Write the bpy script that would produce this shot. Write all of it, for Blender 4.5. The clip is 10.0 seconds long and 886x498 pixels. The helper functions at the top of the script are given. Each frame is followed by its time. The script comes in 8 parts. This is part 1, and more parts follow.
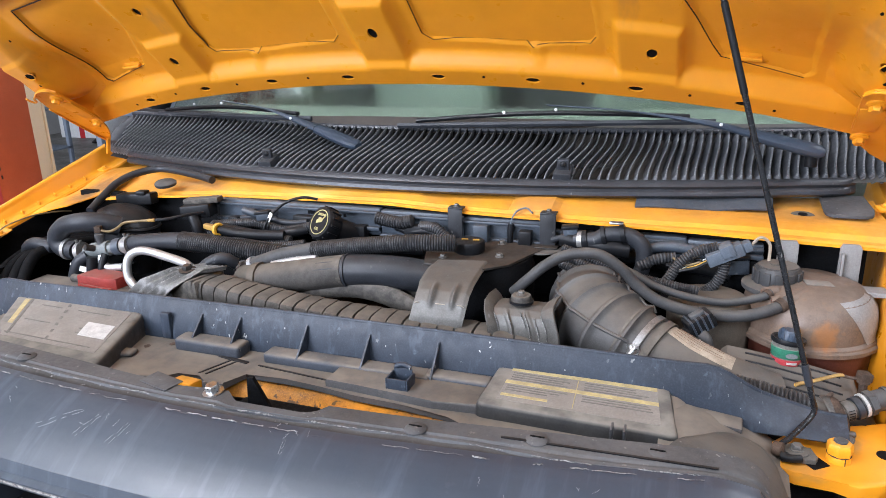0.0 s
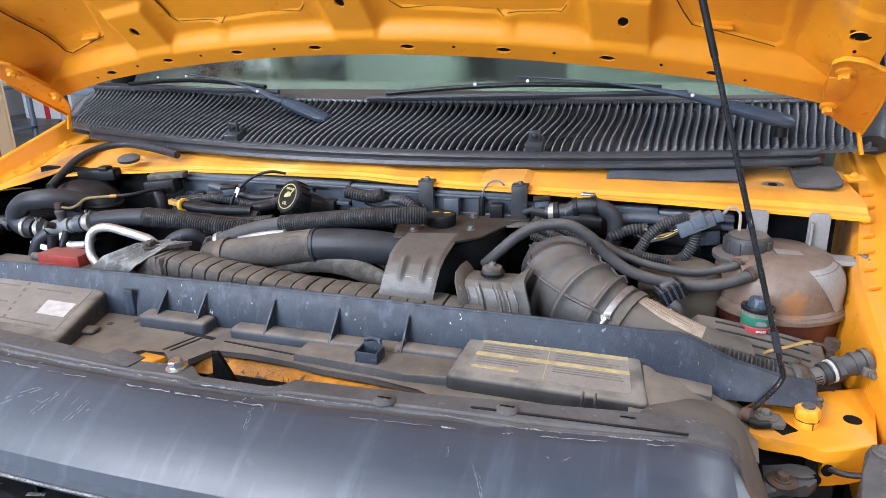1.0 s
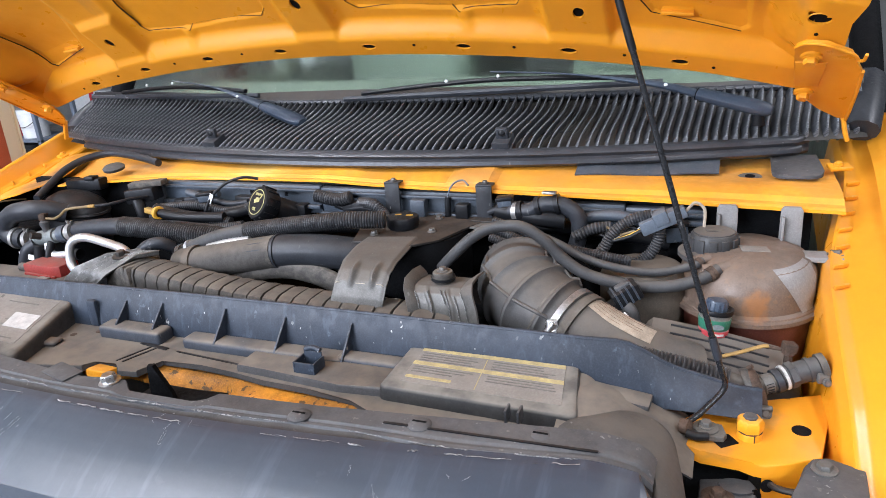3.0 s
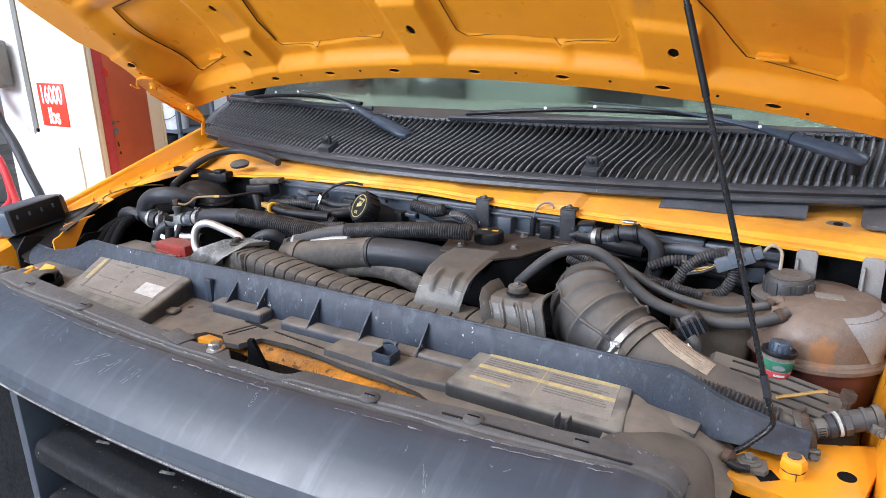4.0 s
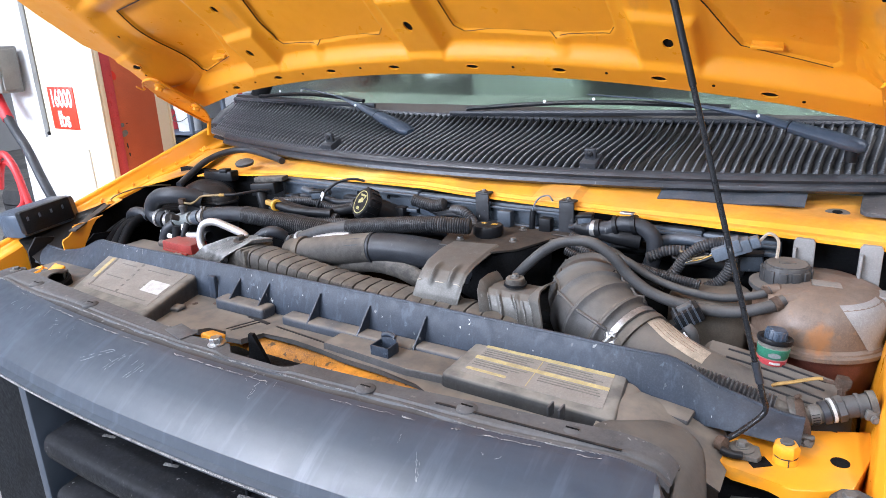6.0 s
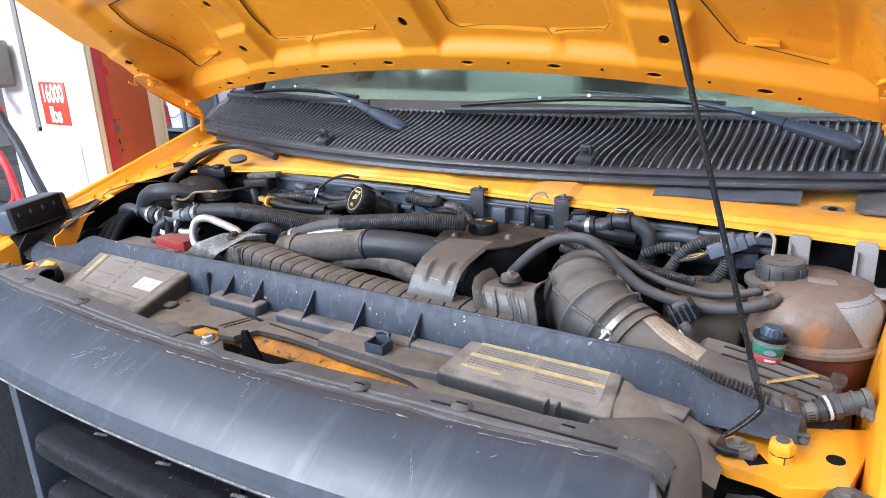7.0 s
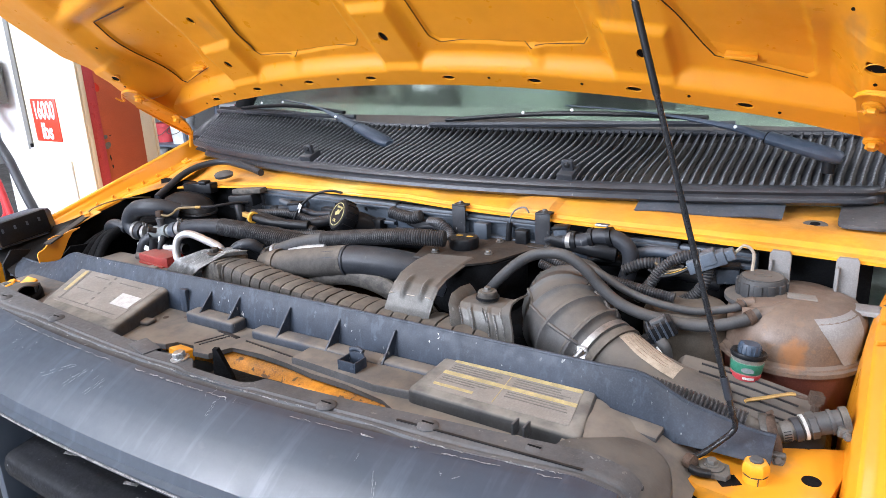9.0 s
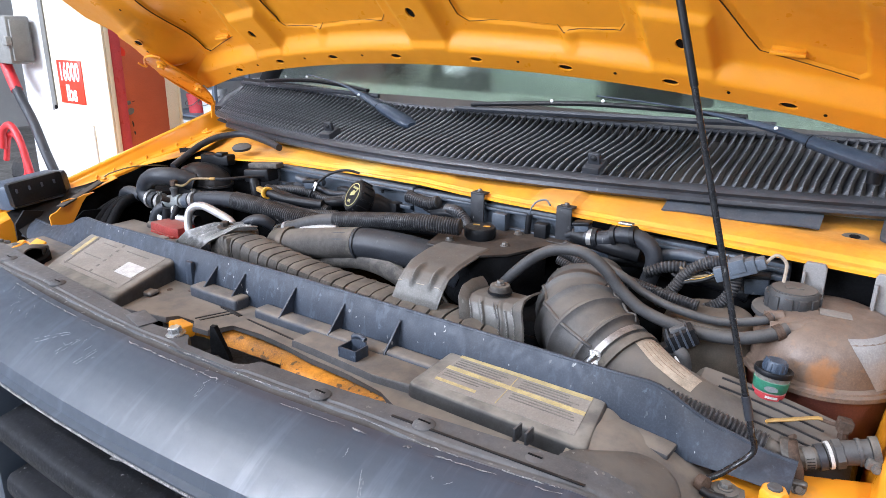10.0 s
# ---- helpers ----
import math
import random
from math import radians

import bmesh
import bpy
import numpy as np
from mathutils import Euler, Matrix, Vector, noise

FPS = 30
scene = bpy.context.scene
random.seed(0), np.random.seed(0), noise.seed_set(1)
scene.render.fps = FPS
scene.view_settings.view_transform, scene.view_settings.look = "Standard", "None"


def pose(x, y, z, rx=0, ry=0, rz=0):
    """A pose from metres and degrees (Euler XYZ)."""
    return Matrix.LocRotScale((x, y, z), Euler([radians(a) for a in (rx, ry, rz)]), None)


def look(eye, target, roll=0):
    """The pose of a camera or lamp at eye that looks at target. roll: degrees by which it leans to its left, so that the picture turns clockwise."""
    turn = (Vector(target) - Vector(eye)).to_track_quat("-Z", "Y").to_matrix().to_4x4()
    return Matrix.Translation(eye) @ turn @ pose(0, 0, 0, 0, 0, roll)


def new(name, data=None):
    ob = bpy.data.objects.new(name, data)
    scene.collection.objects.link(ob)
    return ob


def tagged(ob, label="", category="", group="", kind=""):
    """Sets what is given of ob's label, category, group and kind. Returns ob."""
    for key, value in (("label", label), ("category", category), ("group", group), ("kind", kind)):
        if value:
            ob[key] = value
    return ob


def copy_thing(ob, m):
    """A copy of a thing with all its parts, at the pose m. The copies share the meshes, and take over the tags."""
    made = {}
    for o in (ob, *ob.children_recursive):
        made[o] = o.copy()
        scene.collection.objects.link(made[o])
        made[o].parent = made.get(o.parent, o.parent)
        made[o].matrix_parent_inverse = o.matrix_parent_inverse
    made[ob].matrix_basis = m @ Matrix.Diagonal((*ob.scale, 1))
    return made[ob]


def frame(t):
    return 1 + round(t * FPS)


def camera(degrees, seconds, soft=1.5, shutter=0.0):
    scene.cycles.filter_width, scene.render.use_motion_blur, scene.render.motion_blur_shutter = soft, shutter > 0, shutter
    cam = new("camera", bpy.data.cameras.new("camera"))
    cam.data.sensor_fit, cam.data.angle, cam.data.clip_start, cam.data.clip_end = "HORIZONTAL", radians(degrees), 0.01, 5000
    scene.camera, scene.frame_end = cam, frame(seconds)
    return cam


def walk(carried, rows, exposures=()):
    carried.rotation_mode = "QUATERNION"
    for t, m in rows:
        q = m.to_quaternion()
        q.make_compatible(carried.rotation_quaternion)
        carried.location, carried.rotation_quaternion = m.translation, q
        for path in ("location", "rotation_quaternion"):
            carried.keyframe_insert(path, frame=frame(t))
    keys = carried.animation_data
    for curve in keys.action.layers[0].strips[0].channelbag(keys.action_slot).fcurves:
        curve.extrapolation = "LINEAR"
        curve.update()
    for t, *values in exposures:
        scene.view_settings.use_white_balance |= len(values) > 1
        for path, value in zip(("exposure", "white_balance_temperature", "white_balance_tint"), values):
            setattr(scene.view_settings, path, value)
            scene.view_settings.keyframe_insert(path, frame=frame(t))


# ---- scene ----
cam = camera(64.8, 10.0, soft=0.35)
PATH = [
    (0, (0.588, -0.642, 1.469), (-0.087, 1.147, 0.882), -1.6),
    (0.5, (0.587, -0.637, 1.459), (-0.045, 1.158, 0.844), -1.2),
    (1, (0.593, -0.628, 1.45), (-0.014, 1.167, 0.81), -1.5),
    (1.5, (0.62, -0.602, 1.452), (-0.078, 1.154, 0.795), -4.1),
    (2, (0.686, -0.573, 1.448), (-0.188, 1.115, 0.827), -5.6),
    (2.5, (0.719, -0.538, 1.434), (-0.067, 1.186, 0.794), -4.8),
    (2.7, (0.72, -0.533, 1.444), (-0.002, 1.208, 0.777), -4.8),
    (3.8, (0.785, -0.614, 1.47), (-0.133, 1.053, 0.857), -0.6),
    (4, (0.798, -0.605, 1.477), (-0.208, 1.015, 0.873), -1.3),
    (4.5, (0.807, -0.594, 1.471), (-0.216, 1.016, 0.872), -1.3),
    (5, (0.815, -0.603, 1.471), (-0.222, 0.993, 0.857), -2.0),
    (6.5, (0.83, -0.598, 1.473), (-0.209, 1.0, 0.865), -2.6),
    (7, (0.824, -0.596, 1.47), (-0.201, 1.006, 0.853), -2.3),
    (7.5, (0.823, -0.596, 1.47), (-0.197, 1.007, 0.846), -2.4),
    (8, (0.83, -0.591, 1.47), (-0.191, 1.01, 0.844), -2.1),
    (8.5, (0.849, -0.581, 1.464), (-0.178, 1.031, 0.873), -2.1),
    (9, (0.856, -0.561, 1.465), (-0.186, 1.047, 0.89), -2.5),
    (9.5, (0.851, -0.548, 1.477), (-0.156, 1.056, 0.836), -0.8),
    (10, (0.842, -0.51, 1.452), (-0.25, 1.051, 0.843), 0.6),
]
# seconds, stops, kelvin, tint
EXPOSURE = [(0, -0.26, 6300, 13), (1, -0.24, 6150, 13), (2, -0.23, 6150, 13), (2.5, -0.23, 6300, 13), (4, -0.28, 6300, 13), (4.5, -0.06, 6150, 13), (5, -0.06, 6000, 13),
            (6.5, -0.04, 6150, 13), (7.5, -0.02, 6050, 13), (8.5, -0.05, 6250, 13), (9, -0.08, 6300, 13), (10, -0.12, 6150, 13)]
walk(cam, [(t, look(eye, target, roll)) for t, eye, target, roll in PATH], EXPOSURE)

# ---- world and light ----
world = bpy.data.worlds.new("sky")
scene.world = world
world.use_nodes = True
wn = world.node_tree
sky = wn.nodes.new("ShaderNodeTexSky")
sky.sky_type = "NISHITA"
sky.sun_disc = False
sky.sun_elevation = radians(40)
sky.sun_rotation = radians(160)
wn.links.new(sky.outputs[0], wn.nodes["Background"].inputs[0])
wn.nodes["Background"].inputs[1].default_value = 0.10
scene.view_settings.exposure = 0.0


def area_lamp(name, place, target, size_x, size_y, watts, colour):
    data = bpy.data.lights.new(name, "AREA")
    data.shape, data.size, data.size_y, data.energy, data.color = "RECTANGLE", size_x, size_y, watts, colour
    ob = new(name, data)
    ob.matrix_world = look(place, target)
    return ob


# daylight of an added, unseen high window band, and strip lamps under the roof
area_lamp("assumed_window_daylight", (-4.2, -5.95, 3.2), (-4.2, 5.0, 2.2), 7.0, 1.8, 1180, (0.82, 0.885, 1.0))
for sx, sy in ((2.6, -3.2), (-3.4, 1.6), (3.4, 1.6)):
    area_lamp("strip_lamp_light", (sx, sy, 4.38), (sx, sy, 0), 0.25, 2.4, 260 if sy < 0 else 130, (0.90, 0.935, 1.0))
for sx, sy, watts in ((-1.9, -2.2, 320), (-4.5, -2.7, 60)):
    area_lamp("strip_lamp_light", (sx, sy, 4.38), (sx, sy, 0), 2.4, 0.36, watts, (0.90, 0.935, 1.0))

# ---- materials ----
def mat(name, base, rough=0.5, metal=0.0, dust=0.0, vary=0.12, scale=6.0, bump=0.15, bump_scale=60.0, coat=0.0,
        dust_colour=(0.20, 0.172, 0.142), spots=0.0, spot_colour=(0.5, 0.5, 0.5), transmission=0.0, ior=1.45, streak=None, spec=0.5, spot_at=0.64, streak_amount=0.14, worn_or_lit=0.0, worn_or_lit_colour=(0.3, 0.31, 0.32), grit=0.27, rough_var=0.13, fleck=0.0, fleck_colour=(0.34, 0.34, 0.33)):
    m = bpy.data.materials.new(name)
    m.use_nodes = True
    nt = m.node_tree
    n, li = nt.nodes, nt.links
    b = n["Principled BSDF"]
    tc = n.new("ShaderNodeTexCoord")
    space = tc.outputs["Object"]

    def noise_tex(sc, detail, vec=space, rough_=0.6):
        x = n.new("ShaderNodeTexNoise")
        x.inputs["Scale"].default_value, x.inputs["Detail"].default_value, x.inputs["Roughness"].default_value = sc, detail, rough_
        li.new(vec, x.inputs["Vector"])
        return x.outputs["Fac"]

    def ramp(src, lo, hi, a=0.0, z=1.0):
        x = n.new("ShaderNodeMapRange")
        x.interpolation_type = "SMOOTHSTEP"
        for k, v in zip(("From Min", "From Max", "To Min", "To Max"), (lo, hi, a, z)):
            x.inputs[k].default_value = v
        li.new(src, x.inputs["Value"])
        return x.outputs[0]

    def mul(a, c):
        x = n.new("ShaderNodeMath")
        x.operation = "MULTIPLY"
        li.new(a, x.inputs[0])
        if isinstance(c, float):
            x.inputs[1].default_value = c
        else:
            li.new(c, x.inputs[1])
        return x.outputs[0]

    def mix(fac, a, c):
        x = n.new("ShaderNodeMix")
        x.data_type = "RGBA"
        li.new(fac, x.inputs[0])
        for sock, v in ((x.inputs[6], a), (x.inputs[7], c)):
            if isinstance(v, tuple):
                sock.default_value = (*v, 1)
            else:
                li.new(v, sock)
        return x.outputs[2]

    big, fine = noise_tex(scale, 4), noise_tex(scale * 9, 5)
    dark = tuple(c * (1 - 1.6 * vary) for c in base)
    light = tuple(min(1, c * (1 + 1.2 * vary)) for c in base)
    colour = mix(ramp(big, 0.3, 0.72), dark, light)
    colour = mix(mul(ramp(fine, 0.35, 0.75), 0.35), colour, dark)
    if grit:
        gr = noise_tex(420.0, 3)
        colour = mix(mul(ramp(gr, 0.42, 0.72), float(grit)), colour, tuple(min(1, c * 1.7 + 0.01) for c in base))
        colour = mix(mul(ramp(noise_tex(260.0, 3), 0.55, 0.75), float(grit)), colour, tuple(c * 0.35 for c in base))
    rough_out = ramp(fine, 0.2, 0.8, max(0.03, rough - rough_var), min(1, rough + rough_var))
    if streak:
        mp = n.new("ShaderNodeMapping")
        mp.inputs["Scale"].default_value = streak
        li.new(space, mp.inputs["Vector"])
        st = ramp(noise_tex(1.0, 4, mp.outputs[0]), 0.52, 0.7)
        colour = mix(mul(st, float(streak_amount)), colour, tuple(min(1, c * 2.2 + 0.03) for c in base))
    if spots:
        sp = mul(ramp(noise_tex(scale * 7, 4), spot_at, spot_at + 0.08), float(spots))
        colour = mix(sp, colour, spot_colour)
    if fleck:
        fm = n.new("ShaderNodeMapping")
        fm.inputs["Scale"].default_value = (150, 150, 55)
        li.new(space, fm.inputs["Vector"])
        fl = mul(ramp(noise_tex(1.0, 2, fm.outputs[0], 0.5), 0.70, 0.735), ramp(noise_tex(14.0, 2), 0.42, 0.62))
        colour = mix(mul(fl, float(fleck)), colour, fleck_colour)
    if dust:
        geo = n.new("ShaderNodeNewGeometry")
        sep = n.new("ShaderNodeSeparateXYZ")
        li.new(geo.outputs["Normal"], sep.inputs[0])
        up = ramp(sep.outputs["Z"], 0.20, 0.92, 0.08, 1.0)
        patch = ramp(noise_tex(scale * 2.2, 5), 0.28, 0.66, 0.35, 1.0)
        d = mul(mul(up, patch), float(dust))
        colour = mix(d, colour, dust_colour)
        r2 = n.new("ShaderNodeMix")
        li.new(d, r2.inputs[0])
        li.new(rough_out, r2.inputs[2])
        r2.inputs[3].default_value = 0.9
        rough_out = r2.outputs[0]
    # Paler convex edges: scuffed on hoses and looms, painted highlights on the slats.
    if worn_or_lit:
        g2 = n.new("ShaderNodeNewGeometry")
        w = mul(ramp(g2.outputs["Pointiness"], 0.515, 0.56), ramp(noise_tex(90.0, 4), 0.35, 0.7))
        colour = mix(mul(w, float(worn_or_lit)), colour, worn_or_lit_colour)
    li.new(colour, b.inputs["Base Color"])
    li.new(rough_out, b.inputs["Roughness"])
    b.inputs["Metallic"].default_value = metal
    b.inputs["Specular IOR Level"].default_value = spec
    b.inputs["Coat Weight"].default_value = coat
    b.inputs["Coat Roughness"].default_value = 0.12
    b.inputs["Transmission Weight"].default_value = transmission
    b.inputs["IOR"].default_value = ior
    if bump:
        bp = n.new("ShaderNodeBump")
        bp.inputs["Strength"].default_value, bp.inputs["Distance"].default_value = bump, 0.002
        li.new(noise_tex(bump_scale, 5), bp.inputs["Height"])
        li.new(bp.outputs[0], b.inputs["Normal"])
    return m


M_YELLOW = mat("yellow_paint", (0.75, 0.292, 0.012), 0.36, coat=0.2, vary=0.05, scale=3.0, bump=0.05, grit=0.04, dust=0.10, dust_colour=(0.42, 0.22, 0.06))
M_YELLOW_DIRTY = mat("dirty_yellow_paint", (0.84, 0.335, 0.012), 0.42, coat=0.2, vary=0.12, scale=9.0, bump=0.12, grit=0.10, dust=0.35, dust_colour=(0.46, 0.27, 0.10), spots=0.25, spot_colour=(0.25, 0.14, 0.05))
M_HEADER = mat("dark_grey_moulded_plastic", (0.025, 0.035, 0.051), 0.42, spec=0.85, rough_var=0.09, vary=0.07, scale=5.0, bump=0.04, bump_scale=220, spots=0.03, spot_colour=(0.3, 0.32, 0.35), streak=(47, 6, 4), streak_amount=0.30, grit=0.06)
# Dark brown that paints the shade in the gaps of the hood pockets.
M_GAP_SHADE = mat("brown_gap_shade", (0.030, 0.012, 0.006), 0.6, vary=0.2, bump=0.05)
M_SCRATCH = mat("pale_scratch", (0.30, 0.31, 0.32), 0.6, vary=0.1, bump=0.0)
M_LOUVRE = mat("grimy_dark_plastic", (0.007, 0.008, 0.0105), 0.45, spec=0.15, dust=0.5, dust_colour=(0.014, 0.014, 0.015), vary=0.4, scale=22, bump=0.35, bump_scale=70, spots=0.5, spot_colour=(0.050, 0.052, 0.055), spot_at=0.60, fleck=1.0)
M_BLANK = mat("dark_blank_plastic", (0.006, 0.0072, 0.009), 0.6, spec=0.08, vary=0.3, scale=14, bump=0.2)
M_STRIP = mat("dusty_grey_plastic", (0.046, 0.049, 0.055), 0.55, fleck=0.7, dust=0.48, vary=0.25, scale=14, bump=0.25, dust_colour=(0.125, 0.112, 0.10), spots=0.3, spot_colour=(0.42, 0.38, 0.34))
M_COVER = mat("blue_black_plastic", (0.021, 0.029, 0.043), 0.46, spec=0.34, dust=0.12, vary=0.15, scale=9, bump=0.1, spots=0.3, spot_colour=(0.14, 0.17, 0.21), streak=(70, 70, 10), streak_amount=0.34, fleck=1.0)
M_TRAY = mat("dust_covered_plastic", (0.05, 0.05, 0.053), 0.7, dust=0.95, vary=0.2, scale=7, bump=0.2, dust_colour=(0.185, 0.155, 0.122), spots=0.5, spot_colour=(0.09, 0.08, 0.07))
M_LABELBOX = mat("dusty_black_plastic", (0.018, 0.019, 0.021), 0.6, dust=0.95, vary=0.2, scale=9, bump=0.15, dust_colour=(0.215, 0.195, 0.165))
M_BLACK = mat("black_plastic", (0.008, 0.009, 0.011), 0.40, spec=0.22, dust=0.08, vary=0.2, scale=20, bump=0.12)
M_ROD = mat("black_lacquered_steel", (0.012, 0.013, 0.015), 0.22, spec=0.5, vary=0.2, scale=30, bump=0.05, fleck=0.5)
# Near-black, for painted shade in gaps and holes and for black parts.
M_DARK = mat("shade_and_black_plastic", (0.0035, 0.004, 0.005), 0.75, spec=0.12, dust=0.03, vary=0.2, scale=20, bump=0.15, dust_colour=(0.11, 0.09, 0.07))
M_COWL = mat("weathered_black_plastic", (0.026, 0.029, 0.035), 0.38, fleck=0.4, dust=0.14, vary=0.2, scale=16, bump=0.15, dust_colour=(0.12, 0.115, 0.11))
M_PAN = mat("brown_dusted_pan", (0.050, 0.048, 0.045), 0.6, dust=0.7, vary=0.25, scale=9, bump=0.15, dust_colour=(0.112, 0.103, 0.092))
# Pale top edges paint the lit rims of the slats.
M_SLAT = mat("weathered_lit_edge_slat_plastic", (0.062, 0.066, 0.073), 0.36, dust=0.10, vary=0.2, scale=16, bump=0.1, dust_colour=(0.12, 0.115, 0.11), worn_or_lit=0.9, worn_or_lit_colour=(0.25, 0.255, 0.265))
M_RUBBER = mat("black_rubber_hose", (0.022, 0.025, 0.031), 0.42, fleck=0.25, spec=0.35, dust=0.18, vary=0.2, scale=18, bump=0.12, dust_colour=(0.13, 0.12, 0.105))
M_RUBBER_DUSTY = mat("dusty_rubber", (0.038, 0.035, 0.032), 0.75, dust=0.8, vary=0.25, scale=12, bump=0.25, dust_colour=(0.145, 0.124, 0.100), worn_or_lit=0.4, worn_or_lit_colour=(0.20, 0.18, 0.15))
M_LOOM = mat("corrugated_loom_plastic", (0.015, 0.0165, 0.020), 0.36, spec=0.35, dust=0.22, vary=0.2, scale=24, bump=0.05, worn_or_lit=0.6, worn_or_lit_colour=(0.13, 0.135, 0.14))
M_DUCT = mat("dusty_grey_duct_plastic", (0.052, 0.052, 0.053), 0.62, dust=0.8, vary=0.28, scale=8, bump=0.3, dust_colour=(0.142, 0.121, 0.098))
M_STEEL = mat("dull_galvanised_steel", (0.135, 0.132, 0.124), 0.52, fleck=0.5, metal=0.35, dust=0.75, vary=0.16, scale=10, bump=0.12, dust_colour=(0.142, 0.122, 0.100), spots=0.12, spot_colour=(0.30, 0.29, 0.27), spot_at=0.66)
M_STRAP = mat("chipped_black_strap_paint", (0.020, 0.022, 0.026), 0.4, spec=0.4, dust=0.3, vary=0.3, scale=20, bump=0.2, dust_colour=(0.11, 0.095, 0.08), spots=0.5, spot_colour=(0.26, 0.26, 0.25), spot_at=0.66, fleck=0.9)
M_BLACKSTEEL = mat("dusty_black_steel", (0.028, 0.026, 0.024), 0.5, metal=0.3, dust=0.6, vary=0.2, scale=16, bump=0.2, dust_colour=(0.085, 0.062, 0.045))
M_ZINC = mat("bright_zinc", (0.52, 0.525, 0.53), 0.34, metal=0.95, vary=0.15, scale=40, bump=0.1)
M_CLAMP = mat("bright_clamp_steel", (0.30, 0.295, 0.285), 0.42, metal=0.6, vary=0.2, scale=40, bump=0.1)
M_GREYPIPE = mat("grimy_grey_pipe", (0.075, 0.078, 0.082), 0.5, dust=0.3, vary=0.25, scale=30, bump=0.15, dust_colour=(0.12, 0.105, 0.09))
M_DARKSTEEL = mat("grimy_dark_steel", (0.10, 0.098, 0.094), 0.40, fleck=0.6, metal=0.5, dust=0.3, vary=0.4, scale=22, bump=0.25, dust_colour=(0.14, 0.125, 0.105), spots=0.4, spot_colour=(0.3, 0.3, 0.29), spot_at=0.6)
M_HOSE_DUSTY = mat("dusty_grey_hose", (0.034, 0.035, 0.037), 0.55, dust=0.6, vary=0.25, scale=14, bump=0.15, dust_colour=(0.125, 0.115, 0.101))
M_FADED_PRINT = mat("faded_brown_print", (0.22, 0.14, 0.09), 0.7, vary=0.2, scale=80, bump=0.0)
M_TEE = mat("grey_green_nylon", (0.16, 0.18, 0.18), 0.5, dust=0.3, vary=0.2, scale=24, bump=0.1)
M_BEAM = mat("flaking_orange_paint", (0.62, 0.235, 0.012), 0.6, vary=0.4, scale=11, bump=0.4, dust=0.25, dust_colour=(0.10, 0.08, 0.06), spots=0.9, spot_colour=(0.05, 0.03, 0.016), spot_at=0.56)
M_PALE_SYMBOL = mat("faded_yellow_print", (0.42, 0.38, 0.17), 0.6, vary=0.15, scale=50, bump=0.0)
M_ALU = mat("aluminium_pipe", (0.70, 0.71, 0.72), 0.38, metal=0.8, dust=0.12, vary=0.1, scale=30, bump=0.05)
M_RUST = mat("rusty_steel", (0.085, 0.056, 0.040), 0.75, metal=0.3, vary=0.35, scale=40, bump=0.4)
M_RED = mat("red_plastic", (0.27, 0.024, 0.018), 0.6, dust=0.75, dust_colour=(0.19, 0.085, 0.065), vary=0.15, scale=20, bump=0.1)
M_AMBER = mat("amber_plastic", (0.62, 0.34, 0.03), 0.45, dust=0.25, vary=0.15, scale=30, bump=0.1)
M_BOTTLE = mat("dusty_translucent_plastic", (0.135, 0.094, 0.070), 0.42, dust=0.5, vary=0.25, scale=9, bump=0.1, dust_colour=(0.145, 0.118, 0.094), spots=0.2, spot_colour=(0.30, 0.15, 0.06), spot_at=0.56)
M_OCHRE = mat("grimy_ochre_line", (0.17, 0.115, 0.045), 0.5, dust=0.3, vary=0.2, scale=30, bump=0.1)
M_BOTTLE_LOW = mat("coolant_stained_plastic", (0.10, 0.028, 0.018), 0.4, dust=0.3, vary=0.2, scale=9, bump=0.08)
M_BOTTLE_CLEAN = mat("clean_grey_translucent_plastic", (0.21, 0.205, 0.20), 0.42, dust=0.1, vary=0.06, scale=12, bump=0.05)
M_LEVER = mat("dusty_ochre_plastic", (0.36, 0.21, 0.045), 0.55, dust=0.45, vary=0.2, scale=30, bump=0.1, dust_colour=(0.20, 0.155, 0.09))
M_LABEL_PAPER = mat("dusty_grey_label", (0.20, 0.185, 0.165), 0.6, dust=0.35, vary=0.12, scale=22, bump=0.05)
M_LABEL_WHITE = mat("white_paper_sticker", (0.44, 0.43, 0.41), 0.6, vary=0.12, scale=60, bump=0.05, spots=0.4, spot_colour=(0.3, 0.28, 0.25))
M_LABEL_YELLOW = mat("yellow_print", (0.44, 0.35, 0.14), 0.6, spots=0.4, spot_colour=(0.2, 0.18, 0.14), spot_at=0.58, dust=0.45, vary=0.15, scale=50, bump=0.03)
M_PRINT = mat("dark_print", (0.115, 0.108, 0.098), 0.7, vary=0.2, scale=80, bump=0.0, dust=0.2)
M_OLDLABEL = mat("beige_paper_label", (0.33, 0.278, 0.215), 0.65, vary=0.15, scale=60, bump=0.05, spots=0.4, spot_colour=(0.48, 0.44, 0.38))
M_GREEN = mat("green_label", (0.022, 0.155, 0.095), 0.5, spots=0.35, spot_colour=(0.15, 0.17, 0.14), dust=0.6, vary=0.08, scale=40, bump=0.02)
M_CANRED = mat("red_label", (0.42, 0.04, 0.05), 0.5, spots=0.35, spot_colour=(0.25, 0.14, 0.12), dust=0.6, vary=0.08, scale=40, bump=0.02)
M_WHITE = mat("white_plastic", (0.74, 0.75, 0.75), 0.4, vary=0.05, scale=20, bump=0.05)
M_BEIGE = mat("grey_nylon_connector", (0.095, 0.118, 0.148), 0.45, dust=0.3, vary=0.15, scale=30, bump=0.08)
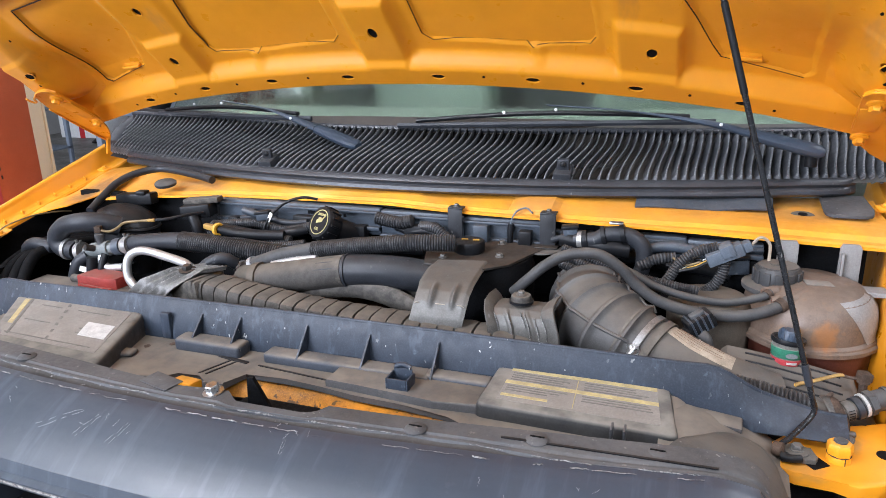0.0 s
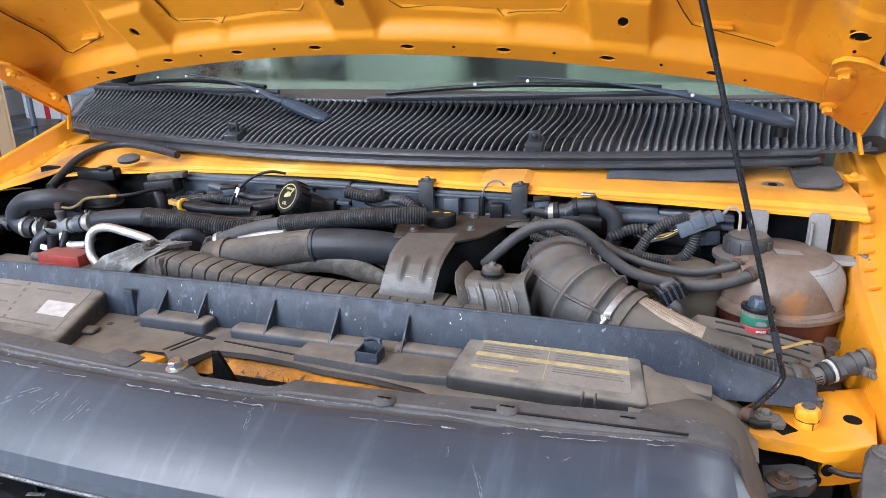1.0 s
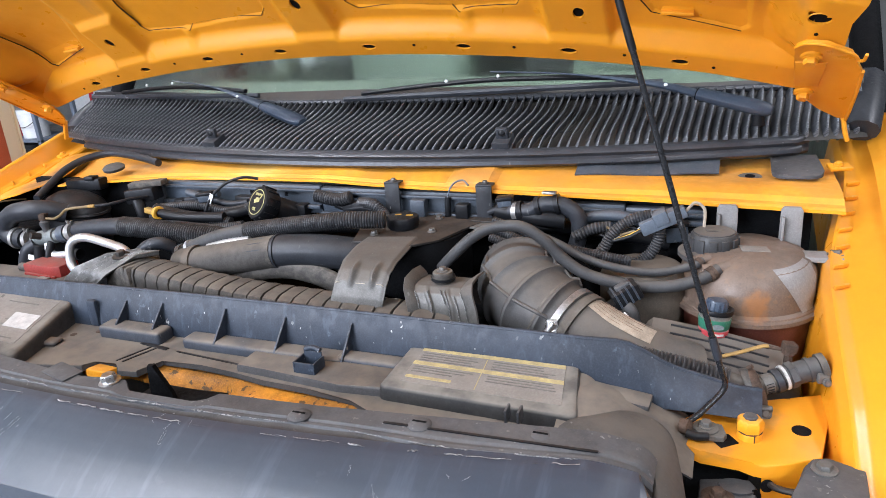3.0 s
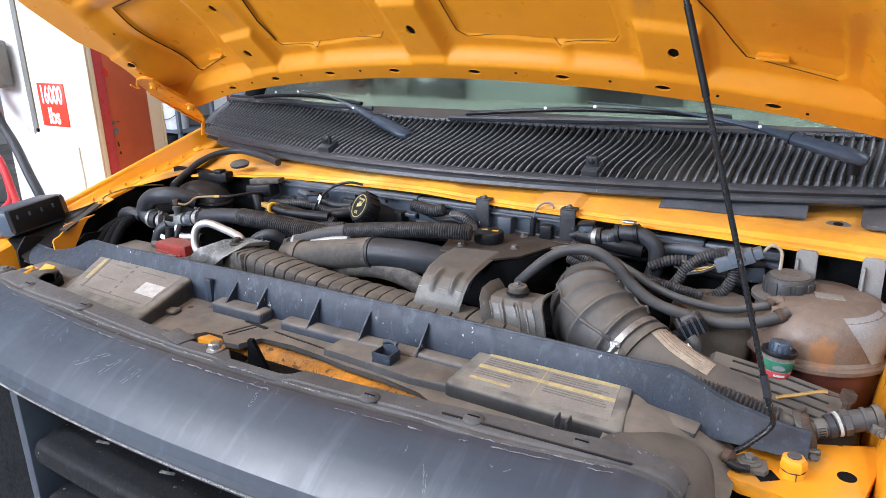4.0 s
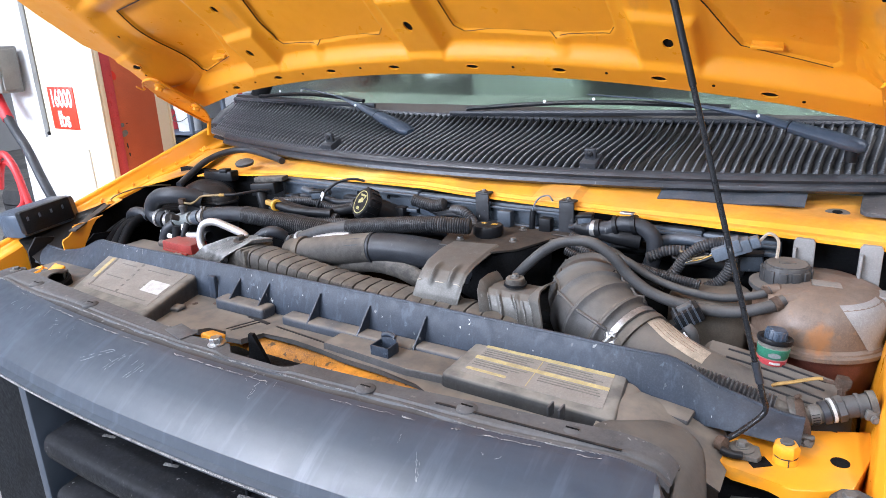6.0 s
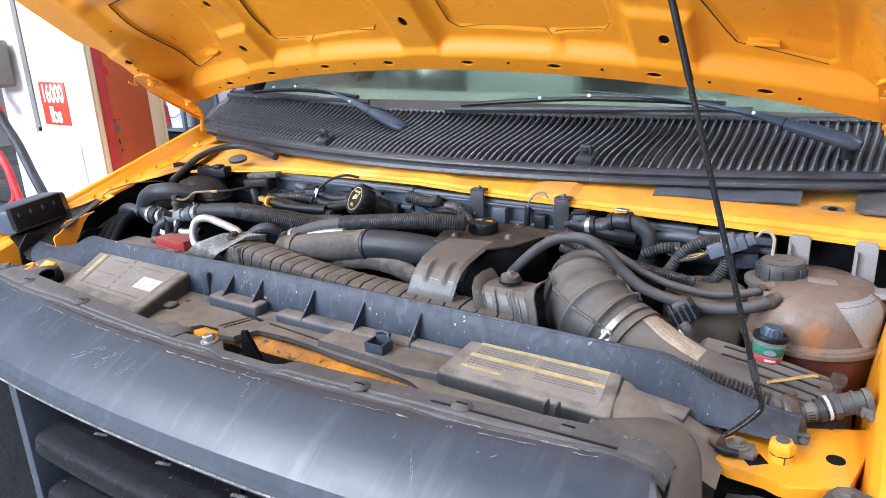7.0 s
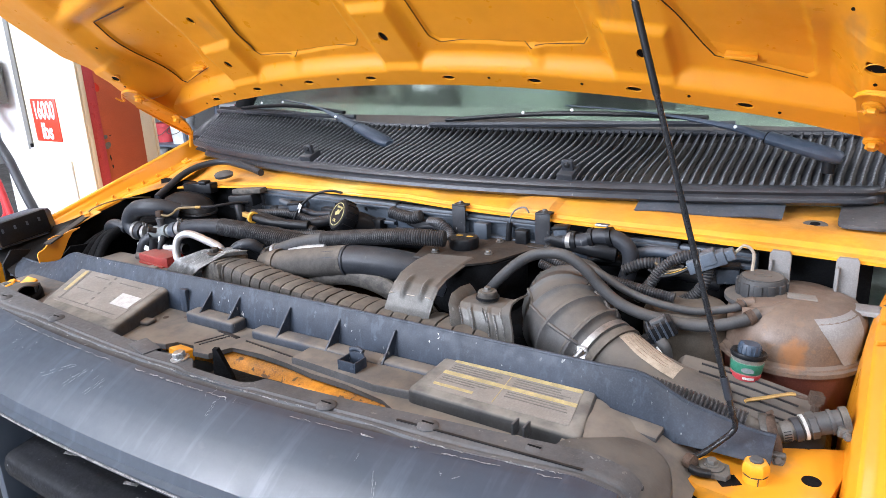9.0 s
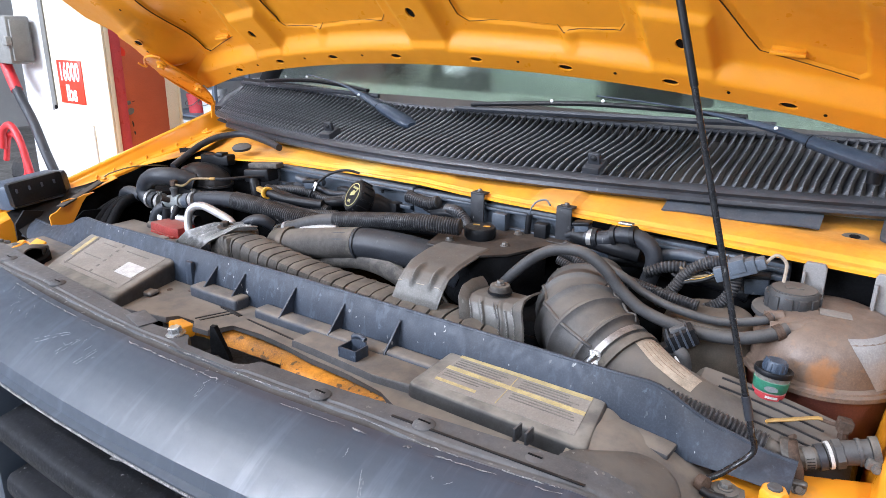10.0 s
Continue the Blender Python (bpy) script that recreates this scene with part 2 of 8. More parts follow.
M_HARNESS = mat("grey_blue_plastic_channel", (0.046, 0.060, 0.079), 0.42, fleck=0.5, dust=0.2, vary=0.2, scale=16, bump=0.1, spots=0.15, spot_colour=(0.3, 0.35, 0.4))
M_COLLAR = mat("brown_dusted_grey_plastic", (0.043, 0.043, 0.044), 0.6, dust=0.8, vary=0.25, scale=9, bump=0.2, dust_colour=(0.118, 0.101, 0.083), spots=0.2, spot_colour=(0.07, 0.062, 0.055), fleck=0.4)
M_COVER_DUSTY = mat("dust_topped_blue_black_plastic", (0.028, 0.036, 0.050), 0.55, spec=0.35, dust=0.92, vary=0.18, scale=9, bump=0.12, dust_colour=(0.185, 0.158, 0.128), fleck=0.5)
M_CAN_CLEAR = mat("cloudy_grey_plastic", (0.16, 0.155, 0.14), 0.35, spec=0.5, dust=0.5, vary=0.3, scale=40, bump=0.05)
M_CANISTER = mat("brown_dusty_canister", (0.085, 0.070, 0.054), 0.6, dust=0.7, vary=0.25, scale=9, bump=0.15, dust_colour=(0.16, 0.130, 0.100))
M_GRIME = mat("grimy_worn_plastic", (0.030, 0.030, 0.031), 0.55, dust=0.35, vary=0.35, scale=16, bump=0.3, dust_colour=(0.10, 0.085, 0.07), spots=0.5, spot_colour=(0.16, 0.15, 0.14), spot_at=0.62, fleck=0.9)
M_CHIP = mat("pale_chipped_edge", (0.24, 0.236, 0.226), 0.7, vary=0.35, scale=70, bump=0.2, spots=0.9, spot_colour=(0.05, 0.05, 0.055), spot_at=0.50)
M_BLUEBLACK = mat("slate_blue_plastic", (0.040, 0.058, 0.086), 0.40, vary=0.12, scale=18, bump=0.06, dust=0.10)
M_CREAM = mat("cream_enamel_paint", (0.83, 0.73, 0.54), 0.42, vary=0.04, scale=3, bump=0.05, spots=0.05, spot_colour=(0.3, 0.26, 0.2))
M_REDPAINT = mat("faded_red_enamel", (0.57, 0.125, 0.050), 0.5, vary=0.12, scale=4, bump=0.08, spots=0.12, spot_colour=(0.18, 0.03, 0.02))
# Bright red for the painted highlight of the carriage fold, also a pail.
M_PINKRED = mat("highlight_and_pail_red", (0.58, 0.07, 0.08), 0.35, vary=0.08, scale=6, bump=0.05)
M_SIGN = mat("signal_red_vinyl", (0.72, 0.035, 0.012), 0.4, vary=0.04, scale=30, bump=0.0)
M_GREYBOX = mat("grey_painted_box", (0.17, 0.17, 0.16), 0.55, vary=0.1, scale=14, bump=0.1, dust=0.2)
M_CONCRETE = mat("stained_concrete", (0.20, 0.192, 0.18), 0.55, vary=0.3, scale=2.5, bump=0.3, bump_scale=30, spots=0.4, spot_colour=(0.10, 0.09, 0.08))
M_WALL = mat("painted_block_wall", (0.36, 0.36, 0.355), 0.7, vary=0.08, scale=1.2, bump=0.2, bump_scale=20)
M_CEIL = mat("painted_steel_roof", (0.40, 0.40, 0.395), 0.6, vary=0.06, scale=1.0, bump=0.1)
M_TYRE = mat("tyre_rubber", (0.016, 0.016, 0.017), 0.7, spec=0.3, dust=0.12, vary=0.2, scale=20, bump=0.3)
M_HOSERED = mat("red_air_hose", (0.52, 0.03, 0.035), 0.4, vary=0.08, scale=20, bump=0.03)
M_INTERIOR = mat("grey_vinyl_interior", (0.20, 0.22, 0.20), 0.6, vary=0.12, scale=5, bump=0.1)
M_SEAT = mat("green_grey_seat_vinyl", (0.16, 0.19, 0.165), 0.5, vary=0.12, scale=5, bump=0.1)
M_GLASS = mat("green_tinted_glass", (0.66, 0.79, 0.67), 0.03, transmission=1.0, vary=0.0, bump=0.0, ior=1.5)
M_SHELF = mat("blue_grey_shelf_steel", (0.16, 0.19, 0.24), 0.5, metal=0.2, vary=0.1, scale=5, bump=0.05)

lamp_mat = bpy.data.materials.new("lamp_diffuser")
lamp_mat.use_nodes = True
lamp_mat.node_tree.nodes["Principled BSDF"].inputs["Emission Color"].default_value = (1.0, 0.98, 0.94, 1)
lamp_mat.node_tree.nodes["Principled BSDF"].inputs["Emission Strength"].default_value = 5.0




def stain_or_shade(m, centre, size, colour, amount=1.0):
    """Adds one soft, uneven patch, real staining or painted shade, round a place to a material."""
    nt = m.node_tree
    n, li = nt.nodes, nt.links
    b = n["Principled BSDF"]
    old = b.inputs["Base Color"].links[0].from_socket
    tc = n.new("ShaderNodeTexCoord")
    mp = n.new("ShaderNodeMapping")
    mp.vector_type = "TEXTURE"
    mp.inputs["Location"].default_value = centre
    mp.inputs["Scale"].default_value = size
    li.new(tc.outputs["Object"], mp.inputs["Vector"])
    ns = n.new("ShaderNodeTexNoise")
    ns.inputs["Scale"].default_value, ns.inputs["Detail"].default_value = 2.2, 5
    li.new(mp.outputs[0], ns.inputs["Vector"])
    ln = n.new("ShaderNodeVectorMath")
    ln.operation = "LENGTH"
    li.new(mp.outputs[0], ln.inputs[0])
    sm = n.new("ShaderNodeMath")
    sm.operation = "MULTIPLY_ADD"
    li.new(ns.outputs["Fac"], sm.inputs[0])
    sm.inputs[1].default_value = 1.2
    li.new(ln.outputs["Value"], sm.inputs[2])
    mr = n.new("ShaderNodeMapRange")
    mr.interpolation_type = "SMOOTHSTEP"
    for k, v in zip(("From Min", "From Max", "To Min", "To Max"), (0.9, 1.6, amount, 0.0)):
        mr.inputs[k].default_value = v
    li.new(sm.outputs[0], mr.inputs["Value"])
    mx = n.new("ShaderNodeMix")
    mx.data_type = "RGBA"
    li.new(mr.outputs[0], mx.inputs[0])
    li.new(old, mx.inputs[6])
    mx.inputs[7].default_value = (*colour, 1)
    li.new(mx.outputs[2], b.inputs["Base Color"])


stain_or_shade(M_BOTTLE, (0.780, 0.435, 1.026), (0.024, 0.04, 0.030), (0.32, 0.125, 0.03), 0.6)
stain_or_shade(M_BOTTLE, (0.86, 0.47, 1.04), (0.025, 0.04, 0.03), (0.34, 0.15, 0.05), 0.6)
stain_or_shade(M_YELLOW_DIRTY, (-0.55, 0.66, 1.16), (0.16, 0.05, 0.04), (0.30, 0.17, 0.07), 0.6)
stain_or_shade(M_YELLOW_DIRTY, (-0.20, 0.65, 1.16), (0.10, 0.04, 0.04), (0.86, 0.56, 0.16), 0.6)
stain_or_shade(M_YELLOW_DIRTY, (-0.84, 0.66, 1.13), (0.10, 0.14, 0.06), (0.22, 0.12, 0.055), 0.85)
stain_or_shade(M_YELLOW_DIRTY, (0.30, 0.64, 1.16), (0.08, 0.04, 0.04), (0.40, 0.19, 0.05), 0.6)
stain_or_shade(M_YELLOW_DIRTY, (0.76, 0.73, 1.14), (0.10, 0.06, 0.04), (0.42, 0.22, 0.08), 0.5)

stain_or_shade(M_YELLOW, (0.785, 0.255, 0.962), (0.035, 0.030, 0.02), (0.34, 0.20, 0.08), 0.5)
stain_or_shade(M_YELLOW, (0.735, 0.178, 0.962), (0.035, 0.020, 0.02), (0.30, 0.16, 0.06), 0.5)
stain_or_shade(M_YELLOW, (0.84, 0.21, 0.955), (0.03, 0.03, 0.03), (0.55, 0.22, 0.03), 0.5)
stain_or_shade(M_YELLOW, (0.87, 0.52, 1.06), (0.03, 0.12, 0.04), (0.45, 0.20, 0.04), 0.4)
# Brown patches: painted shade of the hood's grooves and side bands, soot at ribs.
stain_or_shade(M_YELLOW, (-0.30, 0.45, 1.55), (0.10, 0.10, 0.08), (0.50, 0.22, 0.03), 0.45)
stain_or_shade(M_YELLOW, (0.80, 0.50, 1.43), (0.025, 0.07, 0.06), (0.36, 0.20, 0.08), 0.45)
stain_or_shade(M_YELLOW, (-0.81, 0.50, 1.43), (0.03, 0.08, 0.07), (0.40, 0.19, 0.05), 0.40)
stain_or_shade(M_YELLOW, (0.46, 0.53, 1.49), (0.025, 0.06, 0.06), (0.42, 0.20, 0.06), 0.40)
stain_or_shade(M_YELLOW, (-0.46, 0.53, 1.49), (0.025, 0.06, 0.06), (0.42, 0.20, 0.06), 0.40)
stain_or_shade(M_YELLOW, (0.25, 0.40, 1.60), (0.12, 0.10, 0.08), (0.52, 0.22, 0.03), 0.4)


# ---- mesh helpers ----
def smooth_all(bm, angle=40):
    lim = radians(angle)
    for f in bm.faces:
        f.smooth = True
    for e in bm.edges:
        if len(e.link_faces) == 2 and e.calc_face_angle(0) > lim:
            e.smooth = False


def thing(name, label, category, place=(0, 0, 0), group="", kind=""):
    ob = new(name)
    ob.empty_display_size = 0.05
    ob.location = place
    return tagged(ob, label, category, group, kind)


def part(name, bm, material, parent=None, label="", angle=40):
    bmesh.ops.recalc_face_normals(bm, faces=bm.faces)
    smooth_all(bm, angle)
    me = bpy.data.meshes.new(name)
    bm.to_mesh(me)
    bm.free()
    me.materials.append(material)
    ob = new(name, me)
    if parent:
        ob.parent = parent
        if parent.type == "EMPTY":
            ob.matrix_parent_inverse = Matrix.Translation(-parent.location)
    if label:
        ob["label"] = label
    return ob


def solo(name, bm, material, label, category, group="", kind="", angle=40):
    return tagged(part(name, bm, material, None, "", angle), label, category, group, kind)


def spline(points, per=8):
    pts = [Vector(p) for p in points]
    pts = [pts[0] * 2 - pts[1]] + pts + [pts[-1] * 2 - pts[-2]]
    out = []
    for i in range(1, len(pts) - 2):
        a, b, c, d = pts[i - 1:i + 3]
        for k in range(per):
            t = k / per
            out.append(0.5 * (2 * b + (c - a) * t + (2 * a - 5 * b + 4 * c - d) * t * t + (3 * b - a - 3 * c + d) * t ** 3))
    out.append(pts[-2])
    return out


def resample(pts, step):
    out, acc = [pts[0]], 0.0
    for a, b in zip(pts, pts[1:]):
        seg = (b - a).length
        while seg > 1e-9 and acc + seg >= step:
            a = a.lerp(b, (step - acc) / seg)
            out.append(a.copy())
            seg, acc = (b - a).length, 0.0
        acc += seg
    if (out[-1] - pts[-1]).length > step * 0.3:
        out.append(pts[-1])
    return out


def sweep(bm, line, radius, segs=14, flat=1.0, cap=True, up=(0, 0, 1)):
    """A tube along a line; radius is a number or a function of the way along it in metres."""
    rad = radius if callable(radius) else (lambda s: radius)
    rings, s, nrm = [], 0.0, None
    for i, p in enumerate(line):
        t = (line[min(i + 1, len(line) - 1)] - line[max(i - 1, 0)]).normalized()
        if nrm is None:
            nrm = Vector(up) - t * t.dot(Vector(up))
            if nrm.length < 1e-3:
                nrm = Vector((1, 0, 0)) - t * t.x
        else:
            nrm = nrm - t * t.dot(nrm)
        nrm.normalize()
        side = t.cross(nrm)
        if i:
            s += (p - line[i - 1]).length
        r = rad(s)
        rings.append([bm.verts.new(p + side * (math.cos(2 * math.pi * k / segs) * r) + nrm * (math.sin(2 * math.pi * k / segs) * r * flat)) for k in range(segs)])
    for a, b in zip(rings, rings[1:]):
        for k in range(segs):
            bm.faces.new((a[k], a[(k + 1) % segs], b[(k + 1) % segs], b[k]))
    if cap:
        bm.faces.new(rings[0][::-1])
        bm.faces.new(rings[-1])
    return bm


def tube(points, radius, segs=14, per=8, flat=1.0):
    return sweep(bmesh.new(), spline(points, per), radius, segs, flat)


def loom(points, radius, pitch=0.0055, depth=0.13, segs=14):
    line = resample(spline(points, 16), pitch / 5)
    return sweep(bmesh.new(), line, lambda s: radius * (1 + depth * math.sin(2 * math.pi * s / pitch)), segs)


def box(bm, lo, hi, bevel=0.0, m=None, segs=2):
    r = bmesh.ops.create_cube(bm, size=1.0)
    vs = r["verts"]
    lo, hi = Vector(lo), Vector(hi)
    for v in vs:
        v.co = Vector([(lo[i] + hi[i]) / 2 + v.co[i] * (hi[i] - lo[i]) for i in range(3)])
    if bevel:
        es = list({e for v in vs for e in v.link_edges})
        g = bmesh.ops.bevel(bm, geom=es, offset=bevel, segments=segs, affect="EDGES", profile=0.5)
        vs = list({v for f in g["faces"] for v in f.verts} | {v for v in vs if v.is_valid})
    if m:
        bmesh.ops.transform(bm, matrix=m, verts=vs)
    return bm


def bbox(lo, hi, bevel=0.0, m=None, segs=2):
    return box(bmesh.new(), lo, hi, bevel, m, segs)


def lathe(bm, profile, m=None, segs=28, squash=(1, 1)):
    """Revolves (radius, height) pairs round z."""
    rings = []
    for r, z in profile:
        rings.append([bm.verts.new((math.cos(2 * math.pi * k / segs) * r * squash[0], math.sin(2 * math.pi * k / segs) * r * squash[1], z)) for k in range(segs)])
    for a, b in zip(rings, rings[1:]):
        for k in range(segs):
            bm.faces.new((a[k], a[(k + 1) % segs], b[(k + 1) % segs], b[k]))
    bm.faces.new(rings[0][::-1])
    bm.faces.new(rings[-1])
    if m:
        bmesh.ops.transform(bm, matrix=m, verts=[v for ring in rings for v in ring])
    return bm


def turned(profile, m=None, segs=28, squash=(1, 1)):
    return lathe(bmesh.new(), profile, m, segs, squash)


def slab(bm, outline, lo, hi, bevel=0.0, m=None):
    """Extrudes an (x, y) outline from z = lo to z = hi."""
    a = [bm.verts.new((x, y, lo)) for x, y in outline]
    b = [bm.verts.new((x, y, hi)) for x, y in outline]
    n = len(a)
    bm.faces.new(a[::-1])
    top = bm.faces.new(b)
    for k in range(n):
        bm.faces.new((a[k], a[(k + 1) % n], b[(k + 1) % n], b[k]))
    vs = a + b
    if bevel:
        g = bmesh.ops.bevel(bm, geom=list(top.edges), offset=bevel, segments=2, affect="EDGES", profile=0.5)
        vs = list({v for f in g["faces"] for v in f.verts} | {v for v in vs if v.is_valid})
    if m:
        bmesh.ops.transform(bm, matrix=m, verts=vs)
    return bm


def plate(outline, lo, hi, bevel=0.0, m=None):
    return slab(bmesh.new(), outline, lo, hi, bevel, m)


def sheet(bm, nu, nv, fn, thick=0.0):
    """A grid surface fn(i/nu, j/nv), with a thickness along the normals where one is asked for."""
    g = [[bm.verts.new(fn(i / nu, j / nv)) for j in range(nv + 1)] for i in range(nu + 1)]
    fs = [bm.faces.new((g[i][j], g[i + 1][j], g[i + 1][j + 1], g[i][j + 1])) for i in range(nu) for j in range(nv)]
    if thick:
        bmesh.ops.recalc_face_normals(bm, faces=fs)
        bmesh.ops.solidify(bm, geom=fs, thickness=thick)
    return bm


def surface(nu, nv, fn, thick=0.0):
    return sheet(bmesh.new(), nu, nv, fn, thick)


def axis_pose(place, direction, spin=0):
    """A pose at place whose z runs along direction."""
    return Matrix.Translation(place) @ Vector(direction).to_track_quat("Z", "Y").to_matrix().to_4x4() @ Matrix.Rotation(radians(spin), 4, "Z")


def hexbolt(bm, m, r=0.008, h=0.006, washer=0.013):
    lathe(bm, [(washer, 0), (washer, 0.0015), (washer * 0.9, 0.0022)], m, 20)
    lathe(bm, [(r * 0.98, 0.002), (r, 0.003), (r, h), (r * 0.86, h + 0.0015)], m, 6)
    return bm


def band(place, direction, r, width=0.012, thick=0.0016):
    return turned([(r, -width / 2), (r + thick, -width / 2), (r + thick, width / 2), (r, width / 2)], axis_pose(place, direction), 28)


def smooth(a, b, x):
    t = min(1.0, max(0.0, (x - a) / (b - a)))
    return t * t * (3 - 2 * t)


# ---- workshop shell ----
def shell_wall(name, lo, hi, label):
    return solo(name, bbox(lo, hi), M_WALL, label, "wall", kind="structure")


solo("floor", bbox((-10.2, -6.2, -0.2), (7.2, 12.2, 0)), M_CONCRETE, "oil-stained grey concrete workshop floor", "floor", kind="structure")
solo("ceiling", bbox((-10.2, -6.2, 4.5), (7.2, 12.2, 4.7)), M_CEIL, "pale painted steel workshop roof", "ceiling", kind="structure")
shell_wall("wall_west", (-10.2, -6.2, 0.0), (-10.0, 12.2, 4.5), "pale painted block wall of the workshop")
shell_wall("wall_east", (7.0, -6.2, 0.0), (7.2, 12.2, 4.5), "pale painted block wall of the workshop")
shell_wall("wall_north", (-10.0, 12.0, 0.0), (7.0, 12.2, 4.5), "pale painted block wall of the workshop")
# Wall out of view, its window band assumed to shape the daylight.
window_wall = bmesh.new()
box(window_wall, (-10.0, -6.2, 0.0), (-7.9, -6.0, 4.5))
box(window_wall, (-0.5, -6.2, 0.0), (7.0, -6.0, 4.5))
box(window_wall, (-7.9, -6.2, 4.1), (-0.5, -6.0, 4.5))
box(window_wall, (-7.9, -6.2, 0.0), (-0.5, -6.0, 2.3))
solo("wall_south", window_wall, M_WALL, "pale painted block wall with an assumed high window band", "wall", kind="structure")
solo("ground", bbox((-60, -66, -0.3), (60, -6.2, -0.1)), M_CONCRETE, "grey concrete yard outside the workshop", "ground", kind="structure")


def strip_lamp():
    t = thing("ceiling_light", "white strip lamp under the workshop roof", "lamp", (2.6, -3.2, 4.5), "strip lamps")
    part("housing", bbox((2.42, -4.5, 4.43), (2.78, -1.9, 4.5), 0.01), M_WHITE, t)
    part("diffuser", bbox((2.46, -4.46, 4.405), (2.74, -1.94, 4.43), 0.01), lamp_mat, t)
    return t


lamp_one = strip_lamp()
for sx, sy, turn in ((-1.9, -2.2, 90), (-4.5, -2.7, 90), (-3.4, 1.6, 0), (3.4, 1.6, 0)):
    copy_thing(lamp_one, pose(sx, sy, 4.5, 0, 0, turn))

# ---- van body ----
van = thing("van_body", "yellow van body with dusty engine bay and open hood", "van", (0, 0.6, 0))


def ledge(s, t):
    """The yellow firewall ledge: from the flange edge up to under the cowl lip."""
    x = -0.765 + 1.665 * s
    prof = [(0.0, -0.0035), (0.0, 0.0), (0.003, 0.0015), (0.010, 0.0015), (0.016, 0.007), (0.07, 0.024), (0.10, 0.032), (0.13, 0.036)]
    k = t * (len(prof) - 1)
    i = min(int(k), len(prof) - 2)
    f = k - i
    dy = prof[i][0] * (1 - f) + prof[i + 1][0] * f
    dz = prof[i][1] * (1 - f) + prof[i + 1][1] * f
    zb = 1.133 - 0.033 * smooth(0.3, 0.8, x)
    zf = float(np.interp(x, [-0.765, -0.65, -0.42, 0.0, 0.10, 0.35, 0.60, 0.90], [1.110, 1.121, 1.137, 1.144, 1.140, 1.135, 1.129, 1.119]))
    zb += (zf - zb) * smooth(0.10, 0.02, dy)
    yb = 0.603 + 0.022 * smooth(0.25, -0.3, x)
    bump = 0.009 * smooth(0.02, 0.0, abs(x - 0.30) - 0.03) * smooth(0.0, 0.03, dy) * smooth(0.12, 0.06, dy)
    bump += 0.006 * smooth(0.02, 0.0, abs(x + 0.05) - 0.10) * smooth(0.02, 0.05, dy)
    spread = 1.0 + 0.9 * smooth(0.35, 0.85, abs(x))
    return Vector((x, yb + dy * spread, zb + dz + bump + 0.010 * smooth(0.3, 0.8, x) * t))


part("firewall_ledge", surface(120, 56, ledge, 0.003), M_YELLOW_DIRTY, van, "dusty yellow painted ledge under the cowl", 16)
for hx, hy, hz in ((0.768, 0.735, 1.1375),):
    plug = part("ledge_plug", turned([(0.020, -0.004), (0.020, 0.001), (0.014, 0.0025)], pose(hx, hy, hz, 8, 0, 0), 20), M_STEEL, van, "grimy oval grommet in the ledge")
    # Dark disc paints the opening of the plug.
    part("plug_slot", turned([(0.008, 0.0), (0.008, 0.0032)], pose(hx, hy, hz, 8, 0, 0), 14), M_DARK, plug)
# Firewall and corner filler carry the shade of the bay in their colour.
part("firewall", bbox((-0.86, 0.645, 0.55), (0.86, 0.665, 1.122)), M_DARK, van, "dark firewall coloured for the shade of the bay")
part("corner_shade_filler", bbox((-0.90, 0.70, 0.90), (-0.745, 0.72, 1.10), 0.004), M_DARK, van)


FENDER_Y = [-0.02, 0.10, 0.25, 0.35, 0.41, 0.50, 0.98]
FENDER_Z = [0.920, 0.975, 1.022, 1.046, 1.062, 1.088, 1.225]


def lip_height(y):
    return float(np.interp(y, FENDER_Y, FENDER_Z))


def face_depth(y):
    return max(0.010, min(0.052, 0.024 + 0.063 * (y - 0.5)))


def ledge_end(s, t):
    """The dusty sheet between the ledge and the fender flange."""
    y = 0.56 + 0.28 * s
    xo, zo = -0.943, lip_height(y) - face_depth(y) - 0.004
    xi = -0.862 + 0.104 * smooth(0.47, 0.66, y)
    zi = float(np.interp(y, [0.47, 0.60, 0.64, 0.70, 0.84], [1.068, 1.118, 1.133, 1.150, 1.168]))
    return Vector((xo + (xi - xo) * t, y, zo + (zi - zo) * t + 0.004 * math.sin(9 * s + 2 * t)))


part("ledge_end", surface(40, 10, ledge_end, 0.003), M_YELLOW_DIRTY, van, "dust-brown yellow sheet beside the ledge")
part("flange_wire", tube([(-0.900, 0.435, 1.062), (-0.884, 0.450, 1.080), (-0.862, 0.50, 1.092), (-0.850, 0.55, 1.090), (-0.838, 0.59, 1.084)], 0.0019, 6), M_OCHRE, van, "thin dusty wire along the flange")
# Floor of the bay, near-black for the shade down there.
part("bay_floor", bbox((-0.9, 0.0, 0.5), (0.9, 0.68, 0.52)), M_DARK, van)


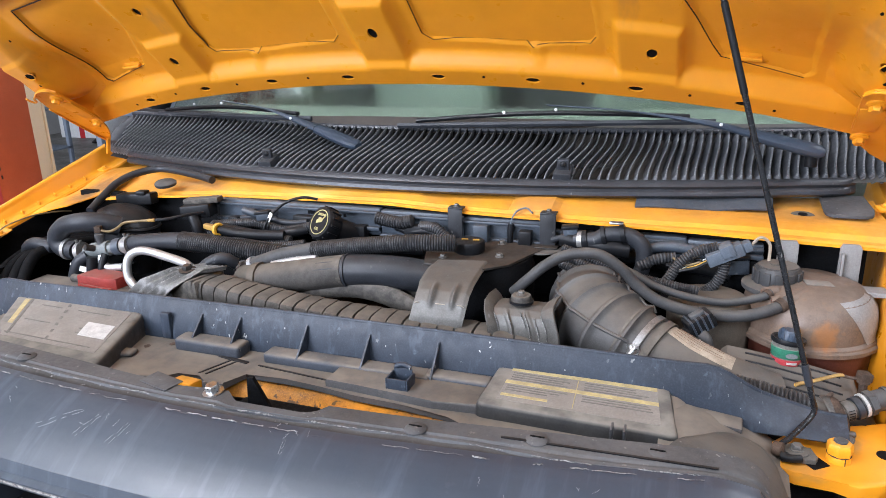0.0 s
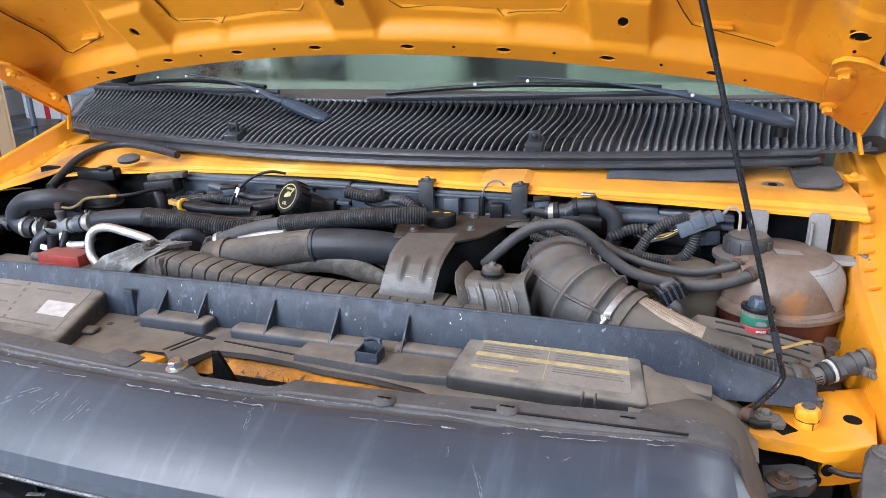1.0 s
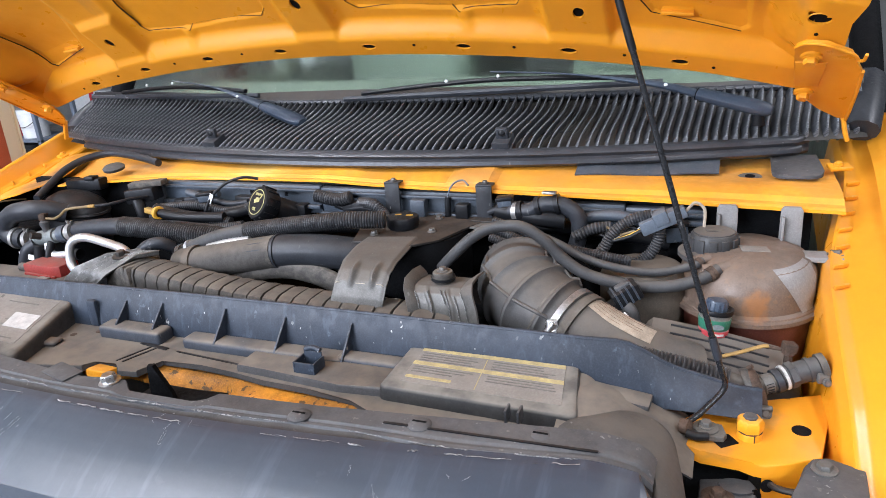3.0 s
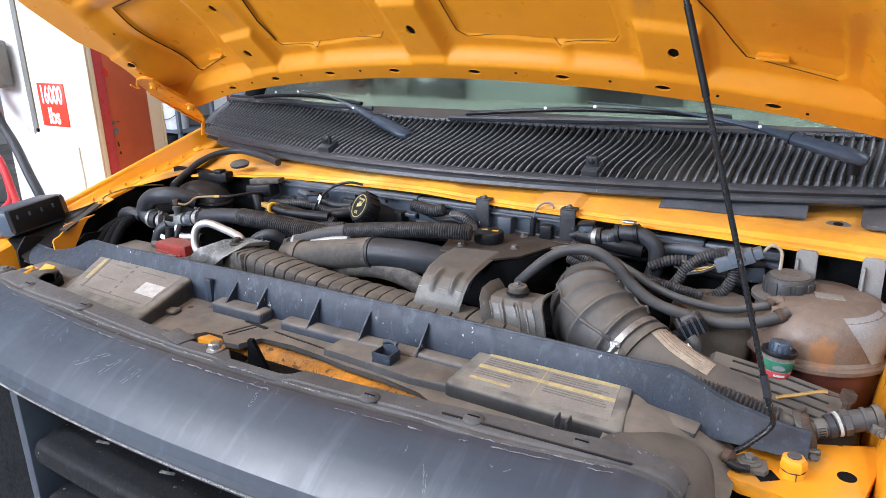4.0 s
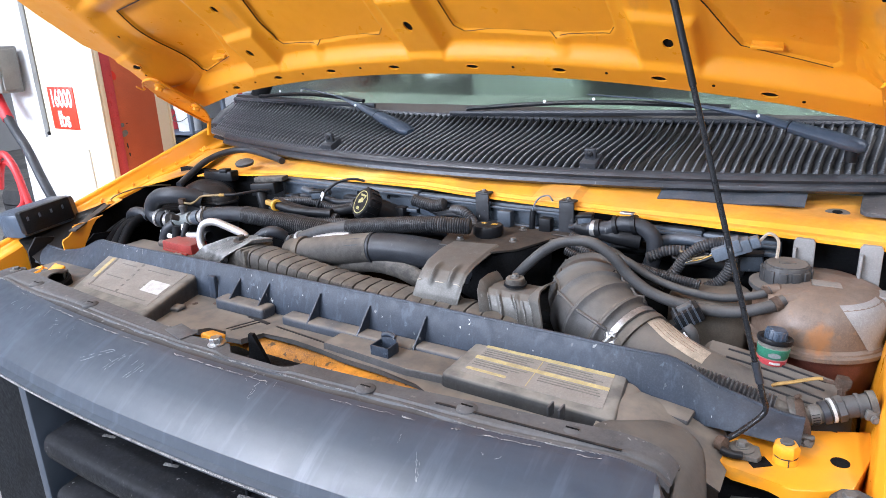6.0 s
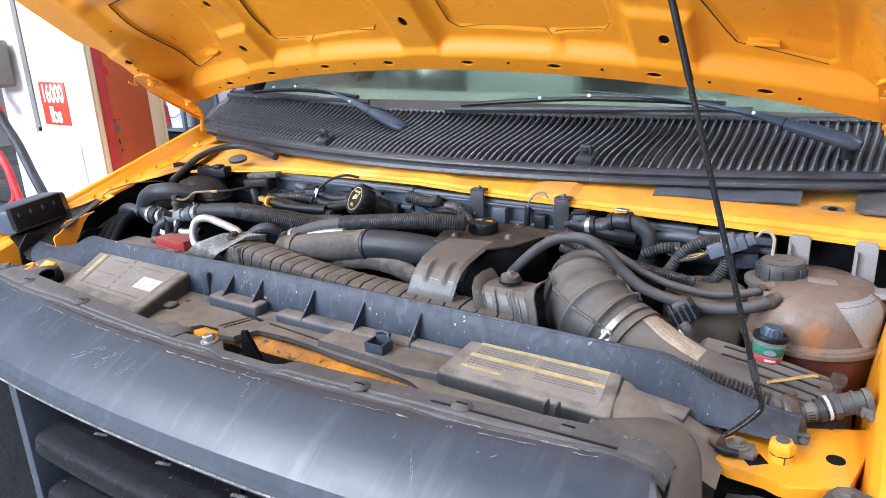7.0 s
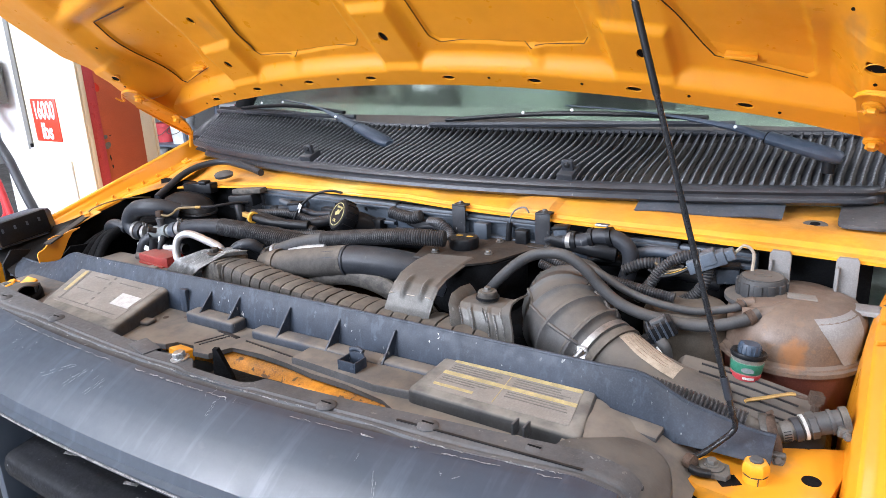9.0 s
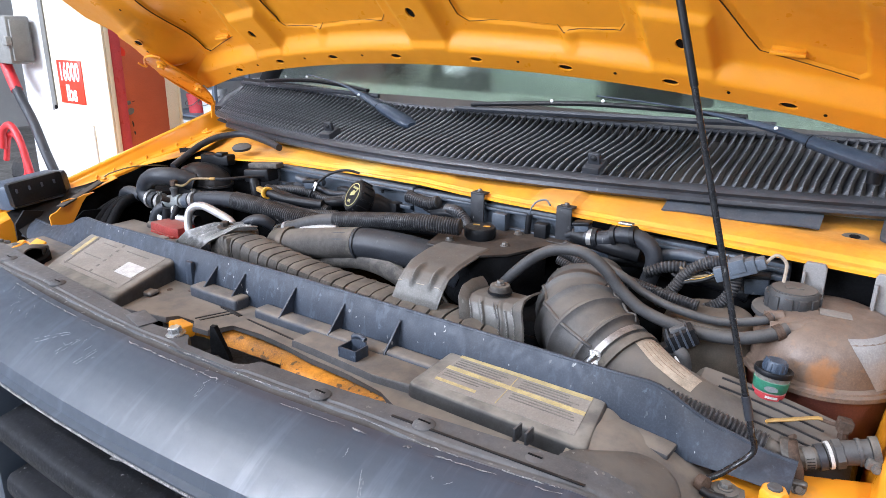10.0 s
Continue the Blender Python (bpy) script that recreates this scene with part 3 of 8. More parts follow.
def fender(side):
    """A front fender: a narrow lip, a steep inner face down to a flat flange, and a drop into the bay."""
    def fn(s, t):
        y = -0.02 + 1.0 * s
        h = face_depth(y)
        if side < 0:
            ridge = lip_height(y)
            prof = [(0.925, -h - 0.16), (0.932, -h - 0.09), (0.938, -h - 0.030), (0.941, -h - 0.004), (0.946, -h), (0.972, -h - 0.001), (0.979, -h + 0.003), (0.986, -0.6 * h), (0.993, -0.010), (0.996, -0.003), (1.000, 0.0), (1.009, 0.0), (1.022, -0.006), (1.045, -0.04), (1.055, -0.14), (1.065, -0.35)]
        else:
            ridge = 1.075 + 0.225 * (y - 0.41) - 0.06 * smooth(0.25, -0.05, y)
            prof = [(0.845, -0.19), (0.855, -0.10), (0.862, -0.045), (0.872, -0.030), (0.890, -0.036), (0.93, -0.026), (0.962, -0.004), (0.985, 0.004), (1.01, -0.006), (1.035, -0.05), (1.05, -0.14), (1.06, -0.35)]
        k = t * (len(prof) - 1)
        i = min(int(k), len(prof) - 2)
        f = k - i
        x = prof[i][0] * (1 - f) + prof[i + 1][0] * f
        z = prof[i][1] * (1 - f) + prof[i + 1][1] * f
        if side > 0:
            x += 0.05 * smooth(0.45, 0.85, y) * (1 if t < 0.5 else 0.3)
        return Vector((side * x, y, ridge + z))
    ob = part("fender", surface(60, 60, fn, 0.003), M_YELLOW, van, "yellow painted front fender")
    for k in range(7):
        y = 0.46 + 0.05 * k
        if side < 0:
            x, z = -0.966, lip_height(y) - face_depth(y) + 0.001
        else:
            x, z = 0.884 + 0.05 * smooth(0.45, 0.85, y), 1.075 + 0.225 * (y - 0.41) - 0.032
        part("weld_tab", bbox((-0.012, -0.002, -0.001), (0.012, 0.002, 0.006), 0.001, pose(x, y, z, 12, 0, 35 * side)), M_YELLOW, ob)
    return ob


part("flange_strip", surface(20, 4, lambda s, t: Vector((-0.945 + (0.045 - 0.02 * s) * t, 0.34 + 0.15 * s, lip_height(0.34 + 0.15 * s) - face_depth(0.34 + 0.15 * s) - 0.001 - 0.003 * t)), 0.002), M_YELLOW, van, "yellow flange strip inside the fender")
# Dark sheet added over the fender's inner drop, painting the shade below the flange.
part("flange_shade_sheet", surface(40, 6, lambda s, t: Vector((-0.934 + 0.012 * t, 0.30 + 0.42 * s, lip_height(0.30 + 0.42 * s) - face_depth(0.30 + 0.42 * s) - 0.008 - 0.20 * t)), 0.002), M_DARK, van, "dark sheet painting the shade below the flange")
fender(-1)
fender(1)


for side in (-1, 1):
    # Near-black here paints the shade low in the bay.
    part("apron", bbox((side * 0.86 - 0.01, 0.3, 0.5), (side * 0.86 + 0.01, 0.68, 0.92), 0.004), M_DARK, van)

# yellow radiator support: cross beam and the two corner plates
def beam_front(x):
    return 0.130 + 0.010 * smooth(-0.06, 0.0, x) - 0.026 * smooth(0.088, 0.112, x) - 0.05 * max(0.0, x - 0.11)


beam = bmesh.new()
sheet(beam, 90, 12, lambda s, t: Vector((-0.655 + 1.31 * s, beam_front(-0.655 + 1.31 * s) + 0.055 * t + 0.0025 * math.sin(70 * s + 3 * math.sin(31 * s)) * (1 - t), 0.9655 + 0.006 * math.sin(math.pi * t) + 0.0018 * math.sin(46 * s) - 0.012 * smooth(0.15, 0.0, t))), 0.02)
part("beam_tab", bbox((-0.021, -0.012, -0.014), (0.021, 0.014, 0.008), 0.004, pose(-0.118, 0.110, 0.974, -8, 0, -4)), M_YELLOW_DIRTY, van, "small yellow painted tab")
part("cross_beam", beam, M_BEAM, van, "grimy radiator cross beam with flaking orange paint")
for side in (-1, 1):
    o = [(0.690, 0.200), (0.698, 0.178), (0.722, 0.166), (0.762, 0.164), (0.776, 0.158), (0.788, 0.157), (0.815, 0.17), (0.845, 0.19), (0.872, 0.335), (0.79, 0.292), (0.735, 0.275), (0.70, 0.23)]
    o = [(side * x, y) for x, y in o]
    cp = part("corner_plate", plate(o if side > 0 else o[::-1], 0.946, 0.962, 0.002), M_YELLOW, van, "yellow painted corner plate")
    ap = [(0.785, 0.160), (0.815, 0.172), (0.845, 0.192), (0.868, 0.33), (0.80, 0.29)]
    ap = [(side * x, y) for x, y in ap]
    part("plate_apron", plate(ap if side > 0 else ap[::-1], 0.912, 0.9455), M_YELLOW, cp)
    # Dark discs and a dark plate paint the shade of open holes.
    for hx, hy, hz in ((0.791, 0.1625, 0.935), (0.7785, 0.1585, 0.922)):
        part("apron_hole_shade", turned([(0.0075, 0), (0.0075, 0.0025)], axis_pose((side * hx, hy - 0.0012, hz), (side * 0.33, -0.94, 0)), 16), M_DARK, cp)
    hole = turned([(0.0105, 0), (0.0105, 0.0022)], pose(side * 0.828, 0.237, 0.9605), 24)
    part("hole", hole, M_DARK, cp)
    part("square_hole", bbox((-0.012, -0.0095, 0), (0.012, 0.0095, 0.002), 0, pose(side * 0.746, 0.193, 0.9608, 0, 0, 38)), M_DARK, cp)

def side_plate(name, x, outline, thick, material, label):
    """A sheet standing in the y-z plane at x."""
    m = Matrix(((0, 0, 1, x), (1, 0, 0, 0), (0, 1, 0, 0), (0, 0, 0, 1)))
    return part(name, plate(outline, -thick / 2, thick / 2, 0.0, m), material, van, label)


# First sheet paints the shade of the pit beside the fender; second is panelling.
side_plate("inner_dark_sheet", -0.838, [(0.30, 0.90), (0.66, 0.90), (0.66, 1.050), (0.55, 1.035), (0.45, 1.015), (0.385, 1.005), (0.345, 1.010), (0.31, 0.985)], 0.004, M_DARK, "black sheet inside the fender")
side_plate("inner_dark_sheet", -0.912, [(0.215, 0.93), (0.262, 0.93), (0.262, 0.985), (0.285, 1.010), (0.240, 1.020), (0.215, 0.99)], 0.006, M_BLACK, "black sheet inside the fender")
side_plate("wavy_flange", -0.828, [(0.373, 1.053), (0.352, 1.046), (0.339, 1.032), (0.325, 1.010), (0.311, 0.99), (0.30, 0.96), (0.262, 0.96), (0.258, 1.012), (0.262, 1.018), (0.275, 1.022), (0.288, 1.032), (0.291, 1.044), (0.31, 1.048), (0.327, 1.046), (0.35, 1.052)][::-1], 0.004, M_YELLOW, "wavy yellow edge of the inner fender")

# windshield, cab and what shows through the glass
part("windshield", surface(40, 16, lambda s, t: Vector((-0.86 + 1.72 * s, 0.86 + 0.62 * t + 0.16 * (-0.86 + 1.72 * s) ** 2 * (1 - 0.3 * t), 1.262 - 0.03 * (-0.86 + 1.72 * s) ** 2 + 0.72 * t)), 0.005), M_GLASS, van, "green-tinted windshield glass").visible_shadow = False
part("glass_border", surface(40, 2, lambda s, t: Vector((-0.86 + 1.72 * s, 0.848 + 0.028 * t + 0.16 * (-0.86 + 1.72 * s) ** 2, 1.256 - 0.03 * (-0.86 + 1.72 * s) ** 2 + 0.032 * t))), M_BLACKSTEEL, van, "black edge band of the glass")
part("dashboard", surface(30, 8, lambda s, t: Vector((-0.84 + 1.68 * s, 0.95 + 0.5 * t + 0.1 * (-0.84 + 1.68 * s) ** 2, 1.22 + 0.05 * math.sin(math.pi * t))), 0.04), M_INTERIOR, van, "grey vinyl dashboard")
cab = bmesh.new()
box(cab, (-0.98, 1.5, 2.0), (0.98, 5.5, 2.06), 0.02)
box(cab, (-0.98, 1.0, 0.5), (-0.94, 5.5, 1.25), 0.01)
box(cab, (0.94, 1.0, 0.5), (0.98, 5.5, 1.25), 0.01)
box(cab, (-0.98, 1.9, 1.2), (-0.92, 2.0, 2.02), 0.01)
box(cab, (0.92, 1.9, 1.2), (0.98, 2.0, 2.02), 0.01)
box(cab, (-0.94, 1.0, 0.5), (0.94, 5.5, 0.56))
part("cab_shell", cab, M_INTERIOR, van, "grey cab shell behind the windshield")
for side in (-1, 1):
    part("pillar", sweep(bmesh.new(), [Vector((side * 0.985, 0.98, 1.12)), Vector((side * 0.975, 1.1, 1.30)), Vector((side * 0.92, 1.6, 2.02))], 0.03, 10), M_DARK, van)
    part("seat", bbox((side * 0.45 - 0.26, 2.0, 0.6), (side * 0.45 + 0.26, 2.18, 1.62), 0.06, None, 3), M_SEAT, van, "green-grey vinyl seat back")
for side in (-1, 1):
    for wy in (1.07, 4.4):
        wm = axis_pose((side * 0.82, wy, 0.37), (1, 0, 0))
        wheel = part("wheel", turned([(0.20, -0.07), (0.21, 0.0), (0.20, 0.07), (0.06, 0.05), (0.05, 0.06)], wm, 32), M_STEEL, van, "dull steel wheel")
        part("tyre", turned([(0.20, -0.10), (0.30, -0.115), (0.355, -0.10), (0.37, -0.06), (0.37, 0.06), (0.355, 0.10), (0.30, 0.115), (0.20, 0.10)], wm, 40), M_TYRE, wheel, "black tyre")
# ---- hood ----
HOOD_A = radians(42)
HC, HS = math.cos(HOOD_A), math.sin(HOOD_A)


def hood_point(u, v, d=0.0):
    """u across, v up the open hood from its rear edge, d out of the inner panel."""
    return Vector((u, 0.655 + 0.1 * u * u - v * HC - d * HS, 1.393 - 0.123 * u * u + v * HS - d * HC))


def inside(poly, u, v):
    """How far (u, v) lies inside a convex outline, negative outside."""
    best = 9.0
    n = len(poly)
    for k in range(n):
        (ax, ay), (bx, by) = poly[k], poly[(k + 1) % n]
        dx, dy = bx - ax, by - ay
        best = min(best, ((u - ax) * dy - (v - ay) * dx) / math.hypot(dx, dy))
    return best


OUTER_POCKET = [(0.500, 0.315), (0.735, 0.335), (0.746, 0.20), (0.750, 0.068), (0.738, 0.056), (0.672, 0.068), (0.605, 0.080), (0.590, 0.108), (0.548, 0.21)]
INNER_POCKET = [(0.083, 0.34), (0.375, 0.34), (0.404, 0.16), (0.404, 0.095), (0.392, 0.078), (0.289, 0.064), (0.102, 0.073), (0.087, 0.092)]
UPPER_POCKETS = [[(0.10, 0.74), (0.36, 0.74), (0.36, 0.42), (0.07, 0.42)], [(0.45, 0.74), (0.80, 0.72), (0.79, 0.40), (0.50, 0.40)]]
SIDE_OUT = lambda v: float(np.interp(v, [-0.1, 0.0, 0.2, 0.26, 0.32, 0.45, 0.8], [0.845, 0.866, 0.872, 0.892, 0.94, 0.968, 0.99]))
RING = -0.028


def hood_depth(u, v):
    """The pressed form: a flat rear flange, a steep step down to the ring round the pockets, ribs and pads that stand higher."""
    a = abs(u)
    crown = 0.050 * smooth(0.42, 0.80, a) * smooth(0.08, 0.30, v)
    d = RING * smooth(0.015, 0.050, v)
    pocket = max(inside(OUTER_POCKET, a, v), inside(INNER_POCKET, a, v), *[inside(p, a, v) for p in UPPER_POCKETS])
    d -= 0.006 * smooth(0.0, 0.003, pocket)
    # ribs between the pockets, with a raised pad at their foot
    for c, half, top in ((0.0, 0.043, 0.197), (0.490, 0.050, 0.156)):
        rib = smooth(half + 0.026, half, abs(a - c))
        foot = -0.009 * smooth(0.020, 0.040, v)
        level = foot - 0.0115 * max(smooth(top - 0.022, top - 0.002, v), smooth(half - 0.004, half + 0.010, abs(a - c)))
        d = d * (1 - rib) + max(d, level) * rib
        # crease where the pad ends
        d -= 0.0012 * smooth(0.003, 0.0, abs(v - top)) * smooth(half, half - 0.008, abs(a - c))
    # pinched notch in the pocket's lower edge
    d += 0.005 * smooth(0.020, 0.004, math.hypot((a - 0.296) * 1.0, (v - 0.050) * 0.7))
    # broad swage above the outer pocket
    d += 0.010 * smooth(0.345, 0.375, v) * smooth(0.40, 0.46, a) * smooth(0.40, 0.385, v)
    d += crown
    # the sides curl down to a flat rail
    rail = smooth(0.768, 0.836, a) * smooth(0.015, 0.13, v)
    d = d * (1 - rail) + (0.048 + 0.004 * smooth(0.243, 0.236, v)) * rail
    return d


SLOTS = [(s * u, v, 0.0140, 0.0072, 0.0) for u, v in ((0.098, -0.001), (0.283, 0.0), (0.468, 0.001), (0.648, -0.004)) for s in (1, -1)]
SLOTS += [(s * 0.496, 0.088, 0.0092, 0.0125, 0.0) for s in (1, -1)] + [(0.0, 0.111, 0.0092, 0.0140, 0.0), (-0.488, 0.226, 0.0082, 0.0110, 0), (0.488, 0.226, 0.0082, 0.0110, 0)]
SLOTS += [(s * 0.833, 0.199, 0.0150, 0.0100, 0) for s in (1, -1)]
DOTS = [(s * u, v) for u, v in ((0.375, 0.003), (0.19, 0.003), (0.56, 0.001), (0.70, -0.008), (0.832, 0.168), (0.80, 0.285)) for s in (1, -1)]

hood = thing("hood", "open yellow van hood with ribbed inner panel", "hood", (0, 0.68, 1.36))
NU, NV, V0, V1 = 420, 150, -0.024, 0.80


def hood_skin():
    bm = bmesh.new()
    grid = []
    for i in range(NU + 1):
        col = []
        for j in range(NV + 1):
            w = (j / NV) ** 1.5
            v = V0 + (V1 - V0) * w
            u = (2 * i / NU - 1) * SIDE_OUT(v)
            v -= 0.012 * smooth(0.66, 0.86, abs(u)) * (1 - w) ** 6
            for su, sv, a, b, _ in SLOTS:
                if abs(u - su) < a + 0.003 and abs(v - sv) < b + 0.003:
                    q = math.hypot((u - su) / a, (v - sv) / b)
                    if abs(q - 1) * min(a, b) < 0.0022 and q > 0.2:
                        u, v = su + (u - su) / q, sv + (v - sv) / q
            col.append((bm.verts.new(hood_point(u, v, hood_depth(u, v))), u, v))
        grid.append(col)
    for i in range(NU):
        for j in range(NV):
            q = (grid[i][j], grid[i + 1][j], grid[i + 1][j + 1], grid[i][j + 1])
            cu, cv = sum(p[1] for p in q) / 4, sum(p[2] for p in q) / 4
            if any(((cu - su) / (a * 0.97)) ** 2 + ((cv - sv) / (b * 0.97)) ** 2 < 1 for su, sv, a, b, _ in SLOTS):
                continue
            bm.faces.new([p[0] for p in q])
    return bm


inner = part("inner_panel", hood_skin(), M_YELLOW, hood, "yellow pressed inner panel with pockets and slots", 60)
part("outer_skin", surface(60, 30, lambda s, t: hood_point((2 * s - 1) * SIDE_OUT(0.8 * t) * 1.005, -0.02 + 0.83 * t, -0.035 + (0.035 + 0.031 * smooth(0.02, 0.15, 0.83 * t)) * smooth(0.86, 1.0, abs(2 * s - 1))), 0.002), M_YELLOW, hood, "yellow outer skin")


def hood_frame(u, v, d=0.0):
    """A pose on the panel: x across, y up the hood, z out of it."""
    p = hood_point(u, v, d + hood_depth(u, v))
    x = Vector((1, 0.2 * u, -0.246 * u)).normalized()
    z = Vector((0, -HS, -HC))
    z = (z - x * z.dot(x)).normalized()
    m = Matrix((x, z.cross(x), z)).transposed().to_4x4()
    m.translation = p
    return m


def resample2(run, step=0.012):
    out = []
    for (a, b), (c, d) in zip(run, run[1:]):
        n = max(1, int(math.hypot(c - a, d - b) / step))
        out += [(a + (c - a) * k / n, b + (d - b) * k / n) for k in range(n)]
    return out + [run[-1]]


for su, sv, a, b, _ in SLOTS:
    bm = bmesh.new()
    ring = [[bm.verts.new((math.cos(k * math.pi / 12) * (a + o), math.sin(k * math.pi / 12) * (b + o), z)) for k in range(24)] for o, z in ((0.0018, -0.0004), (0.0010, 0.0005), (0.0, 0.0004), (-0.0004, -0.002), (-0.0004, -0.0036))]
    for r1, r2 in zip(ring, ring[1:]):
        for k in range(24):
            bm.faces.new((r1[k], r1[(k + 1) % 24], r2[(k + 1) % 24], r2[k]))
    bmesh.ops.transform(bm, matrix=hood_frame(su, sv), verts=bm.verts)
    rim = part("slot_rim", bm, M_YELLOW, inner)
    # Near-black disc just below the rim paints the shade inside the slot.
    part("slot_shade_disc", turned([(1.0, -0.0035), (1.0, -0.0030)], hood_frame(su, sv) @ Matrix.Diagonal((a, b, 1, 1)), 24), M_DARK, rim)
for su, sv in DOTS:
    # Drain openings are dark discs laid on, with no depth behind them.
    part("drain_hole_shade", turned([(0.0028, 0.0), (0.0028, 0.001)], hood_frame(su, sv), 12), M_DARK, inner)
for s in (-1, 1):
    bottoms = (((0.402, 0.094), (0.392, 0.079), (0.33, 0.071), (0.300, 0.067), (0.290, 0.062)), ((0.290, 0.062), (0.278, 0.072), (0.18, 0.073), (0.104, 0.073), (0.087, 0.090)), ((0.605, 0.080), (0.672, 0.068), (0.738, 0.056)))
    sides = (((0.375, 0.34), (0.404, 0.16), (0.402, 0.094)), ((0.738, 0.056), (0.750, 0.068), (0.746, 0.20), (0.735, 0.335), (0.62, 0.325))) if s < 0 else (((0.083, 0.32), (0.086, 0.125), (0.087, 0.090)), ((0.500, 0.315), (0.548, 0.21), (0.590, 0.108), (0.605, 0.080))  )
    for k, run in enumerate(bottoms + sides):
        # Thin brown lines paint the shaded gap at the pocket edges.
        part("pocket_gap_line", sweep(bmesh.new(), [hood_point(s * u, v, hood_depth(s * u, v) + 0.0004) for u, v in resample2(run)], 0.0014 if k > 2 and s < 0 else 0.0010 if k > 2 else 0.0007, 6), M_GAP_SHADE, hood, "dark brown line painting the gap along a pocket edge")
    tm = hood_frame(s * 0.643, 0.076)
    tab = bmesh.new()
    box(tab, (-0.024, 0.006, 0.004), (0.024, 0.026, 0.007), 0.0012, tm @ pose(0, 0, 0, -24, 0, s * 5))
    box(tab, (-0.025, -0.002, 0.000), (0.025, 0.004, 0.013), 0.0015, tm @ pose(0, 0.004, 0, -24, 0, s * 5))
    part("edge_tab", tab, M_YELLOW, hood, "folded yellow sheet tab")

# hinges: a flat plate bolted to each rear corner, narrowing to a tongue
hy = Vector((-0.031, -0.864, 0.502)).normalized()
hx = Vector((1, 0.10, -0.16))
hx = (hx - hy * hx.dot(hy)).normalized()
hinge_pose = Matrix((hx, hy, hx.cross(hy))).transposed().to_4x4()
hinge_pose.translation = Vector((0.836, 0.714, 1.287))
HINGE = [(0.005, -0.034), (0.029, -0.074), (0.058, -0.106), (0.074, -0.114), (0.073, -0.082), (0.071, 0.078), (0.050, 0.142), (0.017, 0.168), (-0.009, 0.170), (-0.022, 0.156), (-0.021, 0.114), (-0.017, 0.022)]
for s in (-1, 1):
    side = Matrix.Diagonal((s, 1, 1, 1))
    hm = side @ hinge_pose
    hg = part("hinge", plate(HINGE, -0.003, 0.002, 0.0, hm), M_YELLOW, hood, "yellow hood hinge plate")
    part("raised_pad", plate([(-0.015, 0.024), (0.018, 0.026), (0.022, 0.110), (-0.019, 0.110)], 0.0, 0.0042, 0.001, hm), M_YELLOW, hg)
    for u, v in ((0.0, 0.1296), (0.0, 0.0)):
        part("bolt_washer", turned([(0.0145, 0.0), (0.0145, 0.0045), (0.0115, 0.006)], hm @ pose(u, v, 0.001), 20), M_YELLOW, hg)
        part("hinge_bolt", hexbolt(bmesh.new(), hm @ pose(u, v, 0.006), 0.0095, 0.009, 0.011), M_YELLOW, hg)
    part("rolled_edge", tube([hm @ Vector(p) for p in ((-0.022, 0.156, 0.003), (-0.009, 0.171, 0.004), (0.017, 0.169, 0.005), (0.040, 0.152, 0.005), (0.054, 0.140, 0.005), (0.060, 0.128, 0.006), (0.066, 0.132, 0.008), (0.067, 0.150, 0.008))], 0.0024, 8), M_YELLOW, hg)
    part("side_rim", tube([hm @ Vector(p) for p in ((0.071, 0.080, 0.001), (0.073, 0.0, 0.003), (0.073, -0.08, 0.004), (0.072, -0.112, 0.004))], 0.0030, 8), M_YELLOW, hg)
    part("hinge_arm", tube([side @ Vector(p) for p in ((0.905, 0.806, 1.236), (0.909, 0.806, 1.222), (0.913, 0.806, 1.204), (0.918, 0.808, 1.188))], 0.0070, 8, flat=0.6), M_YELLOW_DIRTY, hg)
    part("hinge_foot", bbox((-0.019, -0.010, 0), (0.018, 0.012, 0.006), 0.002, side @ pose(0.908, 0.775, 1.146, 16, 0, 20)), M_YELLOW, hg)
    part("foot_bolt", hexbolt(bmesh.new(), side @ pose(0.905, 0.774, 1.153, 16, 0, 20), 0.006, 0.004, 0.008), M_YELLOW, hg)

# ---- prop rod ----
rod = thing("prop_rod", "black steel hood prop rod", "rod", (0.71, 0.19, 0.966))
def on_rod(z):
    return Vector((0.6723 - 0.3007 * (z - 1.25), 0.2409 + 0.045 * (z - 1.25), z))


part("rod", tube([(0.702, 0.194, 0.977), (0.716, 0.206, 0.984), (0.734, 0.224, 0.998), (0.7395, 0.2295, 1.0035), (0.7425, 0.2320, 1.009), (0.7425, 0.2325, 1.018), on_rod(1.030), on_rod(1.06), on_rod(1.25), on_rod(1.50), on_rod(1.715)], 0.0036, 10), M_ROD, rod)
part("sleeve", tube([on_rod(1.046), on_rod(1.072)], 0.0048, 10), M_RUBBER, rod, "worn rubber sleeve")
part("sleeve", tube([on_rod(1.395), on_rod(1.495)], 0.0043, 10), M_BLACK, rod)
part("pivot_clamp", plate([(-0.022, -0.014), (0.016, -0.016), (0.021, -0.008), (0.019, 0.012), (0.006, 0.016), (-0.020, 0.012)], 0.0, 0.006, 0.002, pose(0.726, 0.201, 0.9635, 0, 0, 10)), M_STEEL, rod, "dull steel pivot plate")
part("pivot_eye", turned([(0.005, -0.006), (0.0088, -0.005), (0.0088, 0.005), (0.005, 0.006)], axis_pose((0.703, 0.192, 0.975), (0.9, -0.4, 0.1)), 18), M_RUST, rod, "rusty pivot eye")
part("pivot_finger", tube([(0.705, 0.183, 0.972), (0.716, 0.181, 0.971), (0.728, 0.185, 0.970)], 0.0052, 10), M_BLACK, rod)
part("pivot_washer", turned([(0.0145, 0), (0.0145, 0.0016), (0.013, 0.0022)], pose(0.725, 0.203, 0.9695), 24), M_STEEL, rod)
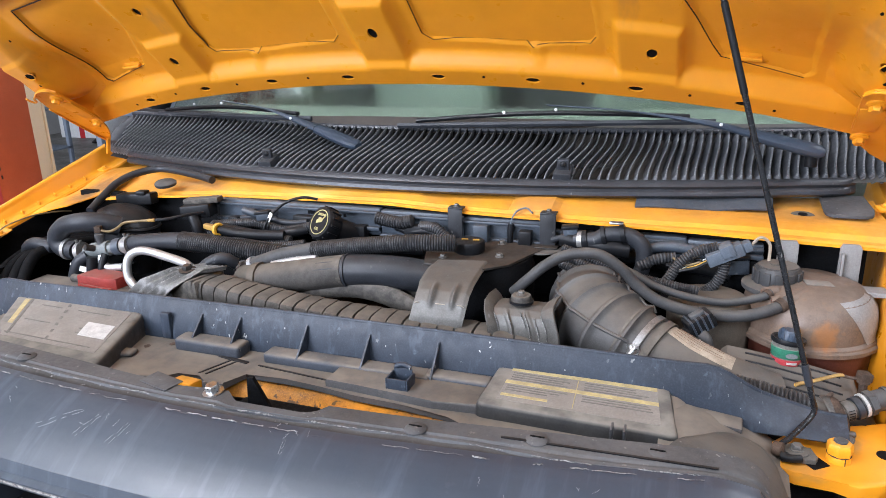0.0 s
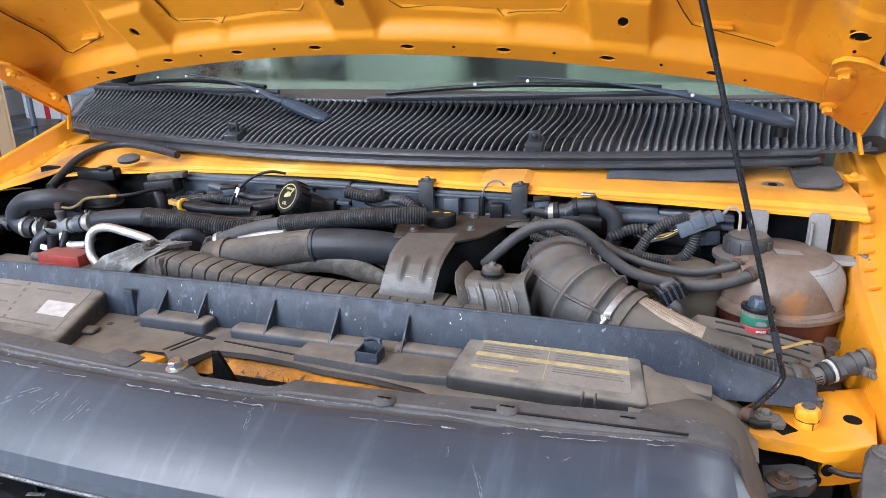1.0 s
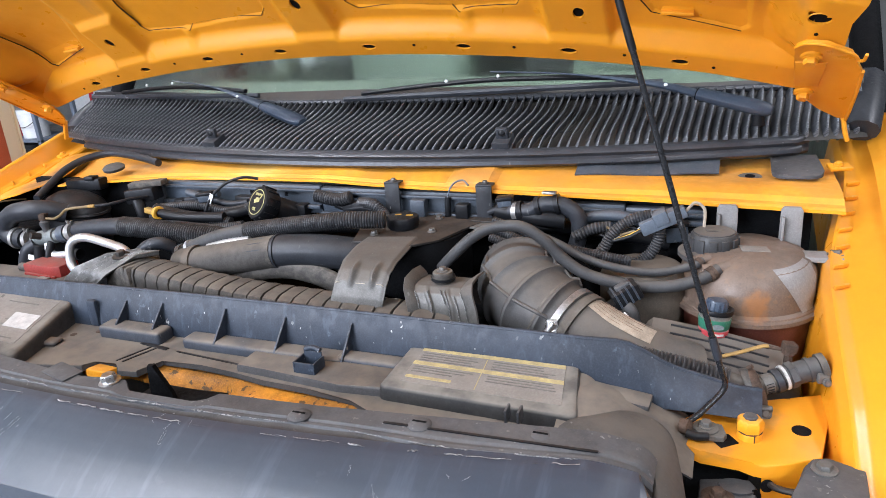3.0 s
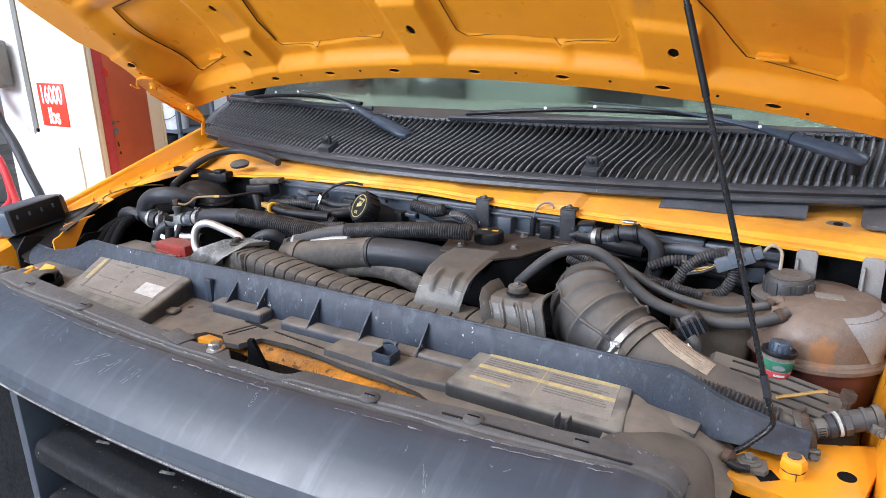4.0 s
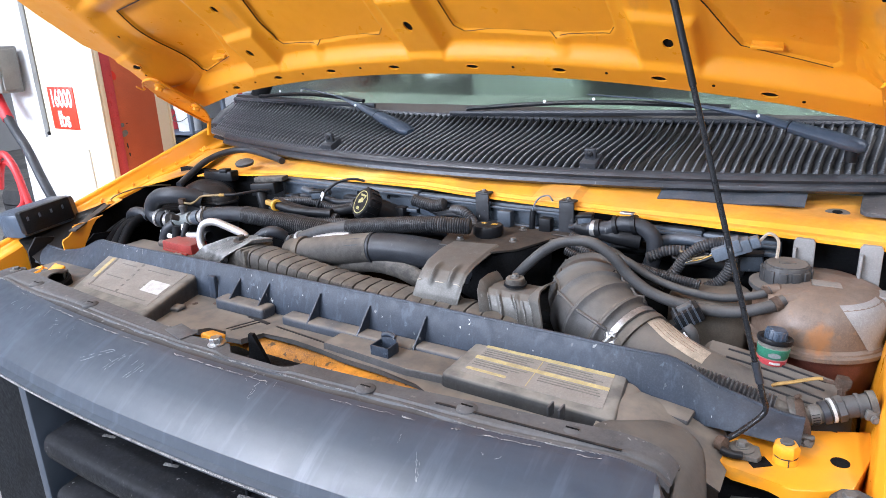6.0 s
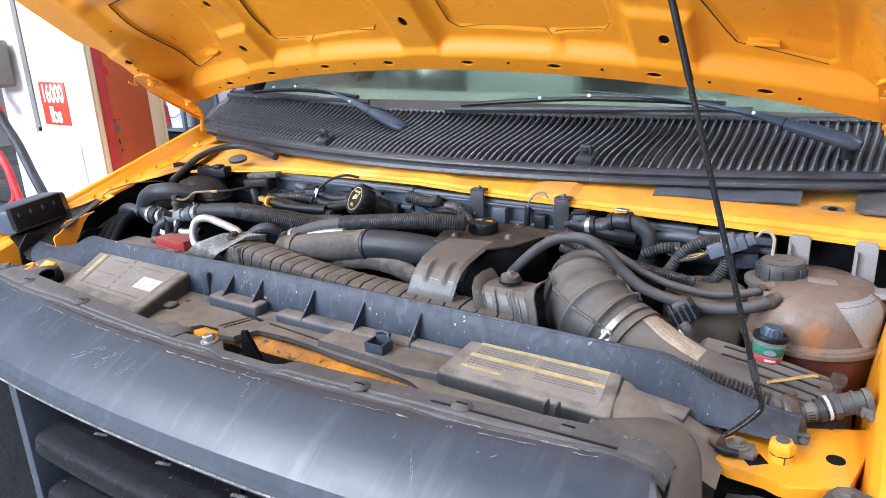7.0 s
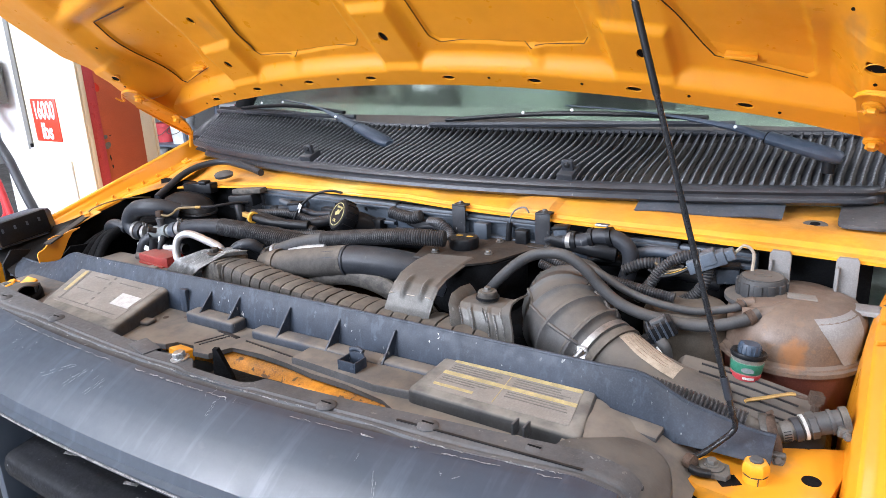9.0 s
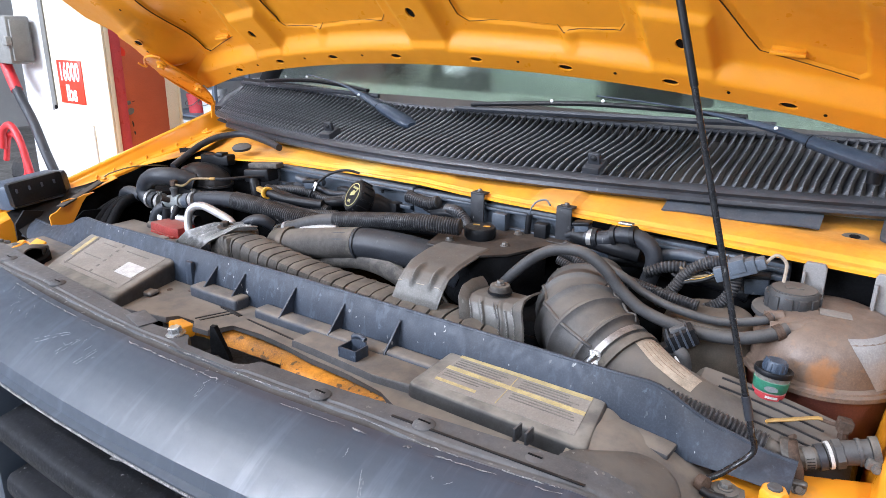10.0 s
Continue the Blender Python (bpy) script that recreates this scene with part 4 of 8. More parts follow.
part("pivot_bolt", hexbolt(bmesh.new(), pose(0.725, 0.203, 0.9715), 0.0068, 0.006, 0.0085), M_STEEL, rod)
# ---- cowl grille, wipers ----
cowl = thing("cowl_grille", "weathered black plastic cowl grille with curved slats", "grille", (0, 0.6, 1.18))


def cowl_point(x, t, up=0.0):
    """t: 0 at the front lip, 1 under the glass."""
    yf, zf = 0.648 + 0.22 * x * x, 1.190
    yb, zb = 0.855 + 0.11 * x * x, 1.265 + (0.014 if x < 0 else 0.003) * smooth(0.2, 0.7, abs(x))
    return Vector((x, yf + (yb - yf) * t, zf + (zb - zf) * t - 0.012 * math.sin(math.pi * t) + up))


def pan(x0, x1):
    return surface(60, 12, lambda s, t: cowl_point(x0 + (x1 - x0) * s, t * 1.12, -0.018 + 0.0145 * smooth(0.28, 0.52, x0 + (x1 - x0) * s) * smooth(0.86, 0.80, t) + 0.014 * smooth(0.84, 0.90, t)))


# One pan in two colours: black on the left paints the slats' shade.
part("base", pan(-0.955, 0.30), M_BLACK, cowl, "pan under the slats painted black for shade")
part("base", pan(0.30, 0.955), M_PAN, cowl, "dusty pan under the slats")


for s in (-1, 1):
    part("end_cap", sweep(bmesh.new(), [Vector((s * 0.945, 0.86, 1.195)), Vector((s * 0.955, 0.91, 1.225)), Vector((s * 0.965, 0.97, 1.245)), Vector((s * 0.975, 1.04, 1.262))], 0.030, 10, 0.8), M_COWL, cowl, "black moulded cowl end")


def lip(s, t):
    x = -0.862 + 1.724 * s
    prof = [(0.020, 0.004), (0.006, 0.006), (-0.004, 0.002), (-0.008, -0.004), (-0.004, -0.010), (-0.010, -0.014), (-0.012, -0.021), (-0.004, -0.027), (0.012, -0.027)]
    k = t * (len(prof) - 1)
    i = min(int(k), len(prof) - 2)
    f = k - i
    p = cowl_point(x, 0)
    e = 0.02 * smooth(0.845, 0.862, abs(x))
    return Vector((x, p.y + prof[i][0] * (1 - f) + prof[i + 1][0] * f + e, p.z + prof[i][1] * (1 - f) + prof[i + 1][1] * f))


part("seal_lip", surface(90, 16, lip, 0.003), M_COWL, cowl, "black rubber seal lip")
part("back_edge", sweep(bmesh.new(), [cowl_point(-0.95 + 1.90 * k / 40, 1.0, -0.002) for k in range(41)], 0.007, 8), M_COWL, cowl)


def slat_mesh(sway, lean):
    """One curved slat, drawn along y from 0 to 1 and bent in x like an S."""
    bm = bmesh.new()
    rows = []
    n = 9
    for k in range(n + 1):
        t = k / n
        bend = sway * (smooth(0.12, 0.80, t) - 0.5)
        row = []
        for dx, dz in ((-0.0016, -0.020), (-0.0016, -0.008), (-0.0016, -0.002), (-0.0010, 0.0006), (0.0010, 0.0006), (0.0016, -0.002), (0.0016, -0.008), (0.0016, -0.020)):
            row.append(bm.verts.new((bend + dx + lean * min(0, dz), t, dz)))
        rows.append(row)
    for a, b in zip(rows, rows[1:]):
        for k in range(7):
            bm.faces.new((a[k], a[k + 1], b[k + 1], b[k]))
    bm.faces.new(rows[0][::-1])
    bm.faces.new(rows[-1])
    bmesh.ops.recalc_face_normals(bm, faces=bm.faces)
    for f in bm.faces:
        f.smooth = True
    me = bpy.data.meshes.new("slat")
    bm.to_mesh(me)
    bm.free()
    me.materials.append(M_SLAT)
    return me


slat_kinds = [slat_mesh(0.034 - 0.0052 * q, 0.25 + 0.11 * q) for q in range(6)]
N_SLATS = 116
for k in range(N_SLATS):
    x = -0.945 + 1.89 * k / (N_SLATS - 1)
    a, b = cowl_point(x, 0.03, 0.004), cowl_point(x, 0.98, 0.004)
    d = b - a
    ob = new("slat", slat_kinds[round(5 * smooth(0.30, 0.60, x))])
    ob.parent = cowl
    ob.matrix_parent_inverse = Matrix.Translation(-cowl.location)
    m = Matrix.Translation(a) @ Matrix.Rotation(math.atan2(d.z, math.hypot(d.x, d.y)), 4, "X")
    ob.matrix_basis = m @ Matrix.Diagonal((1, d.length, 1, 1))
part("cross_rib", sweep(bmesh.new(), [cowl_point(-0.94 + 1.88 * k / 40, 0.5, -0.010) for k in range(41)], 0.004, 6), M_COWL, cowl)
for x in (-0.334, 0.338):
    tab = bmesh.new()
    box(tab, (-0.017, -0.012, -0.030), (0.017, 0.030, 0.004), 0.003, pose(x, 0.688, 1.207, 18, 0, 0))
    box(tab, (-0.012, -0.004, 0.0), (0.012, 0.006, 0.024), 0.003, pose(x, 0.696, 1.210, 12, 0, 0))
    c = part("clip", tab, M_COWL, cowl, "black retaining clip")
    part("clip_head", turned([(0.0065, 0), (0.0065, 0.003), (0.004, 0.005)], axis_pose((x, 0.691, 1.224), (0, -1, 0.2)), 16), M_BLACK, c)
flap = bmesh.new()
sheet(flap, 12, 4, lambda s, t: Vector((0.478 + 0.24 * s, 0.670 + 0.055 * s + 0.075 * t * (1 - 0.25 * s), 1.153 - 0.007 * s + 0.026 * t + 0.002 * math.sin(9 * s))), 0.003)
for fx in (0.535, 0.60, 0.665):
    part("flap_stud", turned([(0.005, 0), (0.004, 0.003), (0.0, 0.004)], pose(fx, 0.722 + 0.055 * (fx - 0.478) / 0.24, 1.1745, 18, 0, 0), 10), M_COWL, cowl)
part("rubber_flap", flap, M_HARNESS, cowl, "black rubber flap over the yellow ledge")
pad = bmesh.new()
slab(pad, [(-0.034, 0.05), (-0.034, -0.022)] + [(-0.012 - 0.022 * math.cos(0.3 * k), -0.028 - 0.022 * math.sin(0.3 * k)) for k in range(1, 5)] + [(0.026 + 0.018 * math.sin(0.3 * k), -0.034 - 0.018 * math.cos(0.3 * k)) for k in range(5)] + [(0.046, -0.02), (0.040, 0.05)], 0.0, 0.006, 0.003, pose(0.835, 0.757, 1.150, 8, -2, 0))
part("corner_pad", pad, M_STRIP, cowl, "grey-black foam corner pad")


def wiper(pivot, elbow, mid_arm, tip, blade_a, blade_b, rivets):
    w = thing("wiper", "dark slate-blue wiper arm lying on the glass", "wiper", pivot, "windshield wipers")
    pv, el, tp = Vector(pivot), Vector(elbow), Vector(tip)
    d = (el - pv).normalized()
    # wide cast head, then the tapering arm
    line = [pv - d * 0.03, pv - d * 0.022, pv, pv + d * 0.05, pv + d * 0.10]
    r = [0.011, 0.019, 0.0215, 0.0205, 0.0175]
    acc = [0.0]
    for a, b in zip(line, line[1:]):
        acc.append(acc[-1] + (b - a).length)
    part("head", sweep(bmesh.new(), line, lambda s: float(np.interp(s, acc, r)), 14, 0.62), M_BLUEBLACK, w, "slate-blue cast wiper head")
    la = spline([pv + d * 0.098, el, Vector(mid_arm), tp], 10)
    tot = sum((b - a).length for a, b in zip(la, la[1:]))
    arm = part("arm", sweep(bmesh.new(), la, lambda s: 0.0165 - 0.0125 * smooth(0.0, 0.60, s / tot), 12, 0.42), M_BLUEBLACK, w)
    part("knob", turned([(0.011, -0.022), (0.011, 0.0), (0.006, 0.003)], pose(*(pv - d * 0.008 - Vector((0, 0, 0.008)))), 16), M_BLACK, w)
    # Dark ring paints the shaded joint between head and arm.
    part("hinge_gap", sweep(bmesh.new(), [pv + d * 0.0975, pv + d * 0.0995], 0.0180, 14, 0.62), M_DARK, w)
    a, b = Vector(blade_a), Vector(blade_b)
    mid = a.lerp(b, 0.5) + Vector((0, 0, 0.012))
    holder = part("blade_frame", sweep(bmesh.new(), spline([a, a.lerp(b, 0.25) + Vector((0, 0, 0.008)), mid, a.lerp(b, 0.75) + Vector((0, 0, 0.008)), b], 8), 0.0065, 8, 0.8), M_BLACK, w)
    part("blade", sweep(bmesh.new(), [a + (b - a) * k / 12 + Vector((0, 0.003, -0.011)) for k in range(-1, 14)], 0.0042, 6, 1.5), M_RUBBER, w, "black rubber blade")
    for q in rivets:
        part("rivet", turned([(0.0034, 0), (0.0034, 0.002), (0.0018, 0.003)], axis_pose(Vector(q) + Vector((0, -0.008, 0.0)), (0.1, -0.8, 0.6)), 12), M_WHITE, arm)
    return w


wiper((-0.165, 0.768, 1.242), (-0.335, 0.818, 1.286), (-0.44, 0.845, 1.308), (-0.58, 0.875, 1.322), (-0.335, 0.838, 1.296), (-0.80, 0.92, 1.292), ((-0.335, 0.812, 1.288), (-0.57, 0.868, 1.317), (-0.67, 0.885, 1.312)))
wiper((0.768, 0.778, 1.252), (0.60, 0.814, 1.290), (0.44, 0.832, 1.311), (0.272, 0.842, 1.3205), (0.56, 0.845, 1.300), (-0.025, 0.838, 1.284), ((0.618, 0.808, 1.290), (0.298, 0.818, 1.314), (0.187, 0.818, 1.307)))
# ---- grille header and grille ----
def front_y(x):
    return -0.040 + 0.13 * x * x


header = thing("front_grille", "dark grey moulded plastic grille with scratched dusty header and louvres", "grille", (0, -0.05, 0.5))


HEADER_END = 0.668


def end_drop(x):
    return 0.012 * smooth(0.60, 0.680, abs(x)) ** 2


def header_skin(s, t):
    """The moulded nose of the header: a sloping face down to a crease, a short front face, wrapped round both rounded ends."""
    u = (2 * s - 1) * (HEADER_END + 0.045)
    x = max(-HEADER_END, min(HEADER_END, u))
    phi = (u - x) / 0.034
    prof = [(0.012, 0.002), (0.0, 0.0), (-0.010, -0.0035), (-0.022, -0.0085), (-0.036, -0.0150), (-0.050, -0.0225), (-0.063, -0.0305), (-0.074, -0.0380), (-0.084, -0.0455), (-0.0915, -0.0510), (-0.0935, -0.0580), (-0.0958, -0.0660), (-0.104, -0.0690), (-0.106, -0.0745), (-0.102, -0.080), (-0.085, -0.080)]
    k = t * (len(prof) - 1)
    i = min(int(k), len(prof) - 2)
    f = k - i
    out = 0.016 - (prof[i][0] * (1 - f) + prof[i + 1][0] * f)
    dz = prof[i][1] * (1 - f) + prof[i + 1][1] * f
    y = front_y(x) + 0.016 - 0.03 * x * x * t
    return Vector((x + 0.9 * out * math.sin(phi), y - out * math.cos(phi), 1.030 + dz - end_drop(x) - 0.030 * smooth(0.0, 1.32, abs(phi)) ** 2))


part("panel", surface(150, 60, header_skin, 0.003), M_HEADER, header, "", 12)
scr = random.Random(7)


def scratch(sx, stt, dx, dt):
    """A thin broken scratch on the header, from (sx, stt) along (dx, dt)."""
    n = 8
    run = []
    for k in range(n + 1):
        p = header_skin(0.5 + (sx + dx * k / n + scr.gauss(0, 0.0007)) / (2 * HEADER_END + 0.09), stt + dt * k / n + scr.gauss(0, 0.002))
        run.append(p + Vector((0, -0.0008, 0.0024)))
        if len(run) > 1 and (scr.random() < 0.25 or k == n):
            part("scratch", sweep(bmesh.new(), run, lambda q: 0.00021, 4), M_SCRATCH, header)
            run = []


for cx, ct, n, reach in ((-0.06, 0.24, 4, 0.010), (0.36, 0.24, 2, 0.008), (-0.30, 0.20, 7, 0.012), (-0.36, 0.15, 5, 0.010), (-0.47, 0.18, 5, 0.010), (0.14, 0.10, 5, 0.010), (0.52, 0.22, 2, 0.008)):
    for k in range(n):
        scratch(cx + scr.gauss(0, 0.032), ct + scr.gauss(0, 0.035), scr.uniform(-1, 1) * reach, scr.uniform(-0.06, 0.06))
for sx, stt, dx, dt in ((-0.13, 0.20, -0.060, 0.16), (-0.10, 0.21, -0.020, 0.15), (-0.05, 0.22, -0.014, 0.13), (0.16, 0.13, 0.004, 0.10), (0.43, 0.30, 0.010, 0.10)):
    scratch(sx, stt, dx, dt)
    scratch(sx + 0.004, stt + 0.01, dx * 0.8, dt * 0.9)
part("trim_line", sweep(bmesh.new(), [header_skin(k / 80, 12.5 / 15) + Vector((0, -0.002, 0.001)) for k in range(81)], 0.0016, 6), M_CHIP, header, "chipped bright edge line")


def ridge_y(x):
    return front_y(x) + 0.029 - 0.015 * smooth(0.33, 0.52, abs(x))


def strip_skin(s, t):
    x = -0.682 + 1.364 * s
    y0 = ridge_y(x) - 0.004
    y1 = float(np.interp(x, [-0.69, -0.40, -0.25, -0.14, -0.06, -0.03, 0.0, 0.035, 0.05, 0.06, 0.158, 0.170, 0.178, 0.25, 0.32, 0.45, 0.62, 0.69], [0.080, 0.052, 0.038, 0.026, 0.017, 0.017, 0.022, 0.024, 0.010, 0.003, 0.004, 0.012, 0.029, 0.033, 0.038, 0.053, 0.072, 0.078]))
    prof = [(0.0, 0.001), (0.06, 0.0065), (0.14, 0.007), (0.20, 0.0045), (0.26, 0.0045), (0.32, 0.007), (0.95, 0.008), (1.0, 0.002), (1.0, -0.03)]
    k = t * (len(prof) - 1)
    i = min(int(k), len(prof) - 2)
    f = k - i
    w = prof[i][0] * (1 - f) + prof[i + 1][0] * f
    z = prof[i][1] * (1 - f) + prof[i + 1][1] * f
    return Vector((x, y0 + (y1 - y0) * w, 1.0255 + z - end_drop(x) - 0.014 * smooth(0.662, 0.683, abs(x)) ** 2))


part("top_strip", surface(160, 32, strip_skin, 0.003), M_STRIP, header, "dusty grey upper mounting strip")


def band_skin(s, t):
    """The grimy trough between the panel's worn edge and the strip's ridge."""
    x = -0.675 + 1.35 * s
    y0, y1 = front_y(x) + 0.002, ridge_y(x) - 0.002
    return Vector((x, y0 + (y1 - y0) * t, 1.0300 - 0.0035 * math.sin(math.pi * t) ** 0.5 + 0.0006 * math.sin(90 * s) - end_drop(x) - 0.010 * smooth(0.660, 0.680, abs(x)) ** 2))


part("worn_band", surface(120, 8, band_skin, 0.002), M_GRIME, header, "dark grimy band along the worn edge")
chip = random.Random(5)
for line, dz in ((lambda q: Vector((q, front_y(q) + 0.0025, 1.0318 - end_drop(q))), 0.0), (lambda q: Vector((q, ridge_y(q) - 0.003, 1.0322 - end_drop(q))), 0.0)):
    x = -0.64
    while x < 0.63:
        ln = chip.uniform(0.004, 0.045)
        if chip.random() < 0.62:
            run = [line(x + ln * k / 6) + Vector((0, chip.gauss(0, 0.0008), 0)) for k in range(7)]
            rr = chip.uniform(0.0003, 0.0014)
            part("worn_edge", sweep(bmesh.new(), run, lambda q: rr * (0.6 + 0.4 * math.sin(q * 260)), 5), M_CHIP, header, "pale chipped edge")
        x += ln + chip.uniform(0.0, 0.012)
for x, y in ((0.301, 0.012), (0.568, 0.050), (-0.32, 0.020), (-0.52, 0.034), (0.44, 0.032)):
    p = part("push_pin", turned([(0.0135, -0.002), (0.0135, 0.0005), (0.0105, 0.003), (0.004, 0.004)], pose(x, y, 1.033 - 0.004 * smooth(0.5, 0.6, abs(x))), 20), M_STRIP, header, "dusty grey plastic push pin")
    # Dark bar paints the slot of the pin.
    part("pin_slot", bbox((-0.008, -0.0012, 0), (0.008, 0.0012, 0.0006), 0, pose(x, y, 1.037 - 0.004 * smooth(0.5, 0.6, abs(x)))), M_DARK, p)
part("bolt", hexbolt(bmesh.new(), pose(0.016, 0.014, 1.0330, 6, -4, 0), 0.0095, 0.010, 0.014), M_ZINC, header, "bright zinc bolt")
# Low grey bump standing for a flat piece on the strip, not tape.
part("strip_bump", bbox((-0.028, -0.014, 0), (0.028, 0.014, 0.0015), 0.0005, pose(-0.070, 0.016, 1.0338, 2, 0, -14)), M_STRIP, header, "flat grey bump on the strip")
part("latch_plate", plate([(0.53, 0.062), (0.595, 0.066), (0.59, 0.083), (0.565, 0.092), (0.54, 0.085)], 1.010, 1.014, 0.001), M_STRIP, header)
# Raised black bar paints the shade of the strip's long recess.
part("recess_shade_line", bbox((-0.115, -0.0016, 0.0), (0.115, 0.0016, 0.0012), 0, pose(0.515, 0.0300, 1.0330, 0, 0, 2.5)), M_BLACK, header)
END_IN = spline([(0.575, 0.080, 1.018), (0.610, 0.080, 1.018), (0.650, 0.078, 1.008), (0.676, 0.058, 0.999), (0.684, 0.025, 0.992), (0.702, -0.015, 0.970), (0.722, -0.055, 0.940)], 6)
END_OUT = spline([(0.610, 0.135, 1.008), (0.634, 0.158, 1.006), (0.664, 0.166, 0.999), (0.690, 0.150, 0.990), (0.703, 0.112, 0.978), (0.716, 0.060, 0.958), (0.736, 0.000, 0.925)], 6)
for s in (-1, 1):
    def end_fn(a, b):
        """The dusty collar outside the strip's end: a soft hump that sweeps round the corner and falls away outwards."""
        k = a * (len(END_IN) - 1)
        i = min(int(k), len(END_IN) - 2)
        p, q = END_IN[i].lerp(END_IN[i + 1], k - i), END_OUT[i].lerp(END_OUT[i + 1], k - i)
        c = min(1.0, b / 0.82)
        v = p.lerp(q, c) + Vector((0.003, 0.002, -0.045)) * smooth(0.80, 1.0, b)
        return Vector((s * v.x, v.y, v.z + (0.008 - 0.003 * a) * math.sin(math.pi * c ** 0.8) - 0.006 * smooth(0.08, 0.0, b)))

    part("end_collar", surface(36, 20, end_fn, 0.003), M_COLLAR, header, "brown dusty moulded collar round the corner", 50)
for x in (0.512, 0.527):
    part("lid_rib", bbox((-0.0015, -0.006, -0.014), (0.0015, 0.012, 0.004), 0.0007, pose(x, 0.112, 1.012)), M_STRIP, header)
latch = thing("hood_latch", "black greasy hood latch below the strip", "latch", (0.07, 0.07, 0.95))
part("hook", plate([(0.0, 0.0), (0.035, 0.0), (0.03, 0.02), (0.012, 0.062), (0.004, 0.062)], -0.004, 0.004, 0.001, pose(0.035, 0.055, 0.975, 90, 0, 20)), M_DARK, latch)
part("latch_body", bbox((0.0, 0.045, 0.945), (0.13, 0.10, 0.985), 0.01), M_DARK, latch)
part("latch_lever", tube([(0.05, 0.05, 0.99), (0.09, 0.045, 0.985), (0.125, 0.05, 0.992)], 0.006, 8), M_BLACKSTEEL, latch)



def louvre(z, x0, x1):
    def fn(s, t):
        x = x0 + (x1 - x0) * s
        prof = [(0.0, -0.031), (-0.004, -0.015), (0.0, 0.0), (0.006, 0.006), (0.04, 0.012), (0.10, 0.018)]
        k = t * (len(prof) - 1)
        i = min(int(k), len(prof) - 2)
        f = k - i
        return Vector((x, -0.140 + 0.09 * x * x + prof[i][0] * (1 - f) + prof[i + 1][0] * f, z + prof[i][1] * (1 - f) + prof[i + 1][1] * f))
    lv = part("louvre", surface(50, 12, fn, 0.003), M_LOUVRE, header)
    for x in (-0.150, 0.004, 0.158):
        part("stiffener", bbox((-0.0025, -0.004, 0.0), (0.0025, 0.05, 0.085), 0.001, pose(x, -0.082 + 0.09 * x * x, z + 0.012)), M_LOUVRE, lv)
        part("stiffener_foot", bbox((-0.012, -0.003, 0.0), (0.014, 0.003, 0.004), 0.001, pose(x, -0.088 + 0.09 * x * x, z + 0.010, 8, 0, 12)), M_CHIP, lv, "pale scuffed rib foot")


for z in (0.866, 0.765, 0.664):
    louvre(z, -0.255, 0.255)
for s in (-1, 1):
    part("upright", bbox((s * 0.281 - 0.011, -0.138, 0.50), (s * 0.281 + 0.011, -0.05, 0.955), 0.003), M_HEADER, header)
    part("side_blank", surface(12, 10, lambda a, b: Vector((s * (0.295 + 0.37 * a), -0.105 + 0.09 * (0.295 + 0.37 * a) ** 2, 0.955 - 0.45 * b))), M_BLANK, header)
    part("blank_edge", sweep(bmesh.new(), [Vector((s * (0.315 + 0.010 * k / 8), -0.112 + 0.09 * 0.31 ** 2, 0.950 - 0.45 * k / 8)) for k in range(9)], 0.0016, 6), M_STRIP, header)
for s in (-1, 1):
    part("mount_arm", bbox((s * 0.25 - 0.01, 0.008, 0.90), (s * 0.25 + 0.01, 0.16, 0.92), 0.002), M_BLANK, header)
    part("mount_post", bbox((s * 0.25 - 0.008, 0.140, 0.905), (s * 0.25 + 0.008, 0.154, 0.9675), 0.001), M_BLANK, header)
# Near-black sheet paints the shade behind the louvres.
part("void_backing", bbox((-0.28, 0.0, 0.5), (0.28, 0.01, 0.94)), M_DARK, header, "dark sheet painting the void behind the louvres")

# ---- plastic radiator cover ----
cover = thing("radiator_cover", "blue-black plastic radiator cover with dusty tray", "radiator cover", (0, 0.2, 0.97))


def wall_top(x):
    z = 1.046 + 0.006 * math.sin(2.2 * (x + 0.6))
    z -= 0.034 * smooth(0.615, 0.70, x) + 0.018 * smooth(0.68, 0.77, x)
    z -= 0.040 * smooth(-0.625, -0.775, x) + 0.012 * smooth(-0.74, -0.84, x) - 0.004 * smooth(-0.84, -0.90, x)
    return z


def wall_fn(s, t):
    x = -0.905 + 1.69 * s
    zb = 0.974 - 0.012 * smooth(-0.70, -0.88, x) + 0.003 * smooth(0.62, 0.75, x)
    z = zb + (wall_top(x) - zb) * t
    y = 0.222 + 0.018 * t * t + 0.02 * smooth(0.55, 0.78, abs(x)) * t
    return Vector((x, y, z))


part("wall", surface(160, 12, wall_fn, 0.004), M_COVER, cover, "blue-black upright wall with pale scuffs")
part("wall_edge", sweep(bmesh.new(), [wall_fn(k / 120, 1.0) + Vector((0, 0.002, 0.0)) for k in range(121)], 0.0028, 6), M_COVER, cover)
TRAY_EDGE = [(-0.60, 0.13), (-0.53, 0.085), (-0.247, 0.087), (-0.150, 0.104), (-0.142, 0.124), (-0.10, 0.127), (-0.085, 0.108), (-0.05, 0.112), (-0.038, 0.152), (0.03, 0.154), (0.09, 0.149), (0.15, 0.140), (0.223, 0.137), (0.299, 0.128), (0.345, 0.100), (0.58, 0.100)]
part("tray", plate(TRAY_EDGE + [(0.62, 0.17), (0.62, 0.226), (-0.64, 0.226)], 0.975, 0.984, 0.003), M_TRAY, cover, "tray under a thick coat of brown dust")
